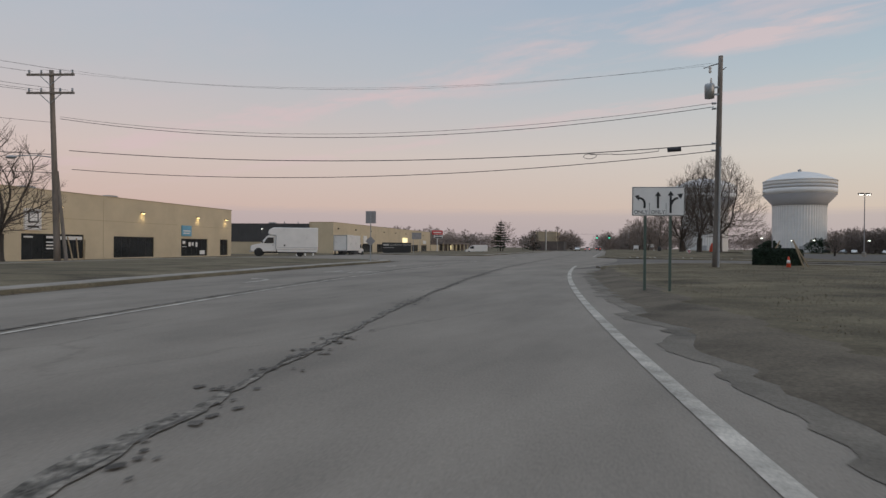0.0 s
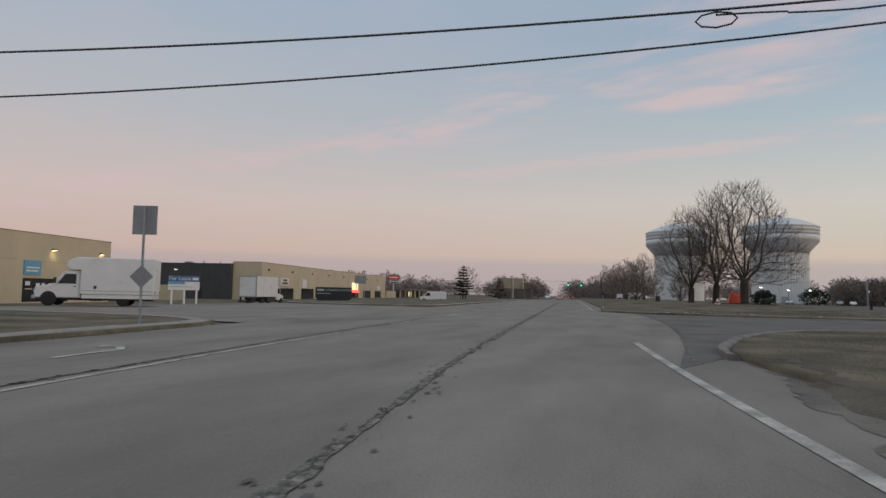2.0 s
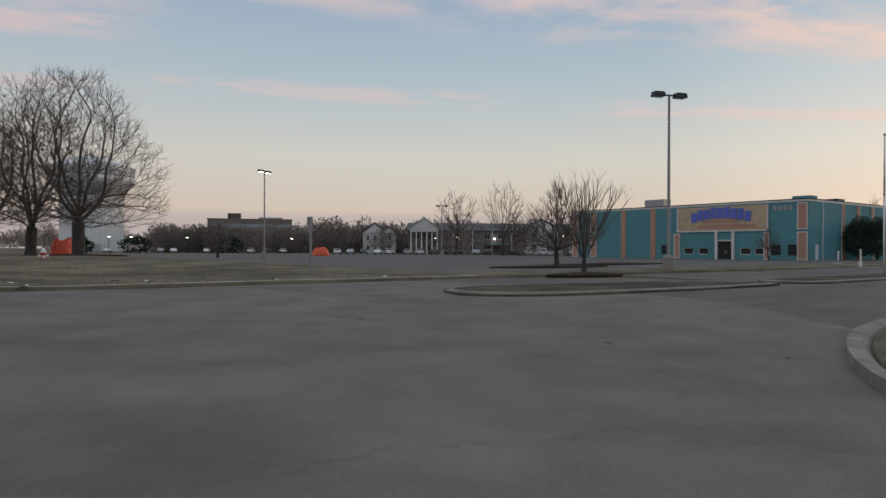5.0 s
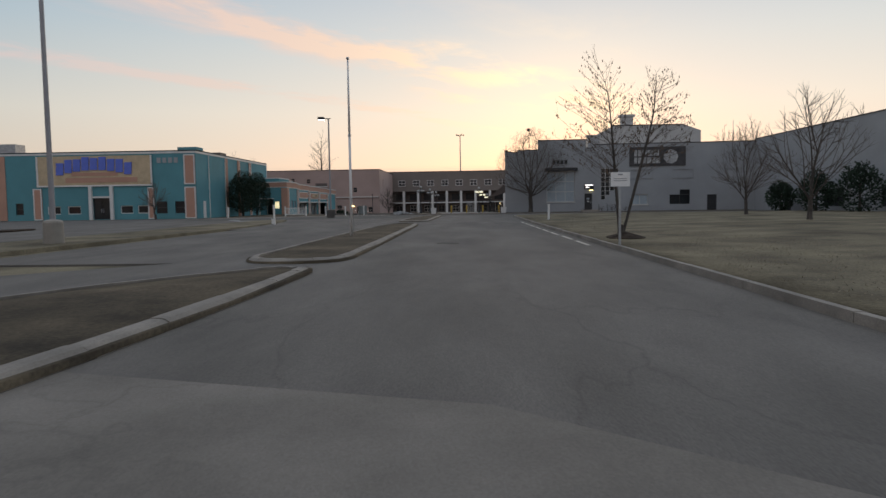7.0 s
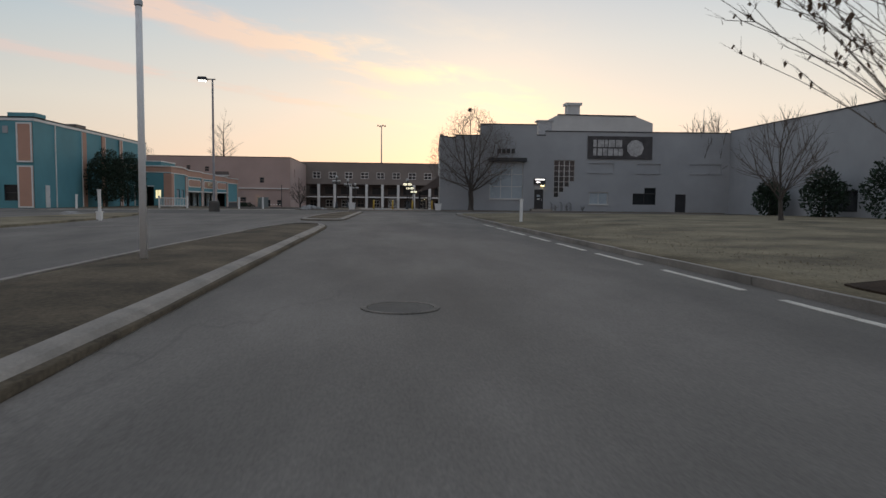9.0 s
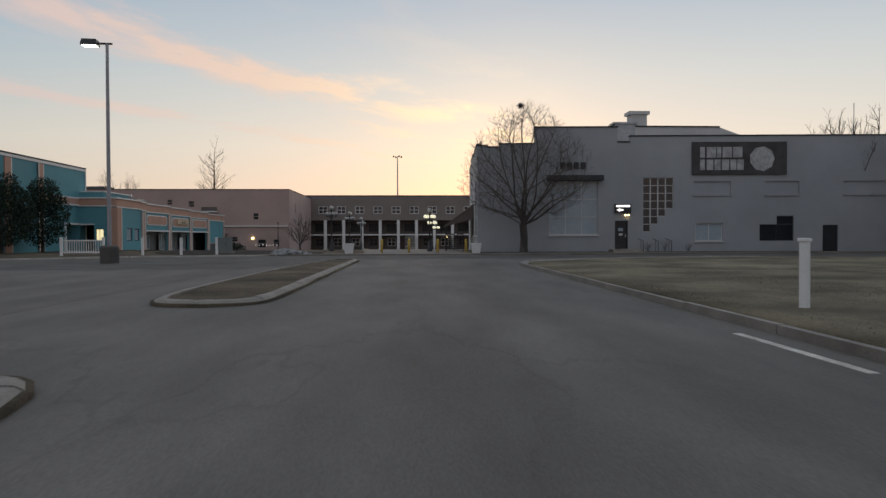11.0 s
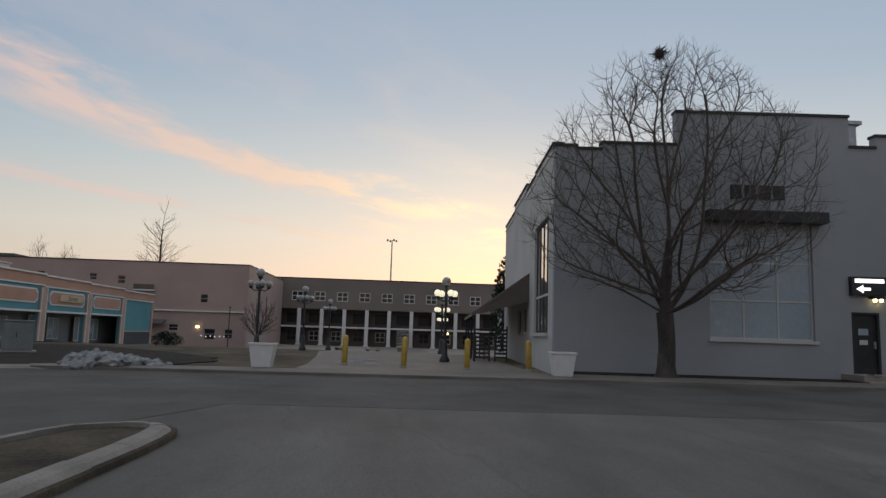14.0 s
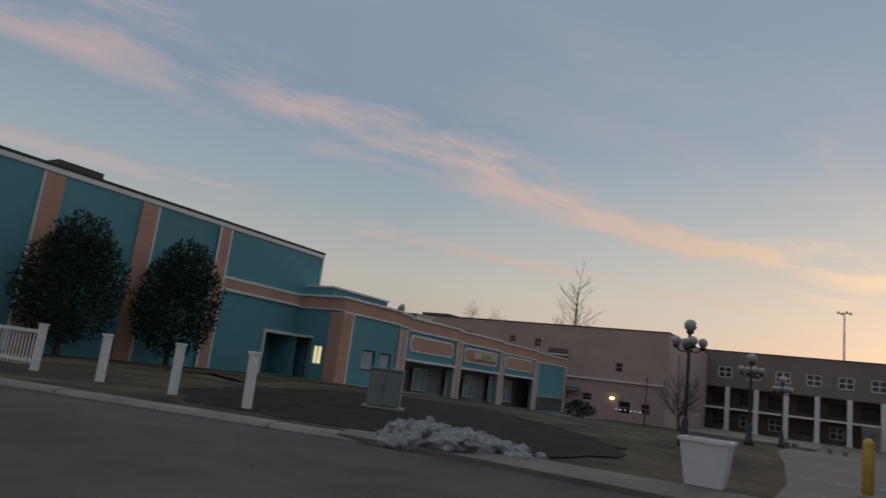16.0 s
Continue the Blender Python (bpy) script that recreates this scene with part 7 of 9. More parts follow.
# ---- trees ----
def arbor(rng, foot, crotch, targets, balance, seg=0.55, wobble=0.02, leader=0.0, straight=13, frame_=(), climb=0.3):
    """Joins points of a crown into one branching tree. Each point, from the inside outwards, is tied to the node that keeps both
    the new limb and the way back to the foot short. Returns nodes and parents."""
    room = 8 * len(targets) + 40 + sum(len(line) for line in frame_)
    P, way = np.zeros((room, 3)), np.zeros(room)
    parent, lead = [-1], [np.array((0.0, 0.0, 1.0))]
    P[0] = foot
    n = 1
    steps = max(2, int((crotch - foot).length / seg))
    for k in range(1, steps + 1):
        P[n] = np.array(foot.lerp(crotch, k / steps)) + (np.array((rng.gauss(0, 1), rng.gauss(0, 1), 0)) * wobble * 0.5 if k < steps else 0)
        parent.append(n - 1)
        lead.append(np.array((0.0, 0.0, 1.0)))
        way[n] = 0.0
        n += 1
    c = np.array(crotch)
    first = n - 1
    if leader:
        # a stem that goes on through the crown, with limbs along it
        first = max(1, int(steps * leader))
        for k in range(first, n):
            way[k] = (k - first) * seg * 0.4
    # main limbs that are given beforehand, each tied to the nearest node
    for line in frame_:
        last = int(np.argmin(np.linalg.norm(P[:n] - np.array(line[0]), axis=1)))
        for q in line[1:]:
            P[n] = q
            d = P[n] - P[last]
            length = float(np.linalg.norm(d)) + 1e-6
            way[n] = way[last] + 0.7 * length
            parent.append(last)
            lead.append(d / length)
            last = n
            n += 1
    for t in sorted((np.array(q) for q in targets), key=lambda q: np.linalg.norm(q - c) * rng.uniform(0.9, 1.1)):
        gap = np.linalg.norm(P[first:n] - t, axis=1)
        k = first + int(np.argmin(gap + balance * way[first:n] + 0.75 * np.maximum(0.0, P[first:n, 2] - t[2] + (0.62 if leader else climb) * gap)))
        dist = float(np.linalg.norm(t - P[k]))
        if dist < 0.04:
            continue
        bend = P[k] + (lead[k] * 0.42 + (t - P[k]) / dist * 0.58 + np.array((0, 0, -0.05))) * dist * 0.5
        pieces = max(1, min(7, round(dist / seg)))
        last = k
        for j in range(1, pieces + 1):
            f = j / pieces
            q = (1 - f) ** 2 * P[k] + 2 * f * (1 - f) * bend + f * f * t
            if j < pieces:
                q = q + np.array((rng.gauss(0, 1), rng.gauss(0, 1), rng.gauss(0, 1))) * wobble
            P[n] = q
            d = q - P[last]
            length = float(np.linalg.norm(d)) + 1e-6
            way[n] = way[last] + length
            parent.append(last)
            lead.append(d / length)
            last = n
            n += 1
    # limbs grow straight: each node is drawn between its parent and its heaviest child
    load = np.ones(n)
    for k in range(n - 1, 0, -1):
        load[parent[k]] += load[k]
    heir = [-1] * n
    for k in range(1, n):
        h = heir[parent[k]]
        if h < 0 or load[k] > load[h]:
            heir[parent[k]] = k
    inner = np.array([k for k in range(1, n) if heir[k] >= 0])
    up, down = np.array([parent[k] for k in inner]), np.array([heir[k] for k in inner])
    for r in range(straight):
        P[inner] += 0.5 * ((P[up] + P[down]) * 0.5 - P[inner])
    for k in range(1, n):
        d = P[k] - P[parent[k]]
        lead[k] = d / (np.linalg.norm(d) + 1e-6)
    return P[:n], parent, lead


def crown_points(rng, count, low, high, wide, profile, seed, shell=0.5):
    """Points inside an uneven crown; profile: widths from its foot to its top, as shares of its half width."""
    out = []
    while len(out) < count:
        f = rng.random()
        i = min(len(profile) - 2, int(f * (len(profile) - 1)))
        w = profile[i] + (profile[i + 1] - profile[i]) * (f * (len(profile) - 1) - i)
        if rng.random() > w:
            continue
        a, r = rng.random() * 6.2832, rng.random() ** shell
        p = Vector((math.cos(a) * r * w * wide, math.sin(a) * r * w * wide, low + f * (high - low)))
        p *= 1 + 0.16 * noise.noise(p * (2.4 / wide) + Vector((seed, 0, 0)))
        out.append(p)
    return out


def tree_segments(rng, P, parent, lead, trunk_r, tip, twigs, twig_len, root, taper=0.62):
    """Limbs with radii that add up from the tips down, and short twigs on the outer ends: (p, q, r0, r1, level)."""
    n = len(P)
    load = np.zeros(n)
    kids = [0] * n
    for k in range(n - 1, 0, -1):
        load[k] += 1.0 if kids[k] == 0 else 0.0
        load[parent[k]] += load[k]
        kids[parent[k]] += 1
    total = max(load[0], 1.0)
    rad = tip + (trunk_r - tip) * (load / total) ** taper
    V = [Vector(p) for p in P]
    segs = []
    for k in range(1, n):
        j = parent[k]
        a, b = (rad[j] if kids[j] == 1 else min(rad[j], rad[k] * 1.25)), rad[k]
        level = 0 if load[k] > 0.3 * total else 1 if b > trunk_r * 0.2 else 2 if b > trunk_r * 0.08 else 3
        segs.append((V[j], V[k], a, b, level))
        if kids[k] == 0 or (load[k] < 5 and rng.random() < 0.5):
            for i in range(twigs if kids[k] == 0 else 1):
                d = Vector(lead[k]) + Vector((rng.gauss(0, 0.5), rng.gauss(0, 0.5), rng.gauss(0, 0.35) + 0.35))
                segs.append((V[k], V[k] + d.normalized() * twig_len * rng.uniform(0.5, 1.3), tip, tip * 0.7, 4))
    return segs


def limbs_mesh(segs):
    g = Geo()
    for p, q, a, b, lv in segs:
        g.tube(p, q + (q - p) * 0.05, a, b, (12, 8, 5, 4, 3)[lv], False)
    return g


DOME = (0.55, 0.92, 1.0, 0.95, 0.8, 0.55, 0.12)
SPIRE = (0.3, 0.7, 0.95, 1.0, 0.85, 0.6, 0.25)
VASE = (0.12, 0.42, 0.7, 0.92, 1.0, 0.85, 0.45)


def bare_tree(x, y, z, seed, height, trunk_r, fork, low, wide, label, count=400, balance=0.45, tip=0.008, twigs=3, twig_len=0.5, profile=DOME, name="bare_tree", group="", seg=0.6, shell=0.5, twig_mat=None, lobes=((0.0, 0.0, 1.0),), turn=None, leader=0.0):
    """A leafless tree: a flared trunk that divides at its fork into limbs, branches and twigs."""
    rng = random.Random(seed)
    t = thing(name, pose(x, y, z, 0, 0, rng.uniform(0, 360) if turn is None else turn), label, "tree", group)
    crotch = Vector((rng.gauss(0, 0.05), rng.gauss(0, 0.05), fork))
    pts = []
    for k, (lx, ly, share) in enumerate(lobes):
        # a lobe leans away from the trunk as it rises
        pts += [Vector((q.x + lx * q.z / height, q.y + ly * q.z / height, q.z)) for q in crown_points(rng, int(count * share), low, height * (0.86 + 0.14 * share) - twig_len * 0.6, wide, profile, seed + k, shell)]
    P, parent, lead = arbor(rng, Vector((0, 0, -0.25)), crotch, pts, balance, seg, leader=leader)
    segs = tree_segments(rng, P, parent, lead, trunk_r, tip, twigs, twig_len, fork)
    trunk = limbs_mesh([s for s in segs if s[4] < 2])
    trunk.tube((0, 0, -0.25), (0, 0, 0.12), trunk_r * 1.7, trunk_r * 1.3, 12, False)
    trunk.tube((0, 0, 0.12), (0, 0, 0.5), trunk_r * 1.3, trunk_r * 1.0, 12, False)
    part("trunk", trunk, BARK, t, smooth=True)
    part("crown", limbs_mesh([s for s in segs if s[4] >= 2]), twig_mat or TWIG, t)
    return t, segs


def grown_tree(x, y, z, seed, height, trunk_r, fork, low, wide, label, profile, leads=4, sides=8, droop=0.0, tip=0.006, count=1800, group="", turn=0.0, keep=None, top_at=None, twig_len=0.5, limbs=(), balance=0.42, taper=0.62, seg=0.5):
    """A leafless shade tree: a trunk that forks into steep leads, side limbs that reach out flat, and branches and twigs that
    fill the crown's outline from them. limbs: main limbs of a known shape, (stem or -1 for the fork, share along it, way, end)."""
    rng = random.Random(seed)
    t = thing("bare_tree", pose(x, y, z, 0, 0, turn), label, "tree", group)

    def girth(h):
        k = min(0.999, max(0.0, (h - low) / (height - low))) * (len(profile) - 1)
        i = int(k)
        return wide * (profile[i] + (profile[i + 1] - profile[i]) * (k - i))

    def bent(p, way, q):
        """Points of one bent limb from p to q that leaves along a given way."""
        span = (q - p).length
        n = max(3, round(span / 0.55))
        mid = p + way * span * 0.5
        pts, sway = [p], Vector((0, 0, 0))
        for k in range(1, n + 1):
            f = k / n
            sway = sway * 0.7 + Vector((rng.gauss(0, 1), rng.gauss(0, 1), rng.gauss(0, 0.8))) * span * 0.02
            pts.append((1 - f) ** 2 * p + 2 * f * (1 - f) * mid + f * f * q + sway)
        return pts

    crotch = Vector((rng.gauss(0, 0.06), rng.gauss(0, 0.06), fork))
    lines = []
    spin = rng.random() * 6.28
    for stem, share, way, end in limbs:
        p = crotch if stem < 0 else lines[stem][int(share * (len(lines[stem]) - 1))]
        lines.append(bent(p, Vector(way).normalized(), Vector(end)))
    for k in range(0 if limbs else leads):
        spin += 6.283 / leads + rng.gauss(0, 0.2)
        h = height * (0.95 if k == 0 else rng.uniform(0.66, 0.86))
        out = Vector((math.cos(spin), math.sin(spin), 0)) * (0.12 * wide if k == 0 else girth(h) * rng.uniform(0.6, 0.85))
        q = Vector(top_at) if k == 0 and top_at else Vector((out.x, out.y, h))
        rise = Vector((out.x * 0.1, out.y * 0.1, 1.0)) if k == 0 else Vector((out.x, out.y, 1.5 * out.length)).normalized()
        lines.append(bent(crotch, rise.normalized(), q))
    for k in range(sides):
        spin += 2.4
        stem = lines[0 if k % 3 == 0 else rng.randrange(min(leads, len(lines)))]
        p = stem[min(len(stem) - 2, int((0.02 + 0.3 * k / sides) * len(stem)))]
        h = low + (height - low) * (0.07 + 0.36 * k / sides)
        out = Vector((math.cos(spin), math.sin(spin), 0)) * girth(h) * rng.uniform(0.75, 0.92)
        rise = Vector((out.x, out.y, out.length * (0.45 + droop))).normalized()
        lines.append(bent(p, rise, Vector((out.x, out.y, h))))
    if keep:
        lines = [[q for q in line if keep(q)] for line in lines]
        lines = [line for line in lines if len(line) > 2]
    pts = [q for q in crown_points(rng, count, low, height - twig_len * 0.5, wide, [w + 0.001 for w in profile], seed, 0.42) if keep is None or keep(q)]
    if limbs:
        pts = [q for q in pts if q.z < height and math.hypot(q.x, q.y) < 1.06 * girth(q.z)]
    P, parent, lead = arbor(rng, Vector((0, 0, -0.25)), crotch, pts, balance, seg, 0.03, straight=4, frame_=lines, climb=0.12)
    segs = tree_segments(rng, P, parent, lead, trunk_r, tip, 4, twig_len, fork, taper)
    trunk = limbs_mesh([g_ for g_ in segs if g_[4] < 2])
    trunk.path([(0, 0, -0.25), (0, 0, 0.0), (0, 0, 0.14), (0, 0, 0.34), (0, 0, 0.75)], [trunk_r * w for w in (1.75, 1.45, 1.22, 1.08, 1.0)], 14)
    part("trunk", trunk, BARK, t, smooth=True)
    part("crown", limbs_mesh([g_ for g_ in segs if g_[4] >= 2]), TWIG, t)
    return t, segs


BROAD = (0.80, 1.0, 0.98, 0.90, 0.76, 0.60, 0.42, 0.16)
ROUND = (0.62, 0.92, 1.0, 0.98, 0.88, 0.74, 0.54, 0.24)
# three old trees on the lawn before the tanks
grown_tree(2.5, 121.0, 0.55, 11, 16.2, 0.50, 3.0, 2.6, 7.2, "large bare spreading shade tree on the lawn", BROAD, 6, 12, 0.3, 0.008, 2400, "lawn trees", 40, twig_len=0.8)
grown_tree(-0.6, 125.5, 0.55, 12, 15.8, 0.44, 2.6, 3.0, 5.4, "large bare upright shade tree on the lawn", ROUND, 6, 9, 0.2, 0.008, 1700, "lawn trees", 100, twig_len=0.8)
grown_tree(-3.6, 129.5, 0.5, 13, 14.0, 0.40, 2.2, 2.8, 5.0, "bare shade tree on the lawn", ROUND, 6, 9, 0.2, 0.008, 1600, "lawn trees", 200, twig_len=0.8)
# tree against the grey wall, with a nest in its top
grown_tree(94.0, 57.5, 0.08, 33, 11.0, 0.27, 1.9, 2.7, 5.0, "bare tree with dense ascending limbs by the grey wall", (0.5, 0.88, 1.0, 0.98, 0.9, 0.74, 0.52, 0.2), 5, 10, 0.35, 0.0032, 4800, twig_len=0.3, balance=0.2, taper=0.56, seg=0.4,
           keep=lambda p: p.x < 1.6 or p.z > 9.9,
           limbs=((-1, 0, (0, 0.1, 1), (-0.45, 0.3, 10.7)), (-1, 0, (0, -0.15, 1), (-0.3, -1.0, 10.1)), (-1, 0, (0, 0.55, 1), (-0.5, 2.0, 9.2)), (-1, 0, (-0.5, -0.3, 1), (-2.2, -0.4, 8.8)), (-1, 0, (0.3, 0.2, 1), (1.0, 0.9, 9.6)),
                  (-1, 0, (-0.1, -1, 0.75), (-0.6, -4.4, 4.9)), (1, 0.12, (0, -0.8, 0.9), (-0.4, -3.6, 7.4)), (1, 0.3, (-0.2, -0.5, 1), (-0.8, -2.4, 9.0)), (2, 0.1, (-0.1, 1, 0.35), (-0.5, 3.9, 3.7)), (2, 0.22, (0, 1, 0.8), (-0.3, 4.6, 5.9)),
                  (2, 0.35, (-0.2, 0.7, 1), (-0.5, 3.6, 8.0)), (3, 0.2, (-1, 0.4, 0.6), (-4.2, 1.2, 5.0)), (3, 0.3, (-1, -0.5, 0.8), (-3.7, -1.8, 6.9)), (0, 0.25, (-0.6, 0.5, 1), (-2.4, 2.0, 8.6))))
g = Geo()
rng = random.Random(5)
for k in range(160):
    v = Vector((rng.gauss(0, 1), rng.gauss(0, 1), rng.gauss(0, 0.9))).normalized()
    a = v * rng.uniform(0.08, 0.21)
    b = a + Vector((rng.gauss(0, 0.13), rng.gauss(0, 0.13), rng.gauss(0, 0.1)))
    g.tube(a, b, 0.012, 0.008, 3)
g.ball((0, 0, -0.02), 0.16, 0.16, 0.16, 8, 6)
tagged(part("nest", g, BARK, m=pose(93.57, 57.8, 10.86)), "dark ball of twigs, a nest high in the bare tree", "nest")
# drive tree with clinging leaves, and its neighbour
dt = thing("young_tree", pose(28.4, 60.3, 0.3) @ Matrix.Diagonal((1.05, 1.05, 1.05, 1)), "young forked bare tree with clinging brown leaves", "tree", "drive trees")
sg = []
stems = Geo().tube((0, 0, -0.2), (0, 0, 0.25), 0.13, 0.085, 10, False)
for seed, top, mid, half, low, high, count in ((44, (0.1, 0.45, 5.5), (0.1, 0.75), 1.6, 2.2, 5.75, 230), (45, (0.0, -1.4, 5.1), (0.0, -1.25), 1.15, 2.3, 5.3, 170)):
    rng = random.Random(seed)
    pts = [q + Vector((mid[0], mid[1], 0)) for q in crown_points(rng, count, low, high, half, (0.5, 0.9, 1.0, 0.95, 0.8, 0.6, 0.25), seed, 0.6)]
    sg += tree_segments(rng, *arbor(rng, Vector((0, math.copysign(0.05, mid[1]), -0.1)), Vector(top), pts, 0.85, 0.36, leader=0.22), 0.05, 0.0024, 3, 0.26, 0.3)
for s in sg:
    if s[4] < 2:
        stems.tube(s[0], s[1] + (s[1] - s[0]) * 0.05, s[2], s[3], 8, False)
part("trunk", stems, BARK, dt, smooth=True)
part("crown", limbs_mesh([s for s in sg if s[4] >= 2]), TWIG, dt)


def clinging(t, segs, n, seed, size=0.09):
    rng = random.Random(seed)
    tips = [s for s in segs if s[4] >= 3]
    g = Geo()
    for k in range(n):
        s = rng.choice(tips)
        c = s[0].lerp(s[1], rng.random())
        u = Vector((rng.gauss(0, 1), rng.gauss(0, 1), rng.gauss(0, 1))).normalized() * size * rng.uniform(0.6, 1.2)
        v = u.orthogonal().normalized() * size * 0.45
        w = Vector((0, 0, -size * 0.8))
        g.add([c, c + v + w * 0.6, c + u * 0.4 + w * 1.6, c - v + w * 0.6], [(0, 1, 2, 3)])
    part("leaves", g, DEAD_LEAF, t, "few withered brown leaves")


clinging(dt, sg, 1000, 1, 0.058)
bare_tree(41.5, 47.3, 0.15, 42, 7.2, 0.12, 1.5, 2.0, 2.6, "young bare tree in a mulch bed", 300, 0.6, 0.007, 3, 0.5, DOME, "young_tree", "drive trees")
bare_tree(58, 44, 0.1, 46, 6.6, 0.12, 1.5, 2.0, 2.5, "young bare tree beside the lot", 300, 0.6, 0.007, 3, 0.5, DOME, "young_tree", "drive trees")
# trees of the lot: one vase of long shoots, one round and dense
bare_tree(22.8, 82.5, 0.15, 60, 5.7, 0.12, 0.5, 1.0, 2.4, "small bare tree with long upright shoots in a mulch bed", 130, 0.95, 0.007, 3, 0.6, VASE, "sapling", "lot saplings", 0.5, 0.7)
bare_tree(29.6, 91.1, 0.15, 61, 6.3, 0.17, 1.1, 1.3, 3.7, "round dense bare tree in a mulch bed", 900, 0.5, 0.008, 3, 0.5, (0.8, 1.0, 1.0, 0.75, 0.4, 0.2, 0.1), "sapling", "lot saplings")
bare_tree(84.6, 103.6, 0.15, 62, 4.4, 0.09, 1.0, 1.5, 1.8, "small bare sapling in a mulch bed", 150, 0.7, 0.008, 3, 0.4, DOME, "sapling", "lot saplings")
# trees behind and between the buildings
for k, (x, y, z, h, w, prof) in enumerate(((182, 104.6, -1.6, 22.0, 3.6, SPIRE), (208, 136.6, -1.6, 18.6, 3.4, DOME), (208, 131.0, -1.6, 18.0, 3.4, DOME), (163, 84.5, -1.5, 6.5, 2.6, DOME),
                                           (97, 30, 0, 11.5, 4, DOME), (88, 18, 0, 12.0, 4, DOME), (84, 6, 0, 14, 5, DOME), (116, 20, 0, 14, 5, DOME), (86.1, 175.6, 0, 14.0, 5.2, VASE), (94.1, 169, 0, 15.5, 6.0, VASE), (104, 176, 0, 11, 4, DOME))):
    bare_tree(x, y, z, 80 + k, h, 0.10 + 0.008 * h, h * (0.85 if prof is SPIRE else 0.16), h * 0.3, w, "bare winter tree behind the buildings", 130 if prof is SPIRE else 260, 0.75, 0.014, 3, 0.06 * h, prof, group="background trees", seg=0.9, leader=0.3 if prof is SPIRE else 0.0)
# bare trees along the road ahead, their twigs paled for haze
for k, (x, y, h) in enumerate(((-16, 205, 11), (-12, 214, 12.5), (-19, 226, 10.5), (-22, 246, 11), (-14, 238, 13), (-26, 262, 11), (-13, 178, 7.5), (-4, 172, 6.0), (24, 150, 4.6), (-95, 330, 16), (-72, 300, 9))):
    bare_tree(x, y, 0.3 if x > -40 else -0.9, 100 + k, h, 0.08 + 0.012 * h, h * 0.1, h * 0.12, h * 0.42, "bare roadside tree with dense fine branches", 520, 0.4, 0.022, 4, 0.075 * h, group="roadside trees", seg=0.9, twig_mat=WOODS_HAZED)
grown_tree(-50.5, 36.0, -0.25, 140, 10.2, 0.3, 2.2, 2.4, 4.3, "bare spreading tree before the tan warehouse", ROUND, 5, 8, 0.1, 0.009, 700, "roadside trees", twig_len=0.6)


def leaf_mass(rng, g, c, rx, ry, rz, n, size):
    """Many small leaf blades filling an uneven egg-shaped crown, thickest near its skin."""
    for k in range(n):
        v = Vector((rng.gauss(0, 1), rng.gauss(0, 1), rng.gauss(0, 1))).normalized()
        lump = 1 + 0.16 * noise.noise(v * 2.3 + Vector(c)) + 0.10 * noise.noise(v * 5.1 + Vector(c))
        r = lump * (rng.random() ** 0.30)
        p = Vector((c[0] + v.x * rx * r, c[1] + v.y * ry * r, c[2] + v.z * rz * r))
        u = (v + Vector((rng.gauss(0, 0.6), rng.gauss(0, 0.6), rng.gauss(0, 0.6) + 0.35))).normalized() * size * rng.uniform(0.6, 1.4)
        w = u.orthogonal().normalized() * size * 0.33
        w.rotate(Matrix.Rotation(rng.random() * 6.28, 3, u.normalized()))
        g.add([p - u * 0.4, p + w, p + u * 0.7, p - w], [(0, 1, 2, 3)])


def evergreen(x, y, z, seed, h, w, label, n=4200, size=0.2, stem=0.6, group="", name="evergreen_tree"):
    rng = random.Random(seed)
    t = thing(name, pose(x, y, z), label, "tree", group)
    part("trunk", Geo().tube((0, 0, -0.1), (0.05, 0, h * 0.6), 0.16, 0.06, 8), BARK, t)
    g = Geo()
    leaf_mass(rng, g, (0, 0, stem + (h - stem) * 0.42), w / 2, w / 2, (h - stem) * 0.47, int(n * 0.75), size)
    leaf_mass(rng, g, (0.1, 0, stem + (h - stem) * 0.72), w * 0.33, w * 0.33, (h - stem) * 0.31, int(n * 0.25), size)
    part("crown", g, NEEDLES, t)
    return t


evergreen(104.0, 97.3, 0.1, 1, 6.3, 4.3, "dense dark evergreen tree before the teal wall", 9500, 0.16, group="evergreens by the hall")
evergreen(98.6, 97.6, 0.1, 2, 6.2, 4.6, "dense dark evergreen tree before the teal wall", 9500, 0.16, group="evergreens by the hall")
evergreen(136, 56.0, -0.8, 3, 9.5, 3.0, "dark evergreen behind the club's side wall", 2500, 0.3)
for k, (x, y, h, w) in enumerate(((82, 30.5, 3.4, 3.2), (74, 30.6, 4.2, 3.6), (66, 30.8, 4.6, 4.2), (57, 31, 4.4, 4.4), (49, 31.2, 5.0, 4.6), (43, 31.5, 4.4, 4.6))):
    evergreen(x, y, 0.0, 20 + k, h, w, "dark evergreen shrub against the grey wing", 2000, 0.26, 0.2, "wing shrubs", "evergreen_shrub")
evergreen(160, 95.2, -1.5, 50, 1.9, 4.0, "low dark evergreen hedge before the pink block", 1200, 0.22, 0.1, "", "evergreen_shrub")
for k, (x, y, h, w) in enumerate(((36, 255, 5, 9), (20, 240, 4, 7), (60, 250, 5, 9))):
    evergreen(x, y, 0.0, 30 + k, h, w, "dark evergreen shrub at the foot of the tanks", 1500, 0.5, 0.1, "tank shrubs", "evergreen_shrub")
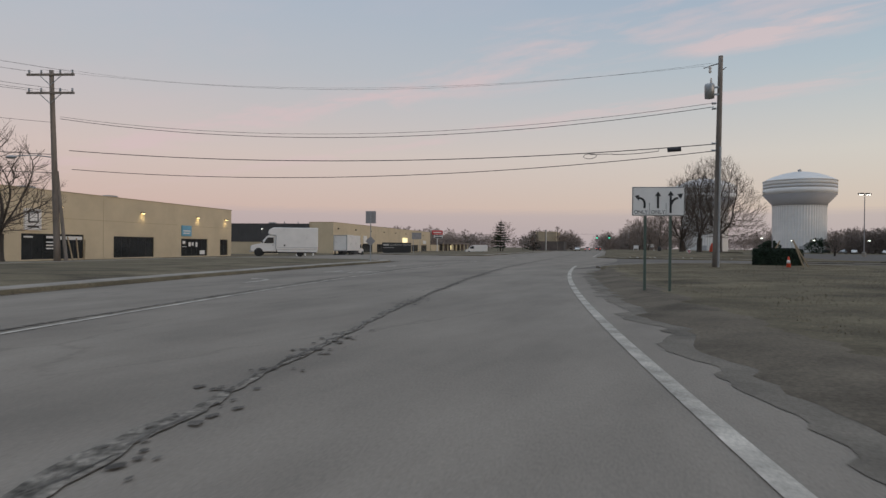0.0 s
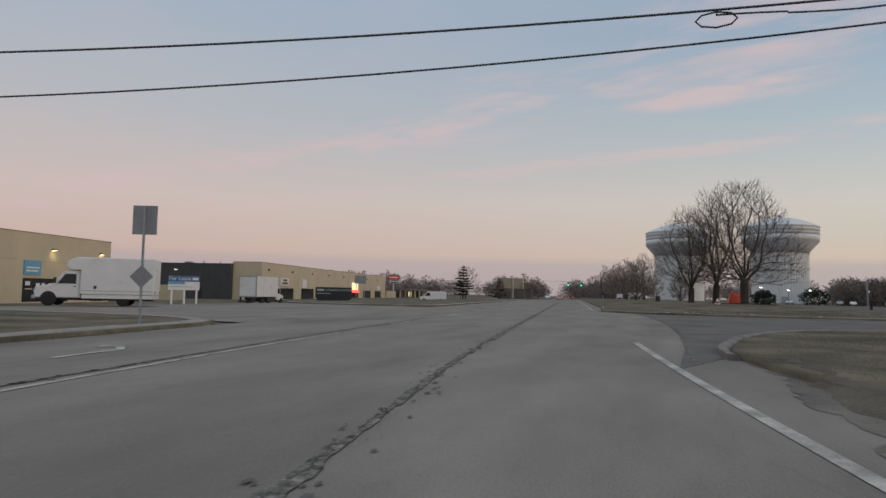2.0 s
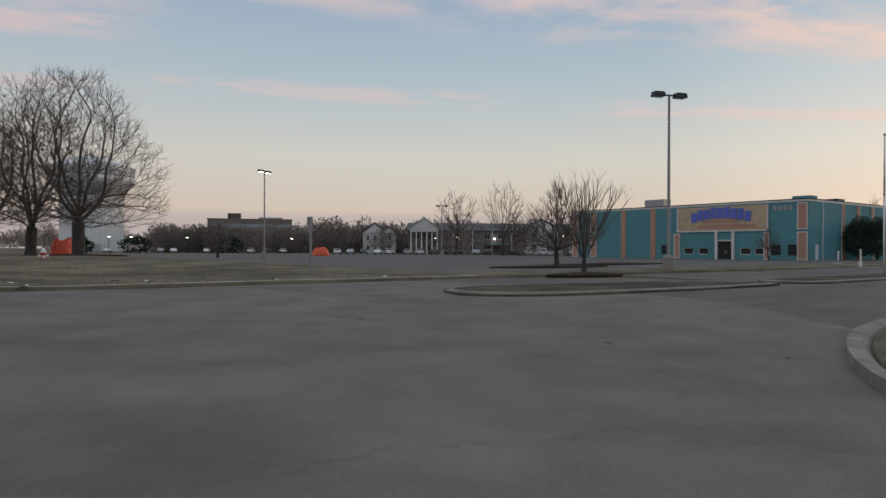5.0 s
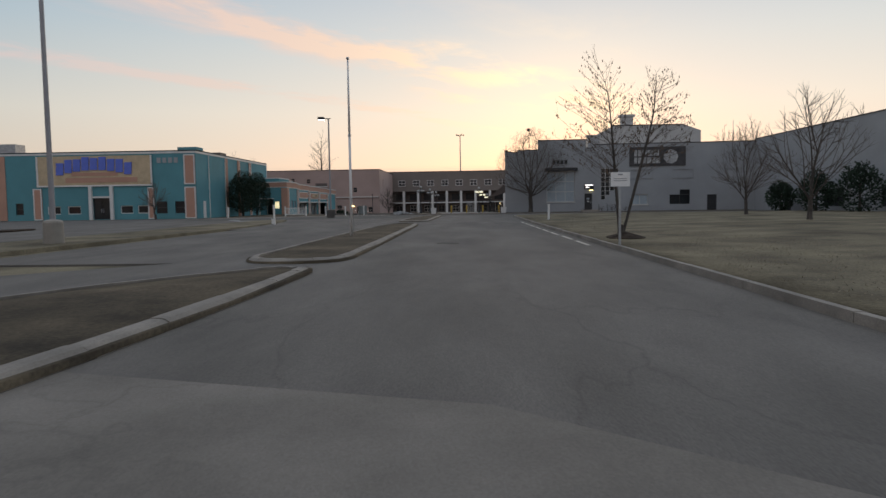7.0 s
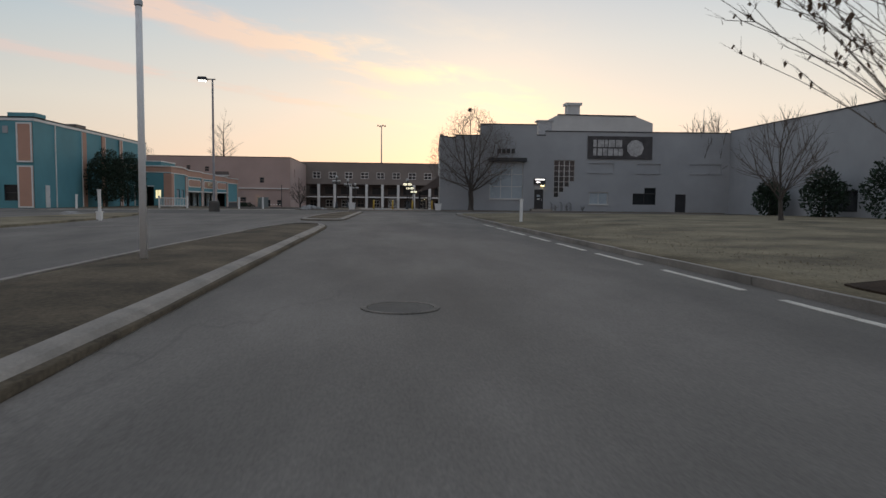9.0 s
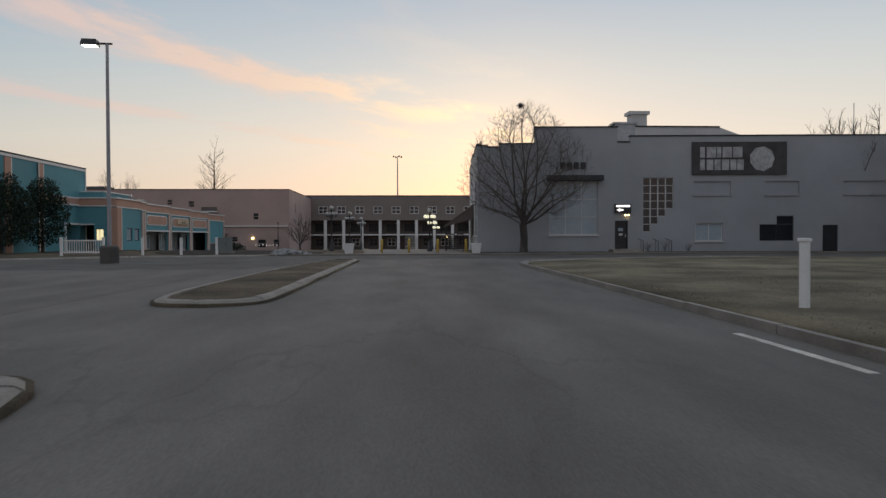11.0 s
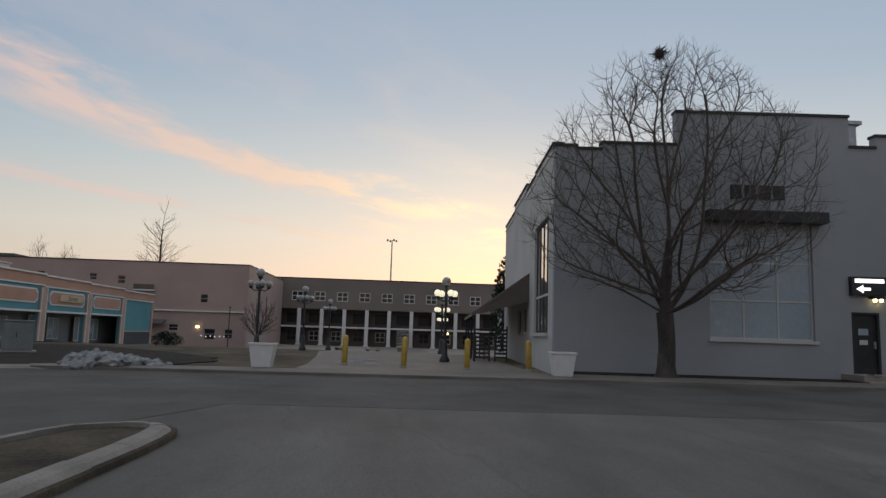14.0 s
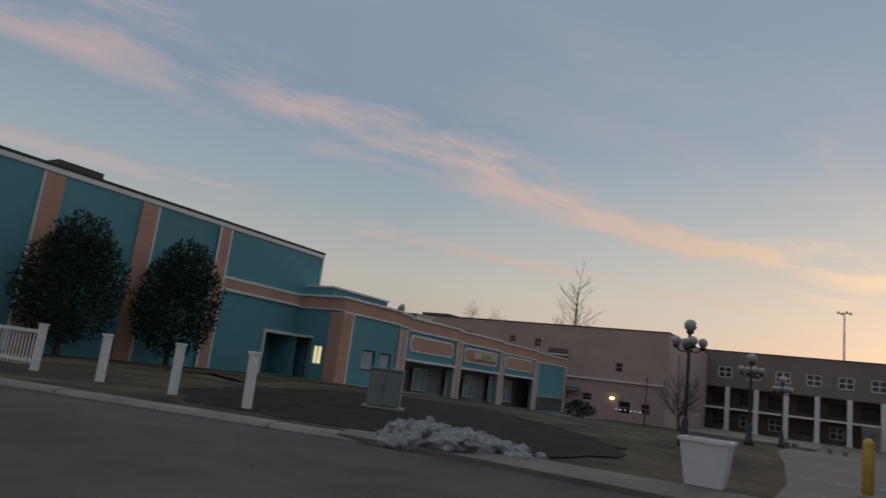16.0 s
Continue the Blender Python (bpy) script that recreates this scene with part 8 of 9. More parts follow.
# clipped hedge on the corner lawn
hd = thing("clipped_hedge", pose(4.6, 49.5, 0.12, 0, 0, -35), "dark clipped evergreen hedge on the corner lawn", "hedge")
g = Geo()
rng = random.Random(9)
for k in range(3600):
    p = Vector((rng.uniform(-1.3, 1.3), rng.uniform(-0.75, 0.75), rng.uniform(0, 1.15)))
    ax = rng.randrange(3)
    if ax == 0:
        p.x = math.copysign(1.3, p.x) * rng.uniform(0.93, 1.04)
    elif ax == 1:
        p.y = math.copysign(0.75, p.y) * rng.uniform(0.9, 1.05)
    else:
        p.z = 1.15 * rng.uniform(0.92, 1.04)
    u = Vector((rng.gauss(0, 1), rng.gauss(0, 1), rng.gauss(0, 1) + 0.6)).normalized() * 0.10
    w = u.orthogonal().normalized() * 0.035
    g.add([p - u, p + w, p + u, p - w], [(0, 1, 2, 3)])
g.box(-1.2, 1.2, -0.66, 0.66, 0, 1.05)
part("foliage", g, NEEDLES, hd)
for k, (x, y, tx) in enumerate(((4.0, 50.9, 0.9), (5.6, 44.6, -0.6), (5.9, 44.8, -0.9))):
    g = Geo().tube((0, 0, 0), (tx, 0.3, 1.75), 0.045, 0.045, 5)
    tagged(part("timber_stake", g, TIMBER, m=pose(x, y, 0.1)), "pale timber stake leaning over the lawn", "stake", "stakes by the hedge")


def conifer(x, y, z, seed, h, w, label):
    """A tall pine: whorls of boughs with gaps of sky between, each bough a flat spray of needle tufts that turns up at its end."""
    rng = random.Random(seed)
    t = thing("conifer", pose(x, y, z), label, "tree")
    part("trunk", Geo().tube((0, 0, -0.2), (0, 0, h), 0.3, 0.04, 8), BARK, t)
    g = Geo()
    zz = h * 0.1
    while zz < h * 0.98:
        f = zz / h
        reach = w / 2 * (min(1.0, 1.5 * (1 - f)) ** 0.9) * rng.uniform(0.6, 1.1)
        spin = rng.random() * 6.28
        for j in range(6):
            a = spin + 6.28 * j / 6 + rng.uniform(-0.35, 0.35)
            out = reach * rng.uniform(0.6, 1.15)
            way = Vector((math.cos(a), math.sin(a), 0))
            base, tip = Vector((0, 0, zz)), way * out + Vector((0, 0, zz + out * rng.uniform(0.0, 0.22)))
            g.tube(base, tip, 0.07, 0.03, 3)
            for i in range(int(30 + 50 * out / w * 2)):
                k = rng.uniform(0.3, 1.05)
                c = base.lerp(tip, k) + Vector((-way.y, way.x, 0)) * rng.gauss(0, 0.16 * out * k) + Vector((0, 0, rng.gauss(0.05, 0.09)))
                u = way * 0.45 + Vector((rng.gauss(0, 0.2), rng.gauss(0, 0.2), rng.gauss(0.1, 0.09)))
                v = u.cross(Vector((rng.gauss(0, 0.5), rng.gauss(0, 0.5), 1))).normalized() * 0.22
                g.add([c - u, c + v, c + u, c - v], [(0, 1, 2, 3)])
        zz += h * 0.088 * rng.uniform(0.75, 1.25)
    part("crown", g, PINE, t)


conifer(-87.8, 301.4, -0.7, 1, 13.6, 9.4, "tall layered dark conifer beside the road")
conifer(-74.1, 310.0, -0.7, 2, 9.0, 8.0, "dark conifer beside the tan office")


# far winter woods, too many trees to count
def winter_woods():
    forms = []
    for k in range(8):
        rng = random.Random(200 + k)
        thicket = k >= 5
        pts = crown_points(rng, 150, 0.06 if thicket else 0.16, 0.95, 0.5 if thicket else 0.4, DOME, k, 0.55)
        P, parent, lead = arbor(rng, Vector((0, 0, -0.03)), Vector((0, 0, 0.03 if thicket else 0.1)), pts, 0.5, 0.14, 0.01)
        segs = tree_segments(rng, P, parent, lead, 0.02, 0.0028, 4, 0.1, 0.1)
        g = Geo()
        for p, q, a, b, lv in segs:
            # far off a limb is a thin blade, a spray of twigs a broader one
            s_ = (q - p).cross(Vector((rng.gauss(0, 1), rng.gauss(0, 1), rng.gauss(0, 0.4)))).normalized()
            if lv == 4:
                g.add([p - s_ * 0.003, p + s_ * 0.003, q + s_ * 0.008, q - s_ * 0.008], [(0, 1, 2, 3)])
            else:
                g.add([p - s_ * a, p + s_ * a, q + s_ * b, q - s_ * b], [(0, 1, 2, 3)])
        forms.append((np.array([tuple(v) for v in g.v]), [tuple(f) for f in g.f]))
    rng = random.Random(77)
    spots = []
    for k in range(430):
        a = radians(rng.uniform(13, 70))
        d = rng.choice((rng.uniform(212, 240), rng.uniform(236, 330), rng.uniform(250, 290)))
        spots.append((-5 + d * math.sin(a), 58 + d * math.cos(a), rng.uniform(8.0, 13.0) * (0.78 if math.degrees(a) < 26 else 1.0), rng.randrange(5)))
    for k in range(120):
        a = radians(rng.uniform(13, 33))
        d = rng.uniform(215, 262)
        spots.append((-5 + d * math.sin(a), 58 + d * math.cos(a), rng.uniform(7.5, 10.0), rng.randrange(5)))
    for k in range(420):
        a = radians(rng.uniform(13, 60))
        d = rng.uniform(213, 262)
        spots.append((-5 + d * math.sin(a), 58 + d * math.cos(a), rng.uniform(3.5, 7.5), 5 + rng.randrange(3)))
    for k in range(150):
        y = rng.uniform(420, 700)
        spots.append((edge_x(y) + rng.choice((-1, 1)) * rng.uniform(16, 150) - 8, y, rng.uniform(9, 16), rng.randrange(5)))
    for k in range(110):
        y = rng.uniform(240, 420)
        spots.append((edge_x(y) + rng.uniform(11, 24), y, rng.uniform(5, 9), rng.randrange(8)))
    for k in range(70):
        y = rng.uniform(430, 560)
        spots.append((edge_x(y) + rng.choice((-36, 6)) + rng.uniform(-14, 14), y, rng.uniform(9, 14), rng.randrange(8)))
    for k in range(70):
        spots.append((rng.uniform(-230, -125), rng.uniform(330, 430), rng.uniform(8, 14), rng.randrange(5)))
    for k in range(50):
        spots.append((rng.uniform(90, 220), rng.uniform(165, 225), rng.uniform(6, 11), rng.randrange(8)))
    V, F, n = [], [], 0
    for x, y, h, kind in spots:
        # keep clear of the inn, the house and the tanks
        if -15 < (x - 99.7) * 0.6 + (y - 215.1) * 0.8 < 15 and -2 < (x - 99.7) * 0.8 - (y - 215.1) * 0.6 < 53:
            continue
        if math.hypot(x - 42.9, y - 362.5) < 18 or math.hypot(x - 0.6, y - 393) < 18 or math.hypot(x - 102, y - 237) < 11:
            continue
        v, f = forms[kind]
        a = rng.random() * 6.28
        c, s_ = math.cos(a), math.sin(a)
        w = h * rng.uniform(0.95, 1.35)
        V.append(np.stack([x + w * (v[:, 0] * c - v[:, 1] * s_), y + w * (v[:, 0] * s_ + v[:, 1] * c), h * v[:, 2] + land(x, y) - 0.3], 1))
        F += [tuple(i + n for i in q) for q in f]
        n += len(v)
    me = bpy.data.meshes.new("winter_woods")
    me.from_pydata(np.concatenate(V).tolist(), [], F)
    me.materials.append(WOODS_HAZED)
    tagged(new("winter_woods", me), "far belt of bare brown winter trees", "woods", "", "stuff")


winter_woods()


# ---- water tanks ----
def water_tank(x, y, s, label):
    t = thing("water_tank", pose(x, y, -0.3, 0, 0, 0), label, "water tank", "water tanks")
    R = 16.0 * s
    part("dome", Geo().lathe([(R * 1.015, 33.9 * s), (R * 1.015, 34.15 * s), (R * 0.97, 34.6 * s), (R * 0.75, 36.3 * s), (R * 0.5, 37.7 * s), (R * 0.22, 38.6 * s), (0.3, 38.85 * s)], 56), TANK_PAINT, t, smooth=True)
    for z0, z1, mat in ((31.9, 33.9, TANK_PAINT), (30.4, 31.9, TANK_MID), (27.7, 30.4, TANK_PAINT)):
        part("shell_band", Geo().lathe([(R, z0 * s), (R, z1 * s)], 56), mat, t, smooth=True)
    part("taper", Geo().lathe([(R * 0.745, 22.4 * s), (R * 0.755, 23.2 * s), (R * 1.004, 27.7 * s)], 56), TANK_BAND, t, smooth=True)
    # fluted column
    n = 60
    rr = lambda k: R * (0.735 if k % 2 else 0.72)
    g = Geo()
    ring = lambda z, w: [(rr(k) * w * math.cos(math.pi * k / n), rr(k) * w * math.sin(math.pi * k / n), z) for k in range(2 * n)]
    zs = [(0.0, 1.0), (21.6 * s, 1.0), (22.4 * s, 1.02)]
    verts = [v for z, w in zs for v in ring(z, w)]
    g.add(verts, [(j * 2 * n + k, j * 2 * n + (k + 1) % (2 * n), (j + 1) * 2 * n + (k + 1) % (2 * n), (j + 1) * 2 * n + k) for j in range(2) for k in range(2 * n)])
    part("column", g, TANK_PAINT, t, "fluted pale column")
    part("vent", Geo().lathe([(0.8, 38.6 * s), (0.8, 39.5 * s), (1.1, 39.6 * s), (0.1, 40.1 * s)], 10), GALV, t)
    part("door", Geo().box(-1.2, 1.2, -R * 0.752, -R * 0.70, 0.3, 3.2), TANK_BAND, t)


water_tank(42.9, 362.5, 1.0, "pale banded water tank on a fluted column")
water_tank(0.6, 393.0, 1.02, "pale banded water tank on a fluted column")


# ---- traffic signals far ahead ----
def signal_span():
    y = 300.0
    for x, k in ((-29.8, 0), (-66.0, 1)):
        p = thing("signal_pole", pose(x, y, 0), "grey steel signal pole at the far crossing", "signal pole", "signal poles")
        part("shaft", Geo().tube((0, 0, -0.1), (0, 0, 9.2), 0.3, 0.2, 10), GALV, p)
    wire((-29.8, y, 7.6), (-66.0, y, 7.6), 0.5, 0.03)
    for x in (-38.2, -43.4):
        s = thing("traffic_signal", pose(x, y, 6.0), "hanging traffic signal showing green", "traffic signal", "traffic signals")
        part("housing", Geo().box(-0.3, 0.3, -0.25, 0.25, -0.7, 0.75), BLACK, s, bevel=0.04)
        part("lens", Geo().lathe([(0.24, 0), (0.24, 0.05)], 14), SIGNAL_GREEN, s, m=Matrix.Translation((0, -0.25, -0.42)) @ Matrix.Rotation(math.pi / 2, 4, "X"))
        part("lens", Geo().lathe([(0.2, 0), (0.2, 0.05)], 14), DARK_TRIM, s, m=Matrix.Translation((0, -0.25, 0.05)) @ Matrix.Rotation(math.pi / 2, 4, "X"))
        part("lens", Geo().lathe([(0.2, 0), (0.2, 0.05)], 14), DARK_TRIM, s, m=Matrix.Translation((0, -0.25, 0.48)) @ Matrix.Rotation(math.pi / 2, 4, "X"))
        part("hanger", Geo().tube((0, 0, 0.75), (0, 0, 1.35), 0.03), GALV, s)


signal_span()
for x, y in ((-78, 352), (-84, 360), (-70, 345), (-95, 322)):
    p = utility_pole("utility_pole", pose(x, y, -0.9), 11.5, 0.2, 0.14, 0.0, "distant wooden utility pole")
    part("crossarm", Geo().box(-1.1, 1.1, -0.18, -0.08, 10.9, 11.05), WOOD_POLE, p)


# ---- small things on the lawn and the lot ----
hy = thing("fire_hydrant", pose(-1.9, 104.5, 0.3), "white topped fire hydrant with a red barrel", "hydrant")
part("barrel", Geo().lathe([(0.24, 0), (0.24, 0.06), (0.15, 0.1), (0.15, 0.62), (0.2, 0.66), (0.2, 0.7)], 14), SIGN_RED, hy, smooth=True)
part("bonnet", Geo().lathe([(0.18, 0.7), (0.16, 0.8), (0.08, 0.9), (0.05, 0.98), (0.02, 1.0)], 14), SIGN_WHITE, hy, smooth=True)
part("outlet", Geo().tube((-0.28, 0, 0.5), (0.28, 0, 0.5), 0.08, 0.08, 10), SIGN_WHITE, hy)
part("outlet", Geo().tube((0, -0.28, 0.45), (0, 0, 0.45), 0.1, 0.1, 10), SIGN_WHITE, hy)
tb = thing("litter_bin", pose(-8.2, 143.0, 0.45), "dark round litter bin on the lawn", "bin")
part("drum", Geo().lathe([(0.33, 0), (0.38, 0.1), (0.4, 0.85), (0.36, 0.9)], 16), BLACK, tb, smooth=True)
part("lid", Geo().lathe([(0.41, 0.9), (0.35, 1.05), (0.1, 1.12)], 16), BLACK, tb, smooth=True)
for x, y, w, h in ((-17.0, 190, 1.2, 1.6), (-13.5, 188, 2.6, 1.9)):
    s = thing("yard_sign", pose(x, y, 0.4, 0, 0, 4), "small pale board on two posts by the road", "sign board", "yard signs")
    part("panel", Geo().box(-w / 2, w / 2, -0.03, 0.03, h - 0.9, h), SIGN_WHITE, s)
    for k in (-1, 1):
        part("post", Geo().box(k * w / 2 - 0.06, k * w / 2 + 0.06, 0.03, 0.1, -0.3, h), SIGN_WHITE, s)


def netting(x, y, z, w, h, d, seed, label):
    """A slumped roll of orange plastic barrier fence."""
    rng = random.Random(seed)
    g = Geo()
    n, m = 26, 9
    for k in range(n + 1):
        a = 2 * math.pi * k / n
        rx, ry = w / 2 * (1 + 0.1 * math.sin(3 * a + seed)), d / 2 * (1 + 0.12 * math.cos(2 * a))
        for j in range(m + 1):
            f = j / m
            bulge = 1 - 0.42 * f ** 2.2 + 0.05 * math.sin(7 * a + 9 * f)
            g.v.append((rx * bulge * math.cos(a), ry * bulge * math.sin(a), h * f * (1 + 0.12 * math.sin(2 * a + seed))))
    for k in range(n):
        for j in range(m):
            q = k * (m + 1) + j
            g.f.append((q, q + m + 1, q + m + 2, q + 1))
    t = thing("barrier_roll", pose(x, y, z), label, "barrier", "orange barriers")
    net = part("netting", g, ORANGE, t, smooth=True)
    mod = net.modifiers.new("thickness", "SOLIDIFY")
    mod.thickness = 0.05
    part("core", Geo().lathe([(min(w, d) * 0.30, 0), (min(w, d) * 0.26, h * 0.92), (0.05, h * 0.95)], 14), ORANGE, t)


netting(2.0, 126.8, 0.5, 2.1, 1.6, 1.5, 1, "slumped orange plastic barrier roll behind the trees")
netting(51.0, 172.5, 0.0, 3.4, 1.5, 2.0, 4, "slumped orange plastic barrier roll on the lot")
tc_ = thing("traffic_cone", pose(4.6, 43.2, 0.12), "orange traffic cone with a white collar", "traffic cone")
part("base", Geo().box(-0.2, 0.2, -0.2, 0.2, 0, 0.04), ORANGE, tc_)
part("cone", Geo().lathe([(0.15, 0.04), (0.035, 0.75), (0.03, 0.76)], 16), ORANGE, tc_, smooth=True)
part("collar", Geo().lathe([(0.105, 0.36), (0.075, 0.55)], 16), SIGN_WHITE, tc_, smooth=True)


def lot_lamp(x, y, z, h, turn, heads, lit, label, base=True, shade_w=0.8, base_mat=None, base_r=0.36):
    p = thing("lot_lamp", pose(x, y, z, 0, 0, turn), label, "street lamp", "parking lot lamps")
    if base:
        part("footing", Geo().lathe([(base_r, -0.2), (base_r, 0.78), (base_r - 0.03, 0.86), (base_r - 0.12, 0.9), (0.1, 0.92)], 18), base_mat or CONCRETE, p)
    part("pole", Geo().tube((0, 0, 0.0), (0, 0, h), 0.11, 0.075, 10), SIGN_BACK, p)
    part("bracket", Geo().box(-0.25 if heads == 1 else -0.5, 0.5, -0.04, 0.04, h - 0.06, h + 0.03), BLACK, p)
    for k in ((1,) if heads == 1 else (-1, 1)):
        hd_ = part("head", Geo().tapered(k * 0.8 - shade_w / 2, k * 0.8 + shade_w / 2, -0.28, 0.28, h - 0.14, k * 0.8 - shade_w / 2 + 0.06, k * 0.8 + shade_w / 2 - 0.06, -0.23, 0.23, h + 0.16), BLACK, p, bevel=0.02)
        part("lens", Geo().box(k * 0.8 - 0.32, k * 0.8 + 0.32, -0.2, 0.2, h - 0.17, h - 0.141), LAMP_COLD if lit else GLASS_PALE, hd_)


lot_lamp(27.3, 141.5, 0.0, 11.5, 35, 2, True, "twin-headed lot lamp, lit, on a slim pole", shade_w=1.0)
lot_lamp(29.65, 81.6, 0.1, 11.0, -20, 2, False, "twin-headed lot lamp with dark boxed heads")
lot_lamp(79.2, 81.1, 0.0, 11.0, 95, 1, True, "single-headed lot lamp, lit, on a slim pole and dark footing", base_mat=ASPHALT_DARK, base_r=0.44)
lot_lamp(71.5, 161.5, 0.0, 9.8, -36, 2, False, "twin-headed lot lamp on a slim pole")
lot_lamp(86.0, 143.5, 0.0, 9.8, 20, 1, False, "single-headed lot lamp on a slim pole")
fp = thing("flagpole", pose(32.6, 70.6, 0.1), "slim pale flagpole without a flag", "flagpole")
part("lower_pole", Geo().tube((0, 0, -0.1), (0, 0, 4.2), 0.06, 0.052, 12), TRIM, fp, smooth=True)
part("upper_pole", Geo().tube((0, 0, 4.2), (0, 0, 7.3), 0.05, 0.035, 12), TRIM, fp, smooth=True)
part("collar", Geo().lathe([(0.05, 4.15), (0.068, 4.17), (0.068, 4.23), (0.05, 4.25)], 12), GALV, fp)
part("finial", Geo().ball((0, 0, 7.36), 0.07, n=10, m=6), GALV, fp)
ma = thing("light_mast", pose(272.0, 68.9, -1.6), "tall far light mast with a ring of lamps", "street lamp")
part("pole", Geo().tube((0, 0, 0), (0, 0, 30.0), 0.35, 0.16, 10), GALV, ma)
for k in range(4):
    a = math.pi / 2 * k + 0.4
    part("lamp", Geo().tapered(1.4 * math.cos(a) - 0.55, 1.4 * math.cos(a) + 0.55, 1.4 * math.sin(a) - 0.3, 1.4 * math.sin(a) + 0.3, 29.6, 1.4 * math.cos(a) - 0.3, 1.4 * math.cos(a) + 0.3, 1.4 * math.sin(a) - 0.2, 1.4 * math.sin(a) + 0.2, 30.1), BLACK, ma)
nb = thing("notice_board", pose(24.67, 61.16, 0.05, 0, 0, -84), "small white notice board on a thin post", "sign board")
part("post", Geo().box(-0.03, 0.03, 0.0, 0.05, -0.2, 2.2), GALV, nb)
pn = part("panel", Geo().box(-0.29, 0.29, -0.02, 0.0, 1.78, 2.2), SIGN_WHITE, nb)
part("print_bar", Geo().box(-0.07, 0.07, -0.026, -0.021, 2.11, 2.15).box(-0.2, 0.2, -0.026, -0.021, 2.0, 2.02).box(-0.2, 0.2, -0.026, -0.021, 1.94, 1.96), SIGN_BACK, pn)
pk = thing("sign_post", pose(7.5, 86.5, 0.15), "thin grey post with a small side-on sign", "sign post")
part("post", Geo().box(-0.05, 0.05, -0.05, 0.05, -0.2, 2.6), SIGN_BACK, pk)
part("panel", Geo().box(-0.06, -0.05, -0.3, 0.3, 2.0, 2.75), SIGN_BACK, pk)
mh = thing("manhole_cover", pose(28.1, 66.4, 0.006), "round dark iron manhole cover in the drive", "manhole cover")
part("ring", Geo().lathe([(0.42, 0), (0.42, 0.012), (0.36, 0.012), (0.36, 0.0)], 24), ASPHALT_SEAM, mh)
part("lid", Geo().lathe([(0.35, 0), (0.35, 0.010), (0.02, 0.014)], 24), ASPHALT_DARK, mh)


# ---- inn, houses, office and parked cars beyond the lot ----
def toward(cx, cy, head):
    """The pose of a front that faces back along a heading, clockwise from +y."""
    return pose(cx, cy, 0, 0, 0, -head)


def gable(parent, x0, x1, y0, y1, z, rise, mat, name="roof"):
    """A roof with its ridge running into the depth."""
    xm = (x0 + x1) / 2
    return part(name, Geo().extrude_y([(x0 - 0.4, z), (xm, z + rise), (x1 + 0.4, z), (x1 + 0.4, z + 0.22), (xm, z + rise + 0.25), (x0 - 0.4, z + 0.22)], y0 - 0.4, y1), mat, parent)


inn = thing("inn", toward(99.7, 215.1, 36), "long pale two-storey inn with a white columned portico", "building")
wl = [(1.5 + 4.0 * k, 3.1 + 4.0 * k, 1.0, 2.6) for k in range(12)] + [(1.5 + 4.0 * k, 3.1 + 4.0 * k, 4.2, 5.8) for k in range(12)]
part("wall", wall_with_holes(Geo(), 50, 6.8, wl, 0, 0.3), BACK_WALL, inn)
# black block in the inn paints the shade behind its windows
part("shade_core", Geo().box(0.5, 49.5, 1.0, 12, 0, 6.5), BLACK, inn)
for w in wl:
    window(inn, *w, cols=2, rows=1, y=0.1, bar=0.09, frame_mat=TRIM)
part("roof", Geo().extrude_x([(-0.8, 6.7), (6.0, 9.0), (13, 6.7), (13, 6.5), (-0.8, 6.5)], -0.5, 50.5), ROOF, inn)
po = part("portico", Geo().box(0.5, 8.5, -5.5, -0.01, 6.2, 6.8), TRIM, inn, "white columned portico")
gable(po, 0.5, 8.5, -5.5, 3, 6.8, 3.2, PALE_WALL)
part("pediment", Geo().extrude_y([(0.3, 6.81), (8.7, 6.81), (4.5, 9.9)], -5.6, -5.3), TRIM, po, "white boarded pediment")
for k in range(6):
    part("column", Geo().tube((0.9 + 1.44 * k, -5.2, 0), (0.9 + 1.44 * k, -5.2, 6.2), 0.22, 0.19, 10), TRIM, po)
for k in range(7):
    part("gallery_post", Geo().box(12.5 + 5.5 * k, 12.8 + 5.5 * k, -1.5, -1.2, 0, 6.6), TRIM, inn)
gb = part("front_gable", wall_with_holes(Geo(), 9, 7.2, [(1.5, 3, 1, 2.8), (6, 7.5, 1, 2.8), (1.5, 3, 4.4, 6), (6, 7.5, 4.4, 6)], -3, -2.7), PALE_WALL, inn, m=pose(33, 0, 0))
gable(inn, 33, 42, -3, 5, 7.2, 2.6, ROOF, "gable_roof")
part("gable_wall", Geo().extrude_y([(33.2, 7.2), (41.8, 7.2), (37.5, 9.65)], -3.0, -2.7), TRIM, inn)
for x, z in ((13.8, 4.8), (24.5, 4.4), (44, 5.2)):
    part("wall_lamp", Geo().ball((x, -0.4, z), 0.28, n=8, m=5), LAMP_COLD, inn, "lit wall lamp")
part("green_awning", Geo().extrude_x([(-2.6, 2.5), (-0.02, 3.4), (-0.02, 2.5)], 22, 30), GREEN_PAINT, inn)
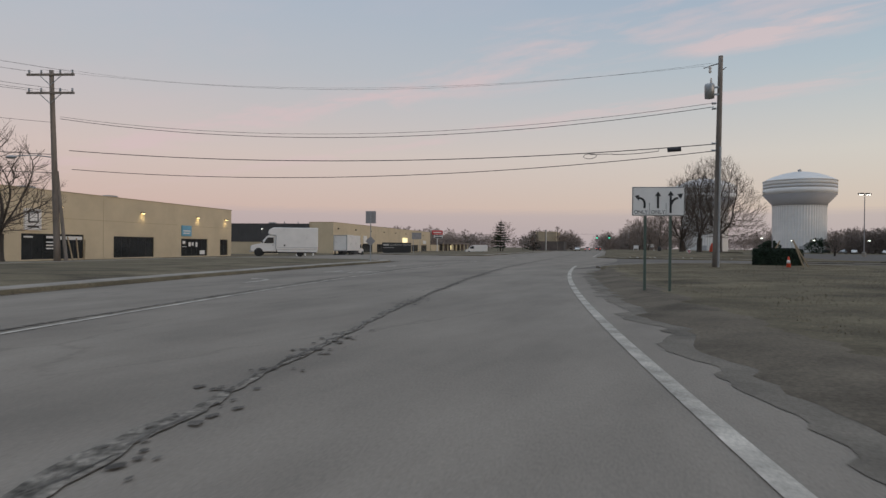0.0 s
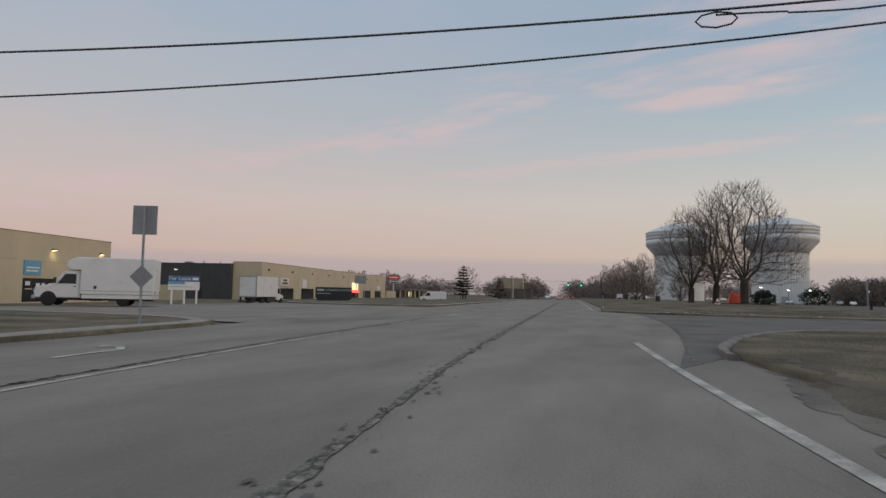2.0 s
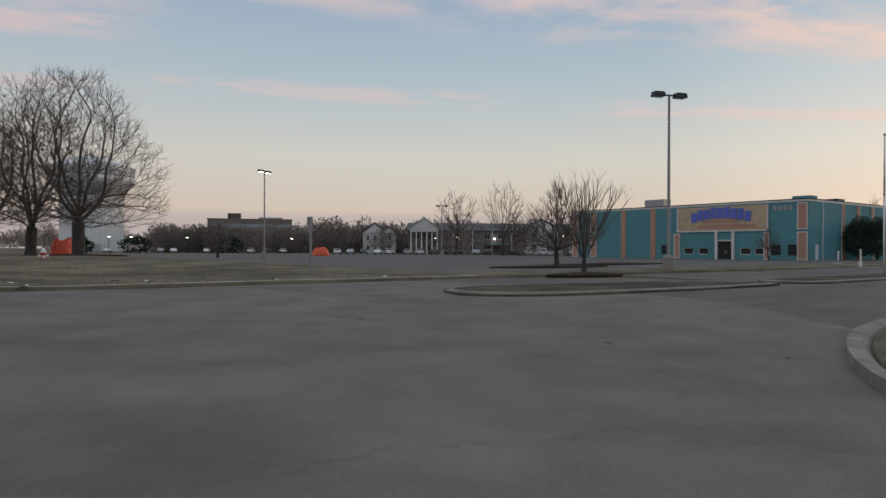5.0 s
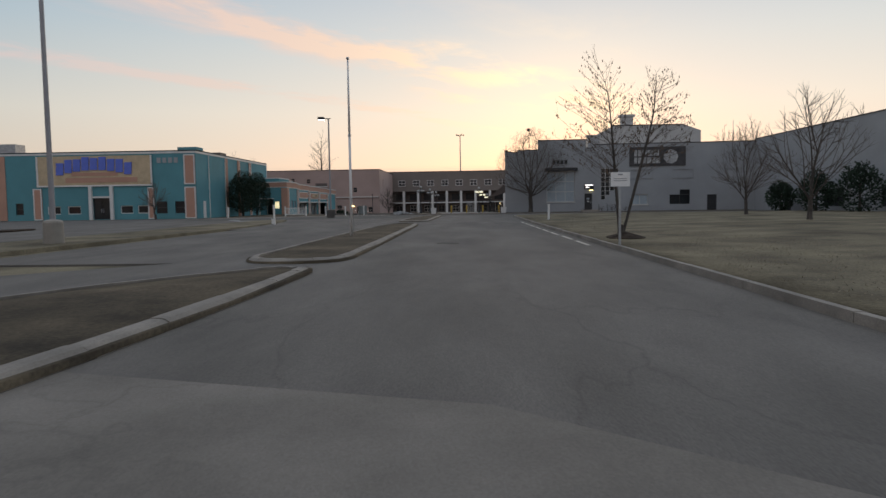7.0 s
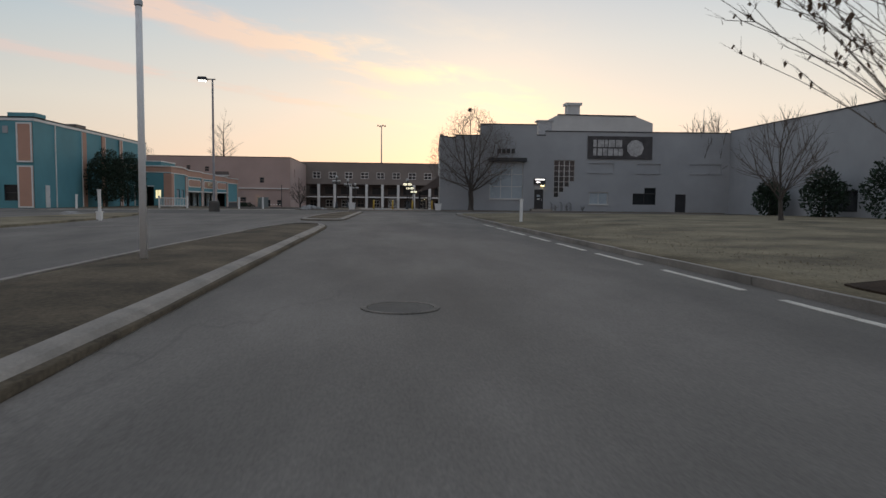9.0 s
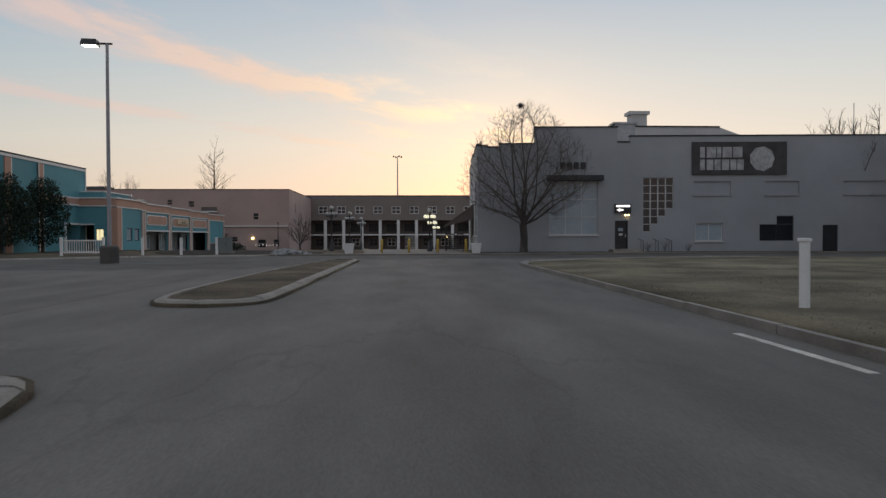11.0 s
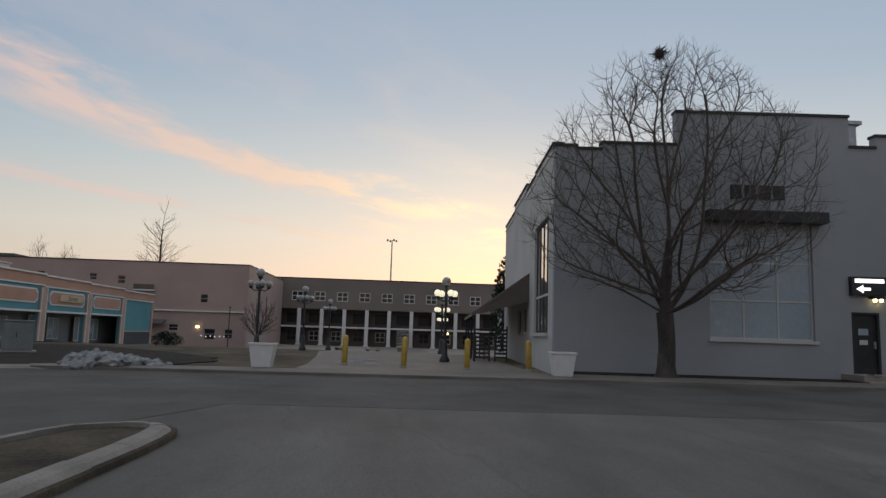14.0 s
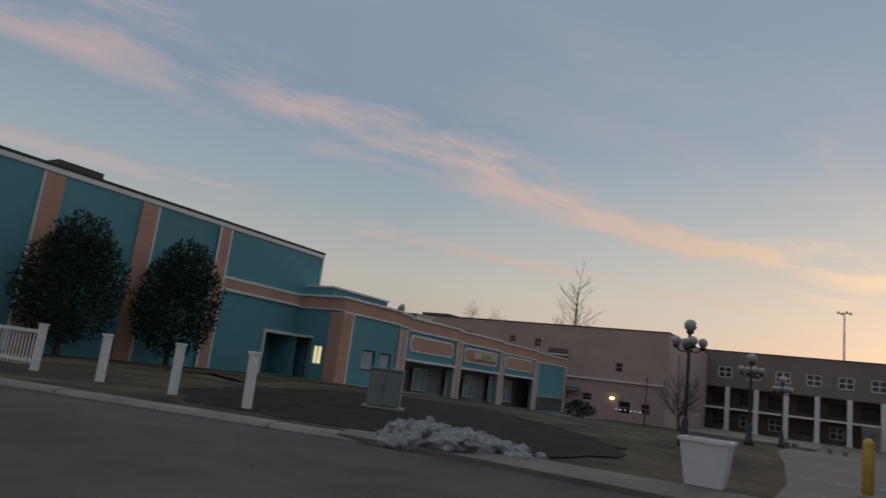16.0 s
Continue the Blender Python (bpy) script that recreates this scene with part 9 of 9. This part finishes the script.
for k, (cx, cy, hd) in enumerate(((96.3, 234.9, 31),)):
    h = thing("gabled_house", toward(cx, cy, hd), "small pale two-storey house with twin gables", "building")
    hw = [(1.0 + 2.2 * j, 2.0 + 2.2 * j, 1.0, 2.4) for j in range(4)] + [(1.0 + 2.2 * j, 2.0 + 2.2 * j, 4.0, 5.4) for j in range(4)]
    part("wall", wall_with_holes(Geo(), 10, 6.4, hw, 0, 0.3), PALE_WALL, h)
    # black filling for the unlit inside of the house
    part("shade_core", Geo().box(0.4, 9.6, 1, 9, 0, 6), BLACK, h)
    for w in hw:
        window(h, *w, cols=1, rows=2, y=0.1, bar=0.08, frame_mat=TRIM)
    gable(h, 0, 7, 0, 9, 6.4, 2.8, ROOF)
    gable(h, 5.5, 10, -1, 6, 6.2, 2.0, ROOF)
    part("gable_wall", Geo().extrude_y([(5.7, 6.2), (9.8, 6.2), (7.75, 8.05)], -1.0, -0.7), TRIM, h)
    part("gable_wall", Geo().extrude_y([(0.2, 6.4), (6.8, 6.4), (3.5, 9.0)], -0.05, 0.3), TRIM, h)
of = thing("office_block", toward(83.7, 343.6, 21), "plain dark mid-rise office behind bare trees", "building")
rows_ = [(0.5, 34.5, 2.6 + 3.8 * k, 4.4 + 3.8 * k) for k in range(3)]
part("wall", wall_with_holes(Geo(), 35, 13.8, rows_, 0, 0.3), BACK_WALL, of)
# black filling in place of the unlit office floors
part("shade_core", Geo().box(0.3, 34.7, 1, 18, 0, 12.6), BLACK, of)
# pale panes carry the haze over the far office in their colour
for r_ in rows_:
    window(of, *r_, cols=12, rows=1, y=0.1, bar=0.15, frame_mat=BACK_WALL, pane_mat=GLASS_PALE)
part("roof", Geo().box(-0.2, 35.2, -0.2, 18, 13.8, 14.1), BACK_WALL, of)
part("roof_plant", Geo().box(8, 13.5, 5, 10, 14.1, 16.6), BROWN_WALL, of)
part("roof_plant", Geo().box(21, 31, 5, 10, 14.1, 15.0), GALV, of)
rng = random.Random(31)
paints = ((VAN_WHITE, "white"), (CAR_SILVER, "silver"), (CAR_DARK, "dark"))
for k in range(36):
    a = radians(9 + 1.17 * k + rng.uniform(-0.2, 0.2))
    if k in (6, 13, 14, 15, 28):
        continue
    d = (205 if k < 15 else 168) + rng.uniform(-2, 2)
    paint, word = paints[rng.choice((0, 0, 1, 2, 2))]
    sedan(pose(-6 + d * math.sin(a), 57 + d * math.cos(a), 0.01, 0, 0, -math.degrees(a) + rng.choice((0, 180)) + rng.uniform(-8, 8)), word + " car parked in the row before the inn", paint)
for k, (x, y, h) in enumerate(((34, 250, 4.2), (52, 262, 4.4), (70, 228, 4.0), (26, 236, 4.0), (15, 205, 4.2), (98, 200, 4.2))):
    p = thing("yard_lamp", pose(x, y, 0), "low lit yard lamp beyond the lot", "street lamp", "yard lamps")
    part("pole", Geo().tube((0, 0, 0), (0, 0, h), 0.07, 0.05, 8), BLACK, p)
    part("head", Geo().box(-0.35, 0.35, -0.25, 0.25, h + 0.12, h + 0.22), BLACK, p)
    part("lens", Geo().box(-0.3, 0.3, -0.2, 0.2, h, h + 0.115), LAMP_COLD, p)


# ---- before the blue hall ----
def white_post(x, y, h, z=0.05, w=0.09):
    p = thing("white_post", pose(x, y, z, random.uniform(-2, 2), random.uniform(-2, 2), random.uniform(0, 30)), "square white painted bollard post with a cap", "post", "white posts")
    part("shaft", Geo().box(-w, w, -w, w, -0.2, h - 0.06), WHITE_POST, p, bevel=0.008)
    part("cap", Geo().box(-w - 0.02, w + 0.02, -w - 0.02, w + 0.02, h - 0.06, h), WHITE_POST, p, bevel=0.01)


for x, y, h in ((92.45, 79.45, 1.24), (92.45, 81.9, 1.22), (92.25, 84.45, 1.22), (85.2, 94.9, 1.3), (54.6, 80.3, 1.45), (55.2, 59.7, 1.2)):
    white_post(x, y, h, w=0.06 if x < 60 else 0.08)
pb = thing("meter_post", pose(54.9, 80.5, 0.05), "short white box beside a post", "meter box")
part("box", Geo().box(0.0, 0.24, -0.12, 0.12, 0.0, 0.35), WHITE_POST, pb, bevel=0.02)
part("lid", Geo().box(-0.02, 0.26, -0.14, 0.14, 0.35, 0.39), WHITE_POST, pb)
fe = thing("picket_fence", pose(92.0, 87.0, 0.06, 0, 0, 95), "short white picket fence panel between two posts", "fence")
for x in (0.0, 2.7):
    part("post", Geo().box(x - 0.08, x + 0.08, -0.08, 0.08, -0.1, 1.22), WHITE_POST, fe)
    part("post_cap", Geo().box(x - 0.1, x + 0.1, -0.1, 0.1, 1.22, 1.27), WHITE_POST, fe)
part("rail", Geo().box(0.08, 2.62, -0.03, 0.03, 0.2, 0.29), WHITE_POST, fe)
part("rail", Geo().box(0.08, 2.62, -0.03, 0.03, 1.0, 1.09), WHITE_POST, fe)
for k in range(16):
    part("picket", Geo().box(0.2 + 0.153 * k - 0.025, 0.2 + 0.153 * k + 0.025, -0.045, -0.031, 0.12, 1.06), WHITE_POST, fe)
ub = thing("utility_cabinet", pose(99.3, 80.7, 0.05, 0, 0, -60) @ Matrix.Diagonal((0.8, 0.8, 0.9, 1)), "weathered grey-green steel utility cabinet on a pad", "cabinet")
part("pad", Geo().box(-0.8, 0.8, -0.7, 0.7, -0.1, 0.1), CONCRETE, ub)
bd = part("body", Geo().box(-0.62, 0.62, -0.5, 0.5, 0.1, 1.3), CABINET_PAINT, ub, bevel=0.03)
part("lid", Geo().box(-0.66, 0.66, -0.54, 0.54, 1.3, 1.37), CABINET_PAINT, bd, bevel=0.02)
part("door", Geo().box(-0.57, -0.01, -0.525, -0.501, 0.15, 1.24), CABINET_PAINT, bd)
part("door", Geo().box(0.01, 0.57, -0.525, -0.501, 0.15, 1.24), CABINET_PAINT, bd)
part("handle", Geo().box(-0.09, -0.05, -0.56, -0.526, 0.65, 0.85), BLACK, bd)

# ---- plaza: planters, bollards, globe lamps, snow ----
def planter(x, y, turn):
    p = thing("planter", pose(x, y, 0.09, 0, 0, turn), "white tapered square planter tub with bare soil", "planter", "plaza planters")
    o0, o1, w = 0.28, 0.38, 0.05
    g = Geo()
    ring = lambda r, z: [(-r, -r, z), (r, -r, z), (r, r, z), (-r, r, z)]
    verts = ring(o0, 0) + ring(o1, 0.72) + ring(o1 - w, 0.72) + ring(o1 - w - 0.02, 0.62)
    faces = [(3, 2, 1, 0)] + [(j * 4 + k, j * 4 + (k + 1) % 4, (j + 1) * 4 + (k + 1) % 4, (j + 1) * 4 + k) for j in range(3) for k in range(4)]
    part("tub", g.add(verts, faces), PLANTER, p, bevel=0.015)
    part("rim", Geo().box(-0.4, 0.4, -0.4, -0.33, 0.68, 0.73).box(-0.4, 0.4, 0.33, 0.4, 0.68, 0.73).box(-0.4, -0.33, -0.33, 0.33, 0.68, 0.73).box(0.33, 0.4, -0.33, 0.33, 0.68, 0.73), PLANTER, p)
    part("soil", Geo().box(-0.325, 0.325, -0.325, 0.325, 0.58, 0.63), MULCH, p)


planter(93.6, 70.35, 2)
planter(93.1, 61.15, -4)
for x, y in ((96.8, 68.1), (96.0, 66.0), (96.0, 63.8), (96.1, 61.6)):
    p = thing("bollard", pose(x, y, 0.07, random.uniform(-2, 2), random.uniform(-2, 2), 0), "scuffed yellow steel bollard", "bollard", "plaza bollards")
    part("sleeve", Geo().lathe([(0.10, -0.2), (0.10, 0.95), (0.085, 1.01), (0.04, 1.05), (0.01, 1.06)], 14), YELLOW, p, smooth=True)
    part("foot", Geo().lathe([(0.14, -0.02), (0.14, 0.03), (0.105, 0.05)], 14), CONCRETE, p)


def globe_lamp(x, y, h, lit, label, tiers=1):
    p = thing("globe_lamp", pose(x, y, land(x, y) + 0.06, 0, 0, 25), label, "street lamp", "globe lamps")
    part("base", Geo().lathe([(0.22, -0.1), (0.22, 0.12), (0.14, 0.25), (0.11, 0.8), (0.08, 0.9)], 14), BLACK, p, smooth=True)
    part("shaft", Geo().tube((0, 0, 0.85), (0, 0, h - 0.45), 0.065, 0.05, 10), BLACK, p)
    mat = GLOBE_LIT if lit else GLOBE_OFF
    part("top_globe", Geo().ball((0, 0, h - 0.2), 0.2, n=14, m=9), GLOBE_OFF, p, smooth=True)
    part("cup", Geo().lathe([(0.05, h - 0.5), (0.13, h - 0.42), (0.1, h - 0.36)], 10), BLACK, p)
    for j in range(tiers):
        z = h - 0.72 - 0.55 * j
        for k in range(4):
            a = math.pi / 2 * k + 0.5 * j
            r = 0.42 + 0.06 * j
            cx, cy = r * math.cos(a), r * math.sin(a)
            ar = part("arm", Geo().path([(0, 0, z - 0.28), (cx * 0.55, cy * 0.55, z - 0.34), (cx, cy, z - 0.22)], 0.025, 6), BLACK, p)
            part("cup", Geo().lathe([(0.04, z - 0.24), (0.11, z - 0.18), (0.09, z - 0.13)], 10, cx, cy), BLACK, ar)
            part("globe", Geo().ball((cx, cy, z), 0.15, n=14, m=9), mat, ar, smooth=True)


globe_lamp(104.6, 72.8, 4.0, False, "black lamp post with a cluster of unlit globes")
globe_lamp(101.6, 64.2, 3.66, True, "black lamp post with lit side globes")
globe_lamp(115.5, 63.45, 3.5, True, "black lamp post with lit side globes")
globe_lamp(134.0, 62.2, 3.85, True, "black lamp post with lit side globes")
globe_lamp(114.3, 72.0, 3.9, False, "black lamp post with a cluster of unlit globes")
globe_lamp(124.9, 71.5, 3.9, False, "black lamp post with a cluster of unlit globes")
pl2 = thing("slim_post", pose(163.5, 88.5, -1.5), "slim dark post by the pink block", "post")
part("shaft", Geo().tube((0, 0, 0), (0, 0, 5.2), 0.08, 0.06, 8), BLACK, pl2)
part("cap", Geo().lathe([(0.1, 5.2), (0.16, 5.3), (0.05, 5.45)], 8), BLACK, pl2)

# slatted gate beside the canopy
for y0, y1 in ((61.95, 62.7), (61.15, 61.75)):
    gt = thing("slatted_gate", pose(103.6, y0, 0.06), "black metal gate leaf of level slats under the canopy", "gate", "canopy gates")
    for y in (0.03, y1 - y0 - 0.03):
        part("post", Geo().box(-0.03, 0.03, y - 0.03, y + 0.03, 0.0, 1.62), BLACK, gt)
    for k in range(8):
        part("slat", Geo().box(-0.012, 0.012, 0.062, y1 - y0 - 0.062, 0.14 + 0.18 * k, 0.23 + 0.18 * k), BLACK, gt)

# heap of old snow: frozen lumps thrown together
sn = Geo()
rng = random.Random(3)
for k in range(150):
    u = rng.random()
    ridge = smooth01(min(u, 1 - u) * 4.5) * (0.75 + 0.25 * math.sin(5.2 * u + 0.4))
    v = rng.gauss(0, 0.36)
    z = max(0.0, 0.36 * ridge * (1 - v * v) * rng.random() ** 0.6)
    r = rng.uniform(0.12, 0.26) * (0.55 + 0.45 * ridge)
    lump = Geo().ball((0, 0, 0), r * rng.uniform(0.9, 1.4), r * rng.uniform(0.9, 1.3), r, 14, 9)
    c = Vector((u * 3.2, v * 0.9, z))
    sn.add([c + Vector(p) * (1 + 0.6 * noise.noise((Vector(p) + c) * 7.0) + 0.55 * noise.noise((Vector(p) + c) * 19.0)) for p in lump.v], lump.f)
heap = tagged(part("snow_bank", sn, SNOW, m=pose(91.45, 75.25, 0.05, 0, 0, -38) @ Matrix.Diagonal((0.92, 0.95, 0.8, 1)), smooth=True), "ragged heap of dirty old snow on the plaza edge", "snow bank")
fuse = heap.modifiers.new("fuse", "REMESH")
fuse.mode, fuse.voxel_size, fuse.use_smooth_shade = "VOXEL", 0.035, False
for k, (x, y, w) in enumerate(((97.2, 67.2, 0.5), (99.0, 68.0, 0.7), (100.6, 67.4, 0.6), (60.5, 83.2, 1.6), (66, 86, 1.8), (72, 89.5, 1.5), (80.5, 50.5, 1.2), (84, 47.6, 1.5), (79, 46.5, 1.6))):
    g = Geo()
    n = 14
    pts = [(w * math.cos(2 * math.pi * i / n) * random.uniform(0.6, 1.2), 0.35 * w * math.sin(2 * math.pi * i / n) * random.uniform(0.6, 1.2)) for i in range(n)]
    g.add([(px_, py_, 0.0) for px_, py_ in pts] + [(px_ * 0.6, py_ * 0.6, 0.05) for px_, py_ in pts] + [(0, 0, 0.06)], [(i, (i + 1) % n, n + (i + 1) % n, n + i) for i in range(n)] + [(n + i, n + (i + 1) % n, 2 * n) for i in range(n)])
    tagged(part("snow_patch", g, SNOW, m=pose(x, y, land(x, y) + (0.066 if x > 92 else 0.012), 0, 0, random.uniform(0, 180))), "thin crusted patch of old snow", "snow patch", "snow patches")

# black guard rail beside the club's canopy
gr = thing("guard_rail", pose(104.4, 61.9, 0.07, 0, 0, 0), "black steel guard rail along the club's walk", "railing")
for k in range(5):
    part("post", Geo().box(k * 1.8 - 0.03, k * 1.8 + 0.03, -0.03, 0.03, -0.2, 1.15), BLACK, gr)
for z in (0.2, 0.42, 0.64, 0.86, 1.1):
    part("rail", Geo().box(0, 7.2, -0.02, 0.02, z - 0.02, z + 0.02), BLACK, gr)
# benches and tables far in the courtyard
for k, (x, y) in enumerate(((130, 66), (141, 72), (150, 69))):
    b = thing("courtyard_bench", pose(x, y, land(x, y) + 0.06, 0, 0, 20 * k), "plain bench in the courtyard", "bench", "courtyard benches")
    part("seat", Geo().box(-1.2, 1.2, -0.25, 0.25, 0.42, 0.5), TIMBER, b)
    for s_ in (-0.9, 0.9):
        part("leg", Geo().box(s_ - 0.06, s_ + 0.06, -0.2, 0.2, -0.05, 0.42), CONCRETE, b)
# small litter on the tree lawn's kerb
rng = random.Random(8)
for k in range(9):
    x, y = rng.uniform(-9, 8), rng.uniform(80.0, 82.5)
    g = Geo().add([(-0.16, -0.1, 0), (0.14, -0.12, 0.03), (0.18, 0.1, 0.0), (-0.1, 0.13, 0.05)], [(0, 1, 2), (0, 2, 3)])
    tagged(part("paper_scrap", g, SIGN_WHITE, m=pose(x, y, 0.17, 0, 0, rng.uniform(0, 360))), "crumpled scrap of white paper on the grass", "litter", "litter")


# ---- dead grass blades on the turf nearest the way, and dry weeds at the club wall ----
def dead_grass(lawns, box, per_m2, seed, tall=0.09, clear_of=0.34):
    """Blades scattered over turf inside a box, thinned by noise and kept off the kerbs."""
    rng = random.Random(seed)
    g = Geo()
    x0, x1, y0, y1 = box
    for nm in lawns:
        v, f, outline = TURF[nm]
        tree = BVHTree.FromPolygons([Vector(p) for p in v], f)
        ring = np.array([tuple(p)[:2] for p in outline])
        nxt = np.roll(ring, -1, axis=0)
        xa, xb = max(x0, ring[:, 0].min()), min(x1, ring[:, 0].max())
        ya, yb = max(y0, ring[:, 1].min()), min(y1, ring[:, 1].max())
        count = int(max(0, xb - xa) * max(0, yb - ya) * per_m2)
        q = np.array([(rng.uniform(xa, xb), rng.uniform(ya, yb)) for k in range(count)])
        keep = np.zeros(count, bool)
        for k in range(0, count, 4000):
            p = q[k:k + 4000, None, :]
            up_ = (ring[None, :, 1] > p[:, :, 1]) != (nxt[None, :, 1] > p[:, :, 1])
            cut = (nxt[:, 0] - ring[:, 0]) * (p[:, :, 1] - ring[:, 1]) / (nxt[:, 1] - ring[:, 1] + 1e-9) + ring[:, 0]
            odd = ((up_ & (p[:, :, 0] < cut)).sum(1) % 2).astype(bool)
            d = nxt - ring
            f_ = np.clip(((p - ring) * d).sum(2) / ((d * d).sum(1) + 1e-9), 0, 1)
            off = np.linalg.norm(p - (ring + f_[:, :, None] * d), axis=2).min(1)
            keep[k:k + 4000] = odd & (off > clear_of)
        for x, y in q[keep]:
            thick = noise.noise(Vector((x * 0.7, y * 0.7, 1.0))) + 0.5 * noise.noise(Vector((x * 3, y * 3, 4.0)))
            if thick < rng.uniform(-1.0, 0.25):
                continue
            spot = tree.ray_cast(Vector((x, y, 5)), Vector((0, 0, -1)))[0]
            if spot is None:
                continue
            h = tall * rng.uniform(0.4, 1.2) * (1 + 0.7 * max(0.0, thick))
            a, w = rng.random() * 6.28, rng.uniform(0.006, 0.014)
            lean = Vector((rng.gauss(0, 1.3), rng.gauss(0, 1.3), 1.0)).normalized() * h
            side = Vector((math.cos(a) * w, math.sin(a) * w, 0))
            low_ = spot - Vector((0, 0, 0.01))
            g.add([low_ - side, low_ + side, spot + lean], [(0, 1, 2)])
    tagged(part("dead_grass", g, STRAW), "short straw-brown blades of dormant grass", "grass", "", "stuff")


dead_grass(("lawn_corner",), (6, 82, 55.5, 62), 60, 2, 0.04)
dead_grass(("lawn_corner",), (-8, 9, 6, 58), 110, 3, 0.042, 0.8)
dead_grass(("lawn_trees",), (-14, 15, 79, 93), 70, 4, 0.07)
for k, (x, y, h) in enumerate(((93.75, 48.2, 0.7), (93.7, 46.9, 0.9), (93.6, 45.2, 0.6), (94.1, 50.4, 0.5))):
    bare_tree(x, y, 0.1, 300 + k, h, 0.012, 0.04, 0.08, h * 0.55, "low dry weed shrub at the foot of the wall", 60, 0.8, 0.003, 2, 0.12, VASE, "dry_weed", "wall weeds", 0.15)
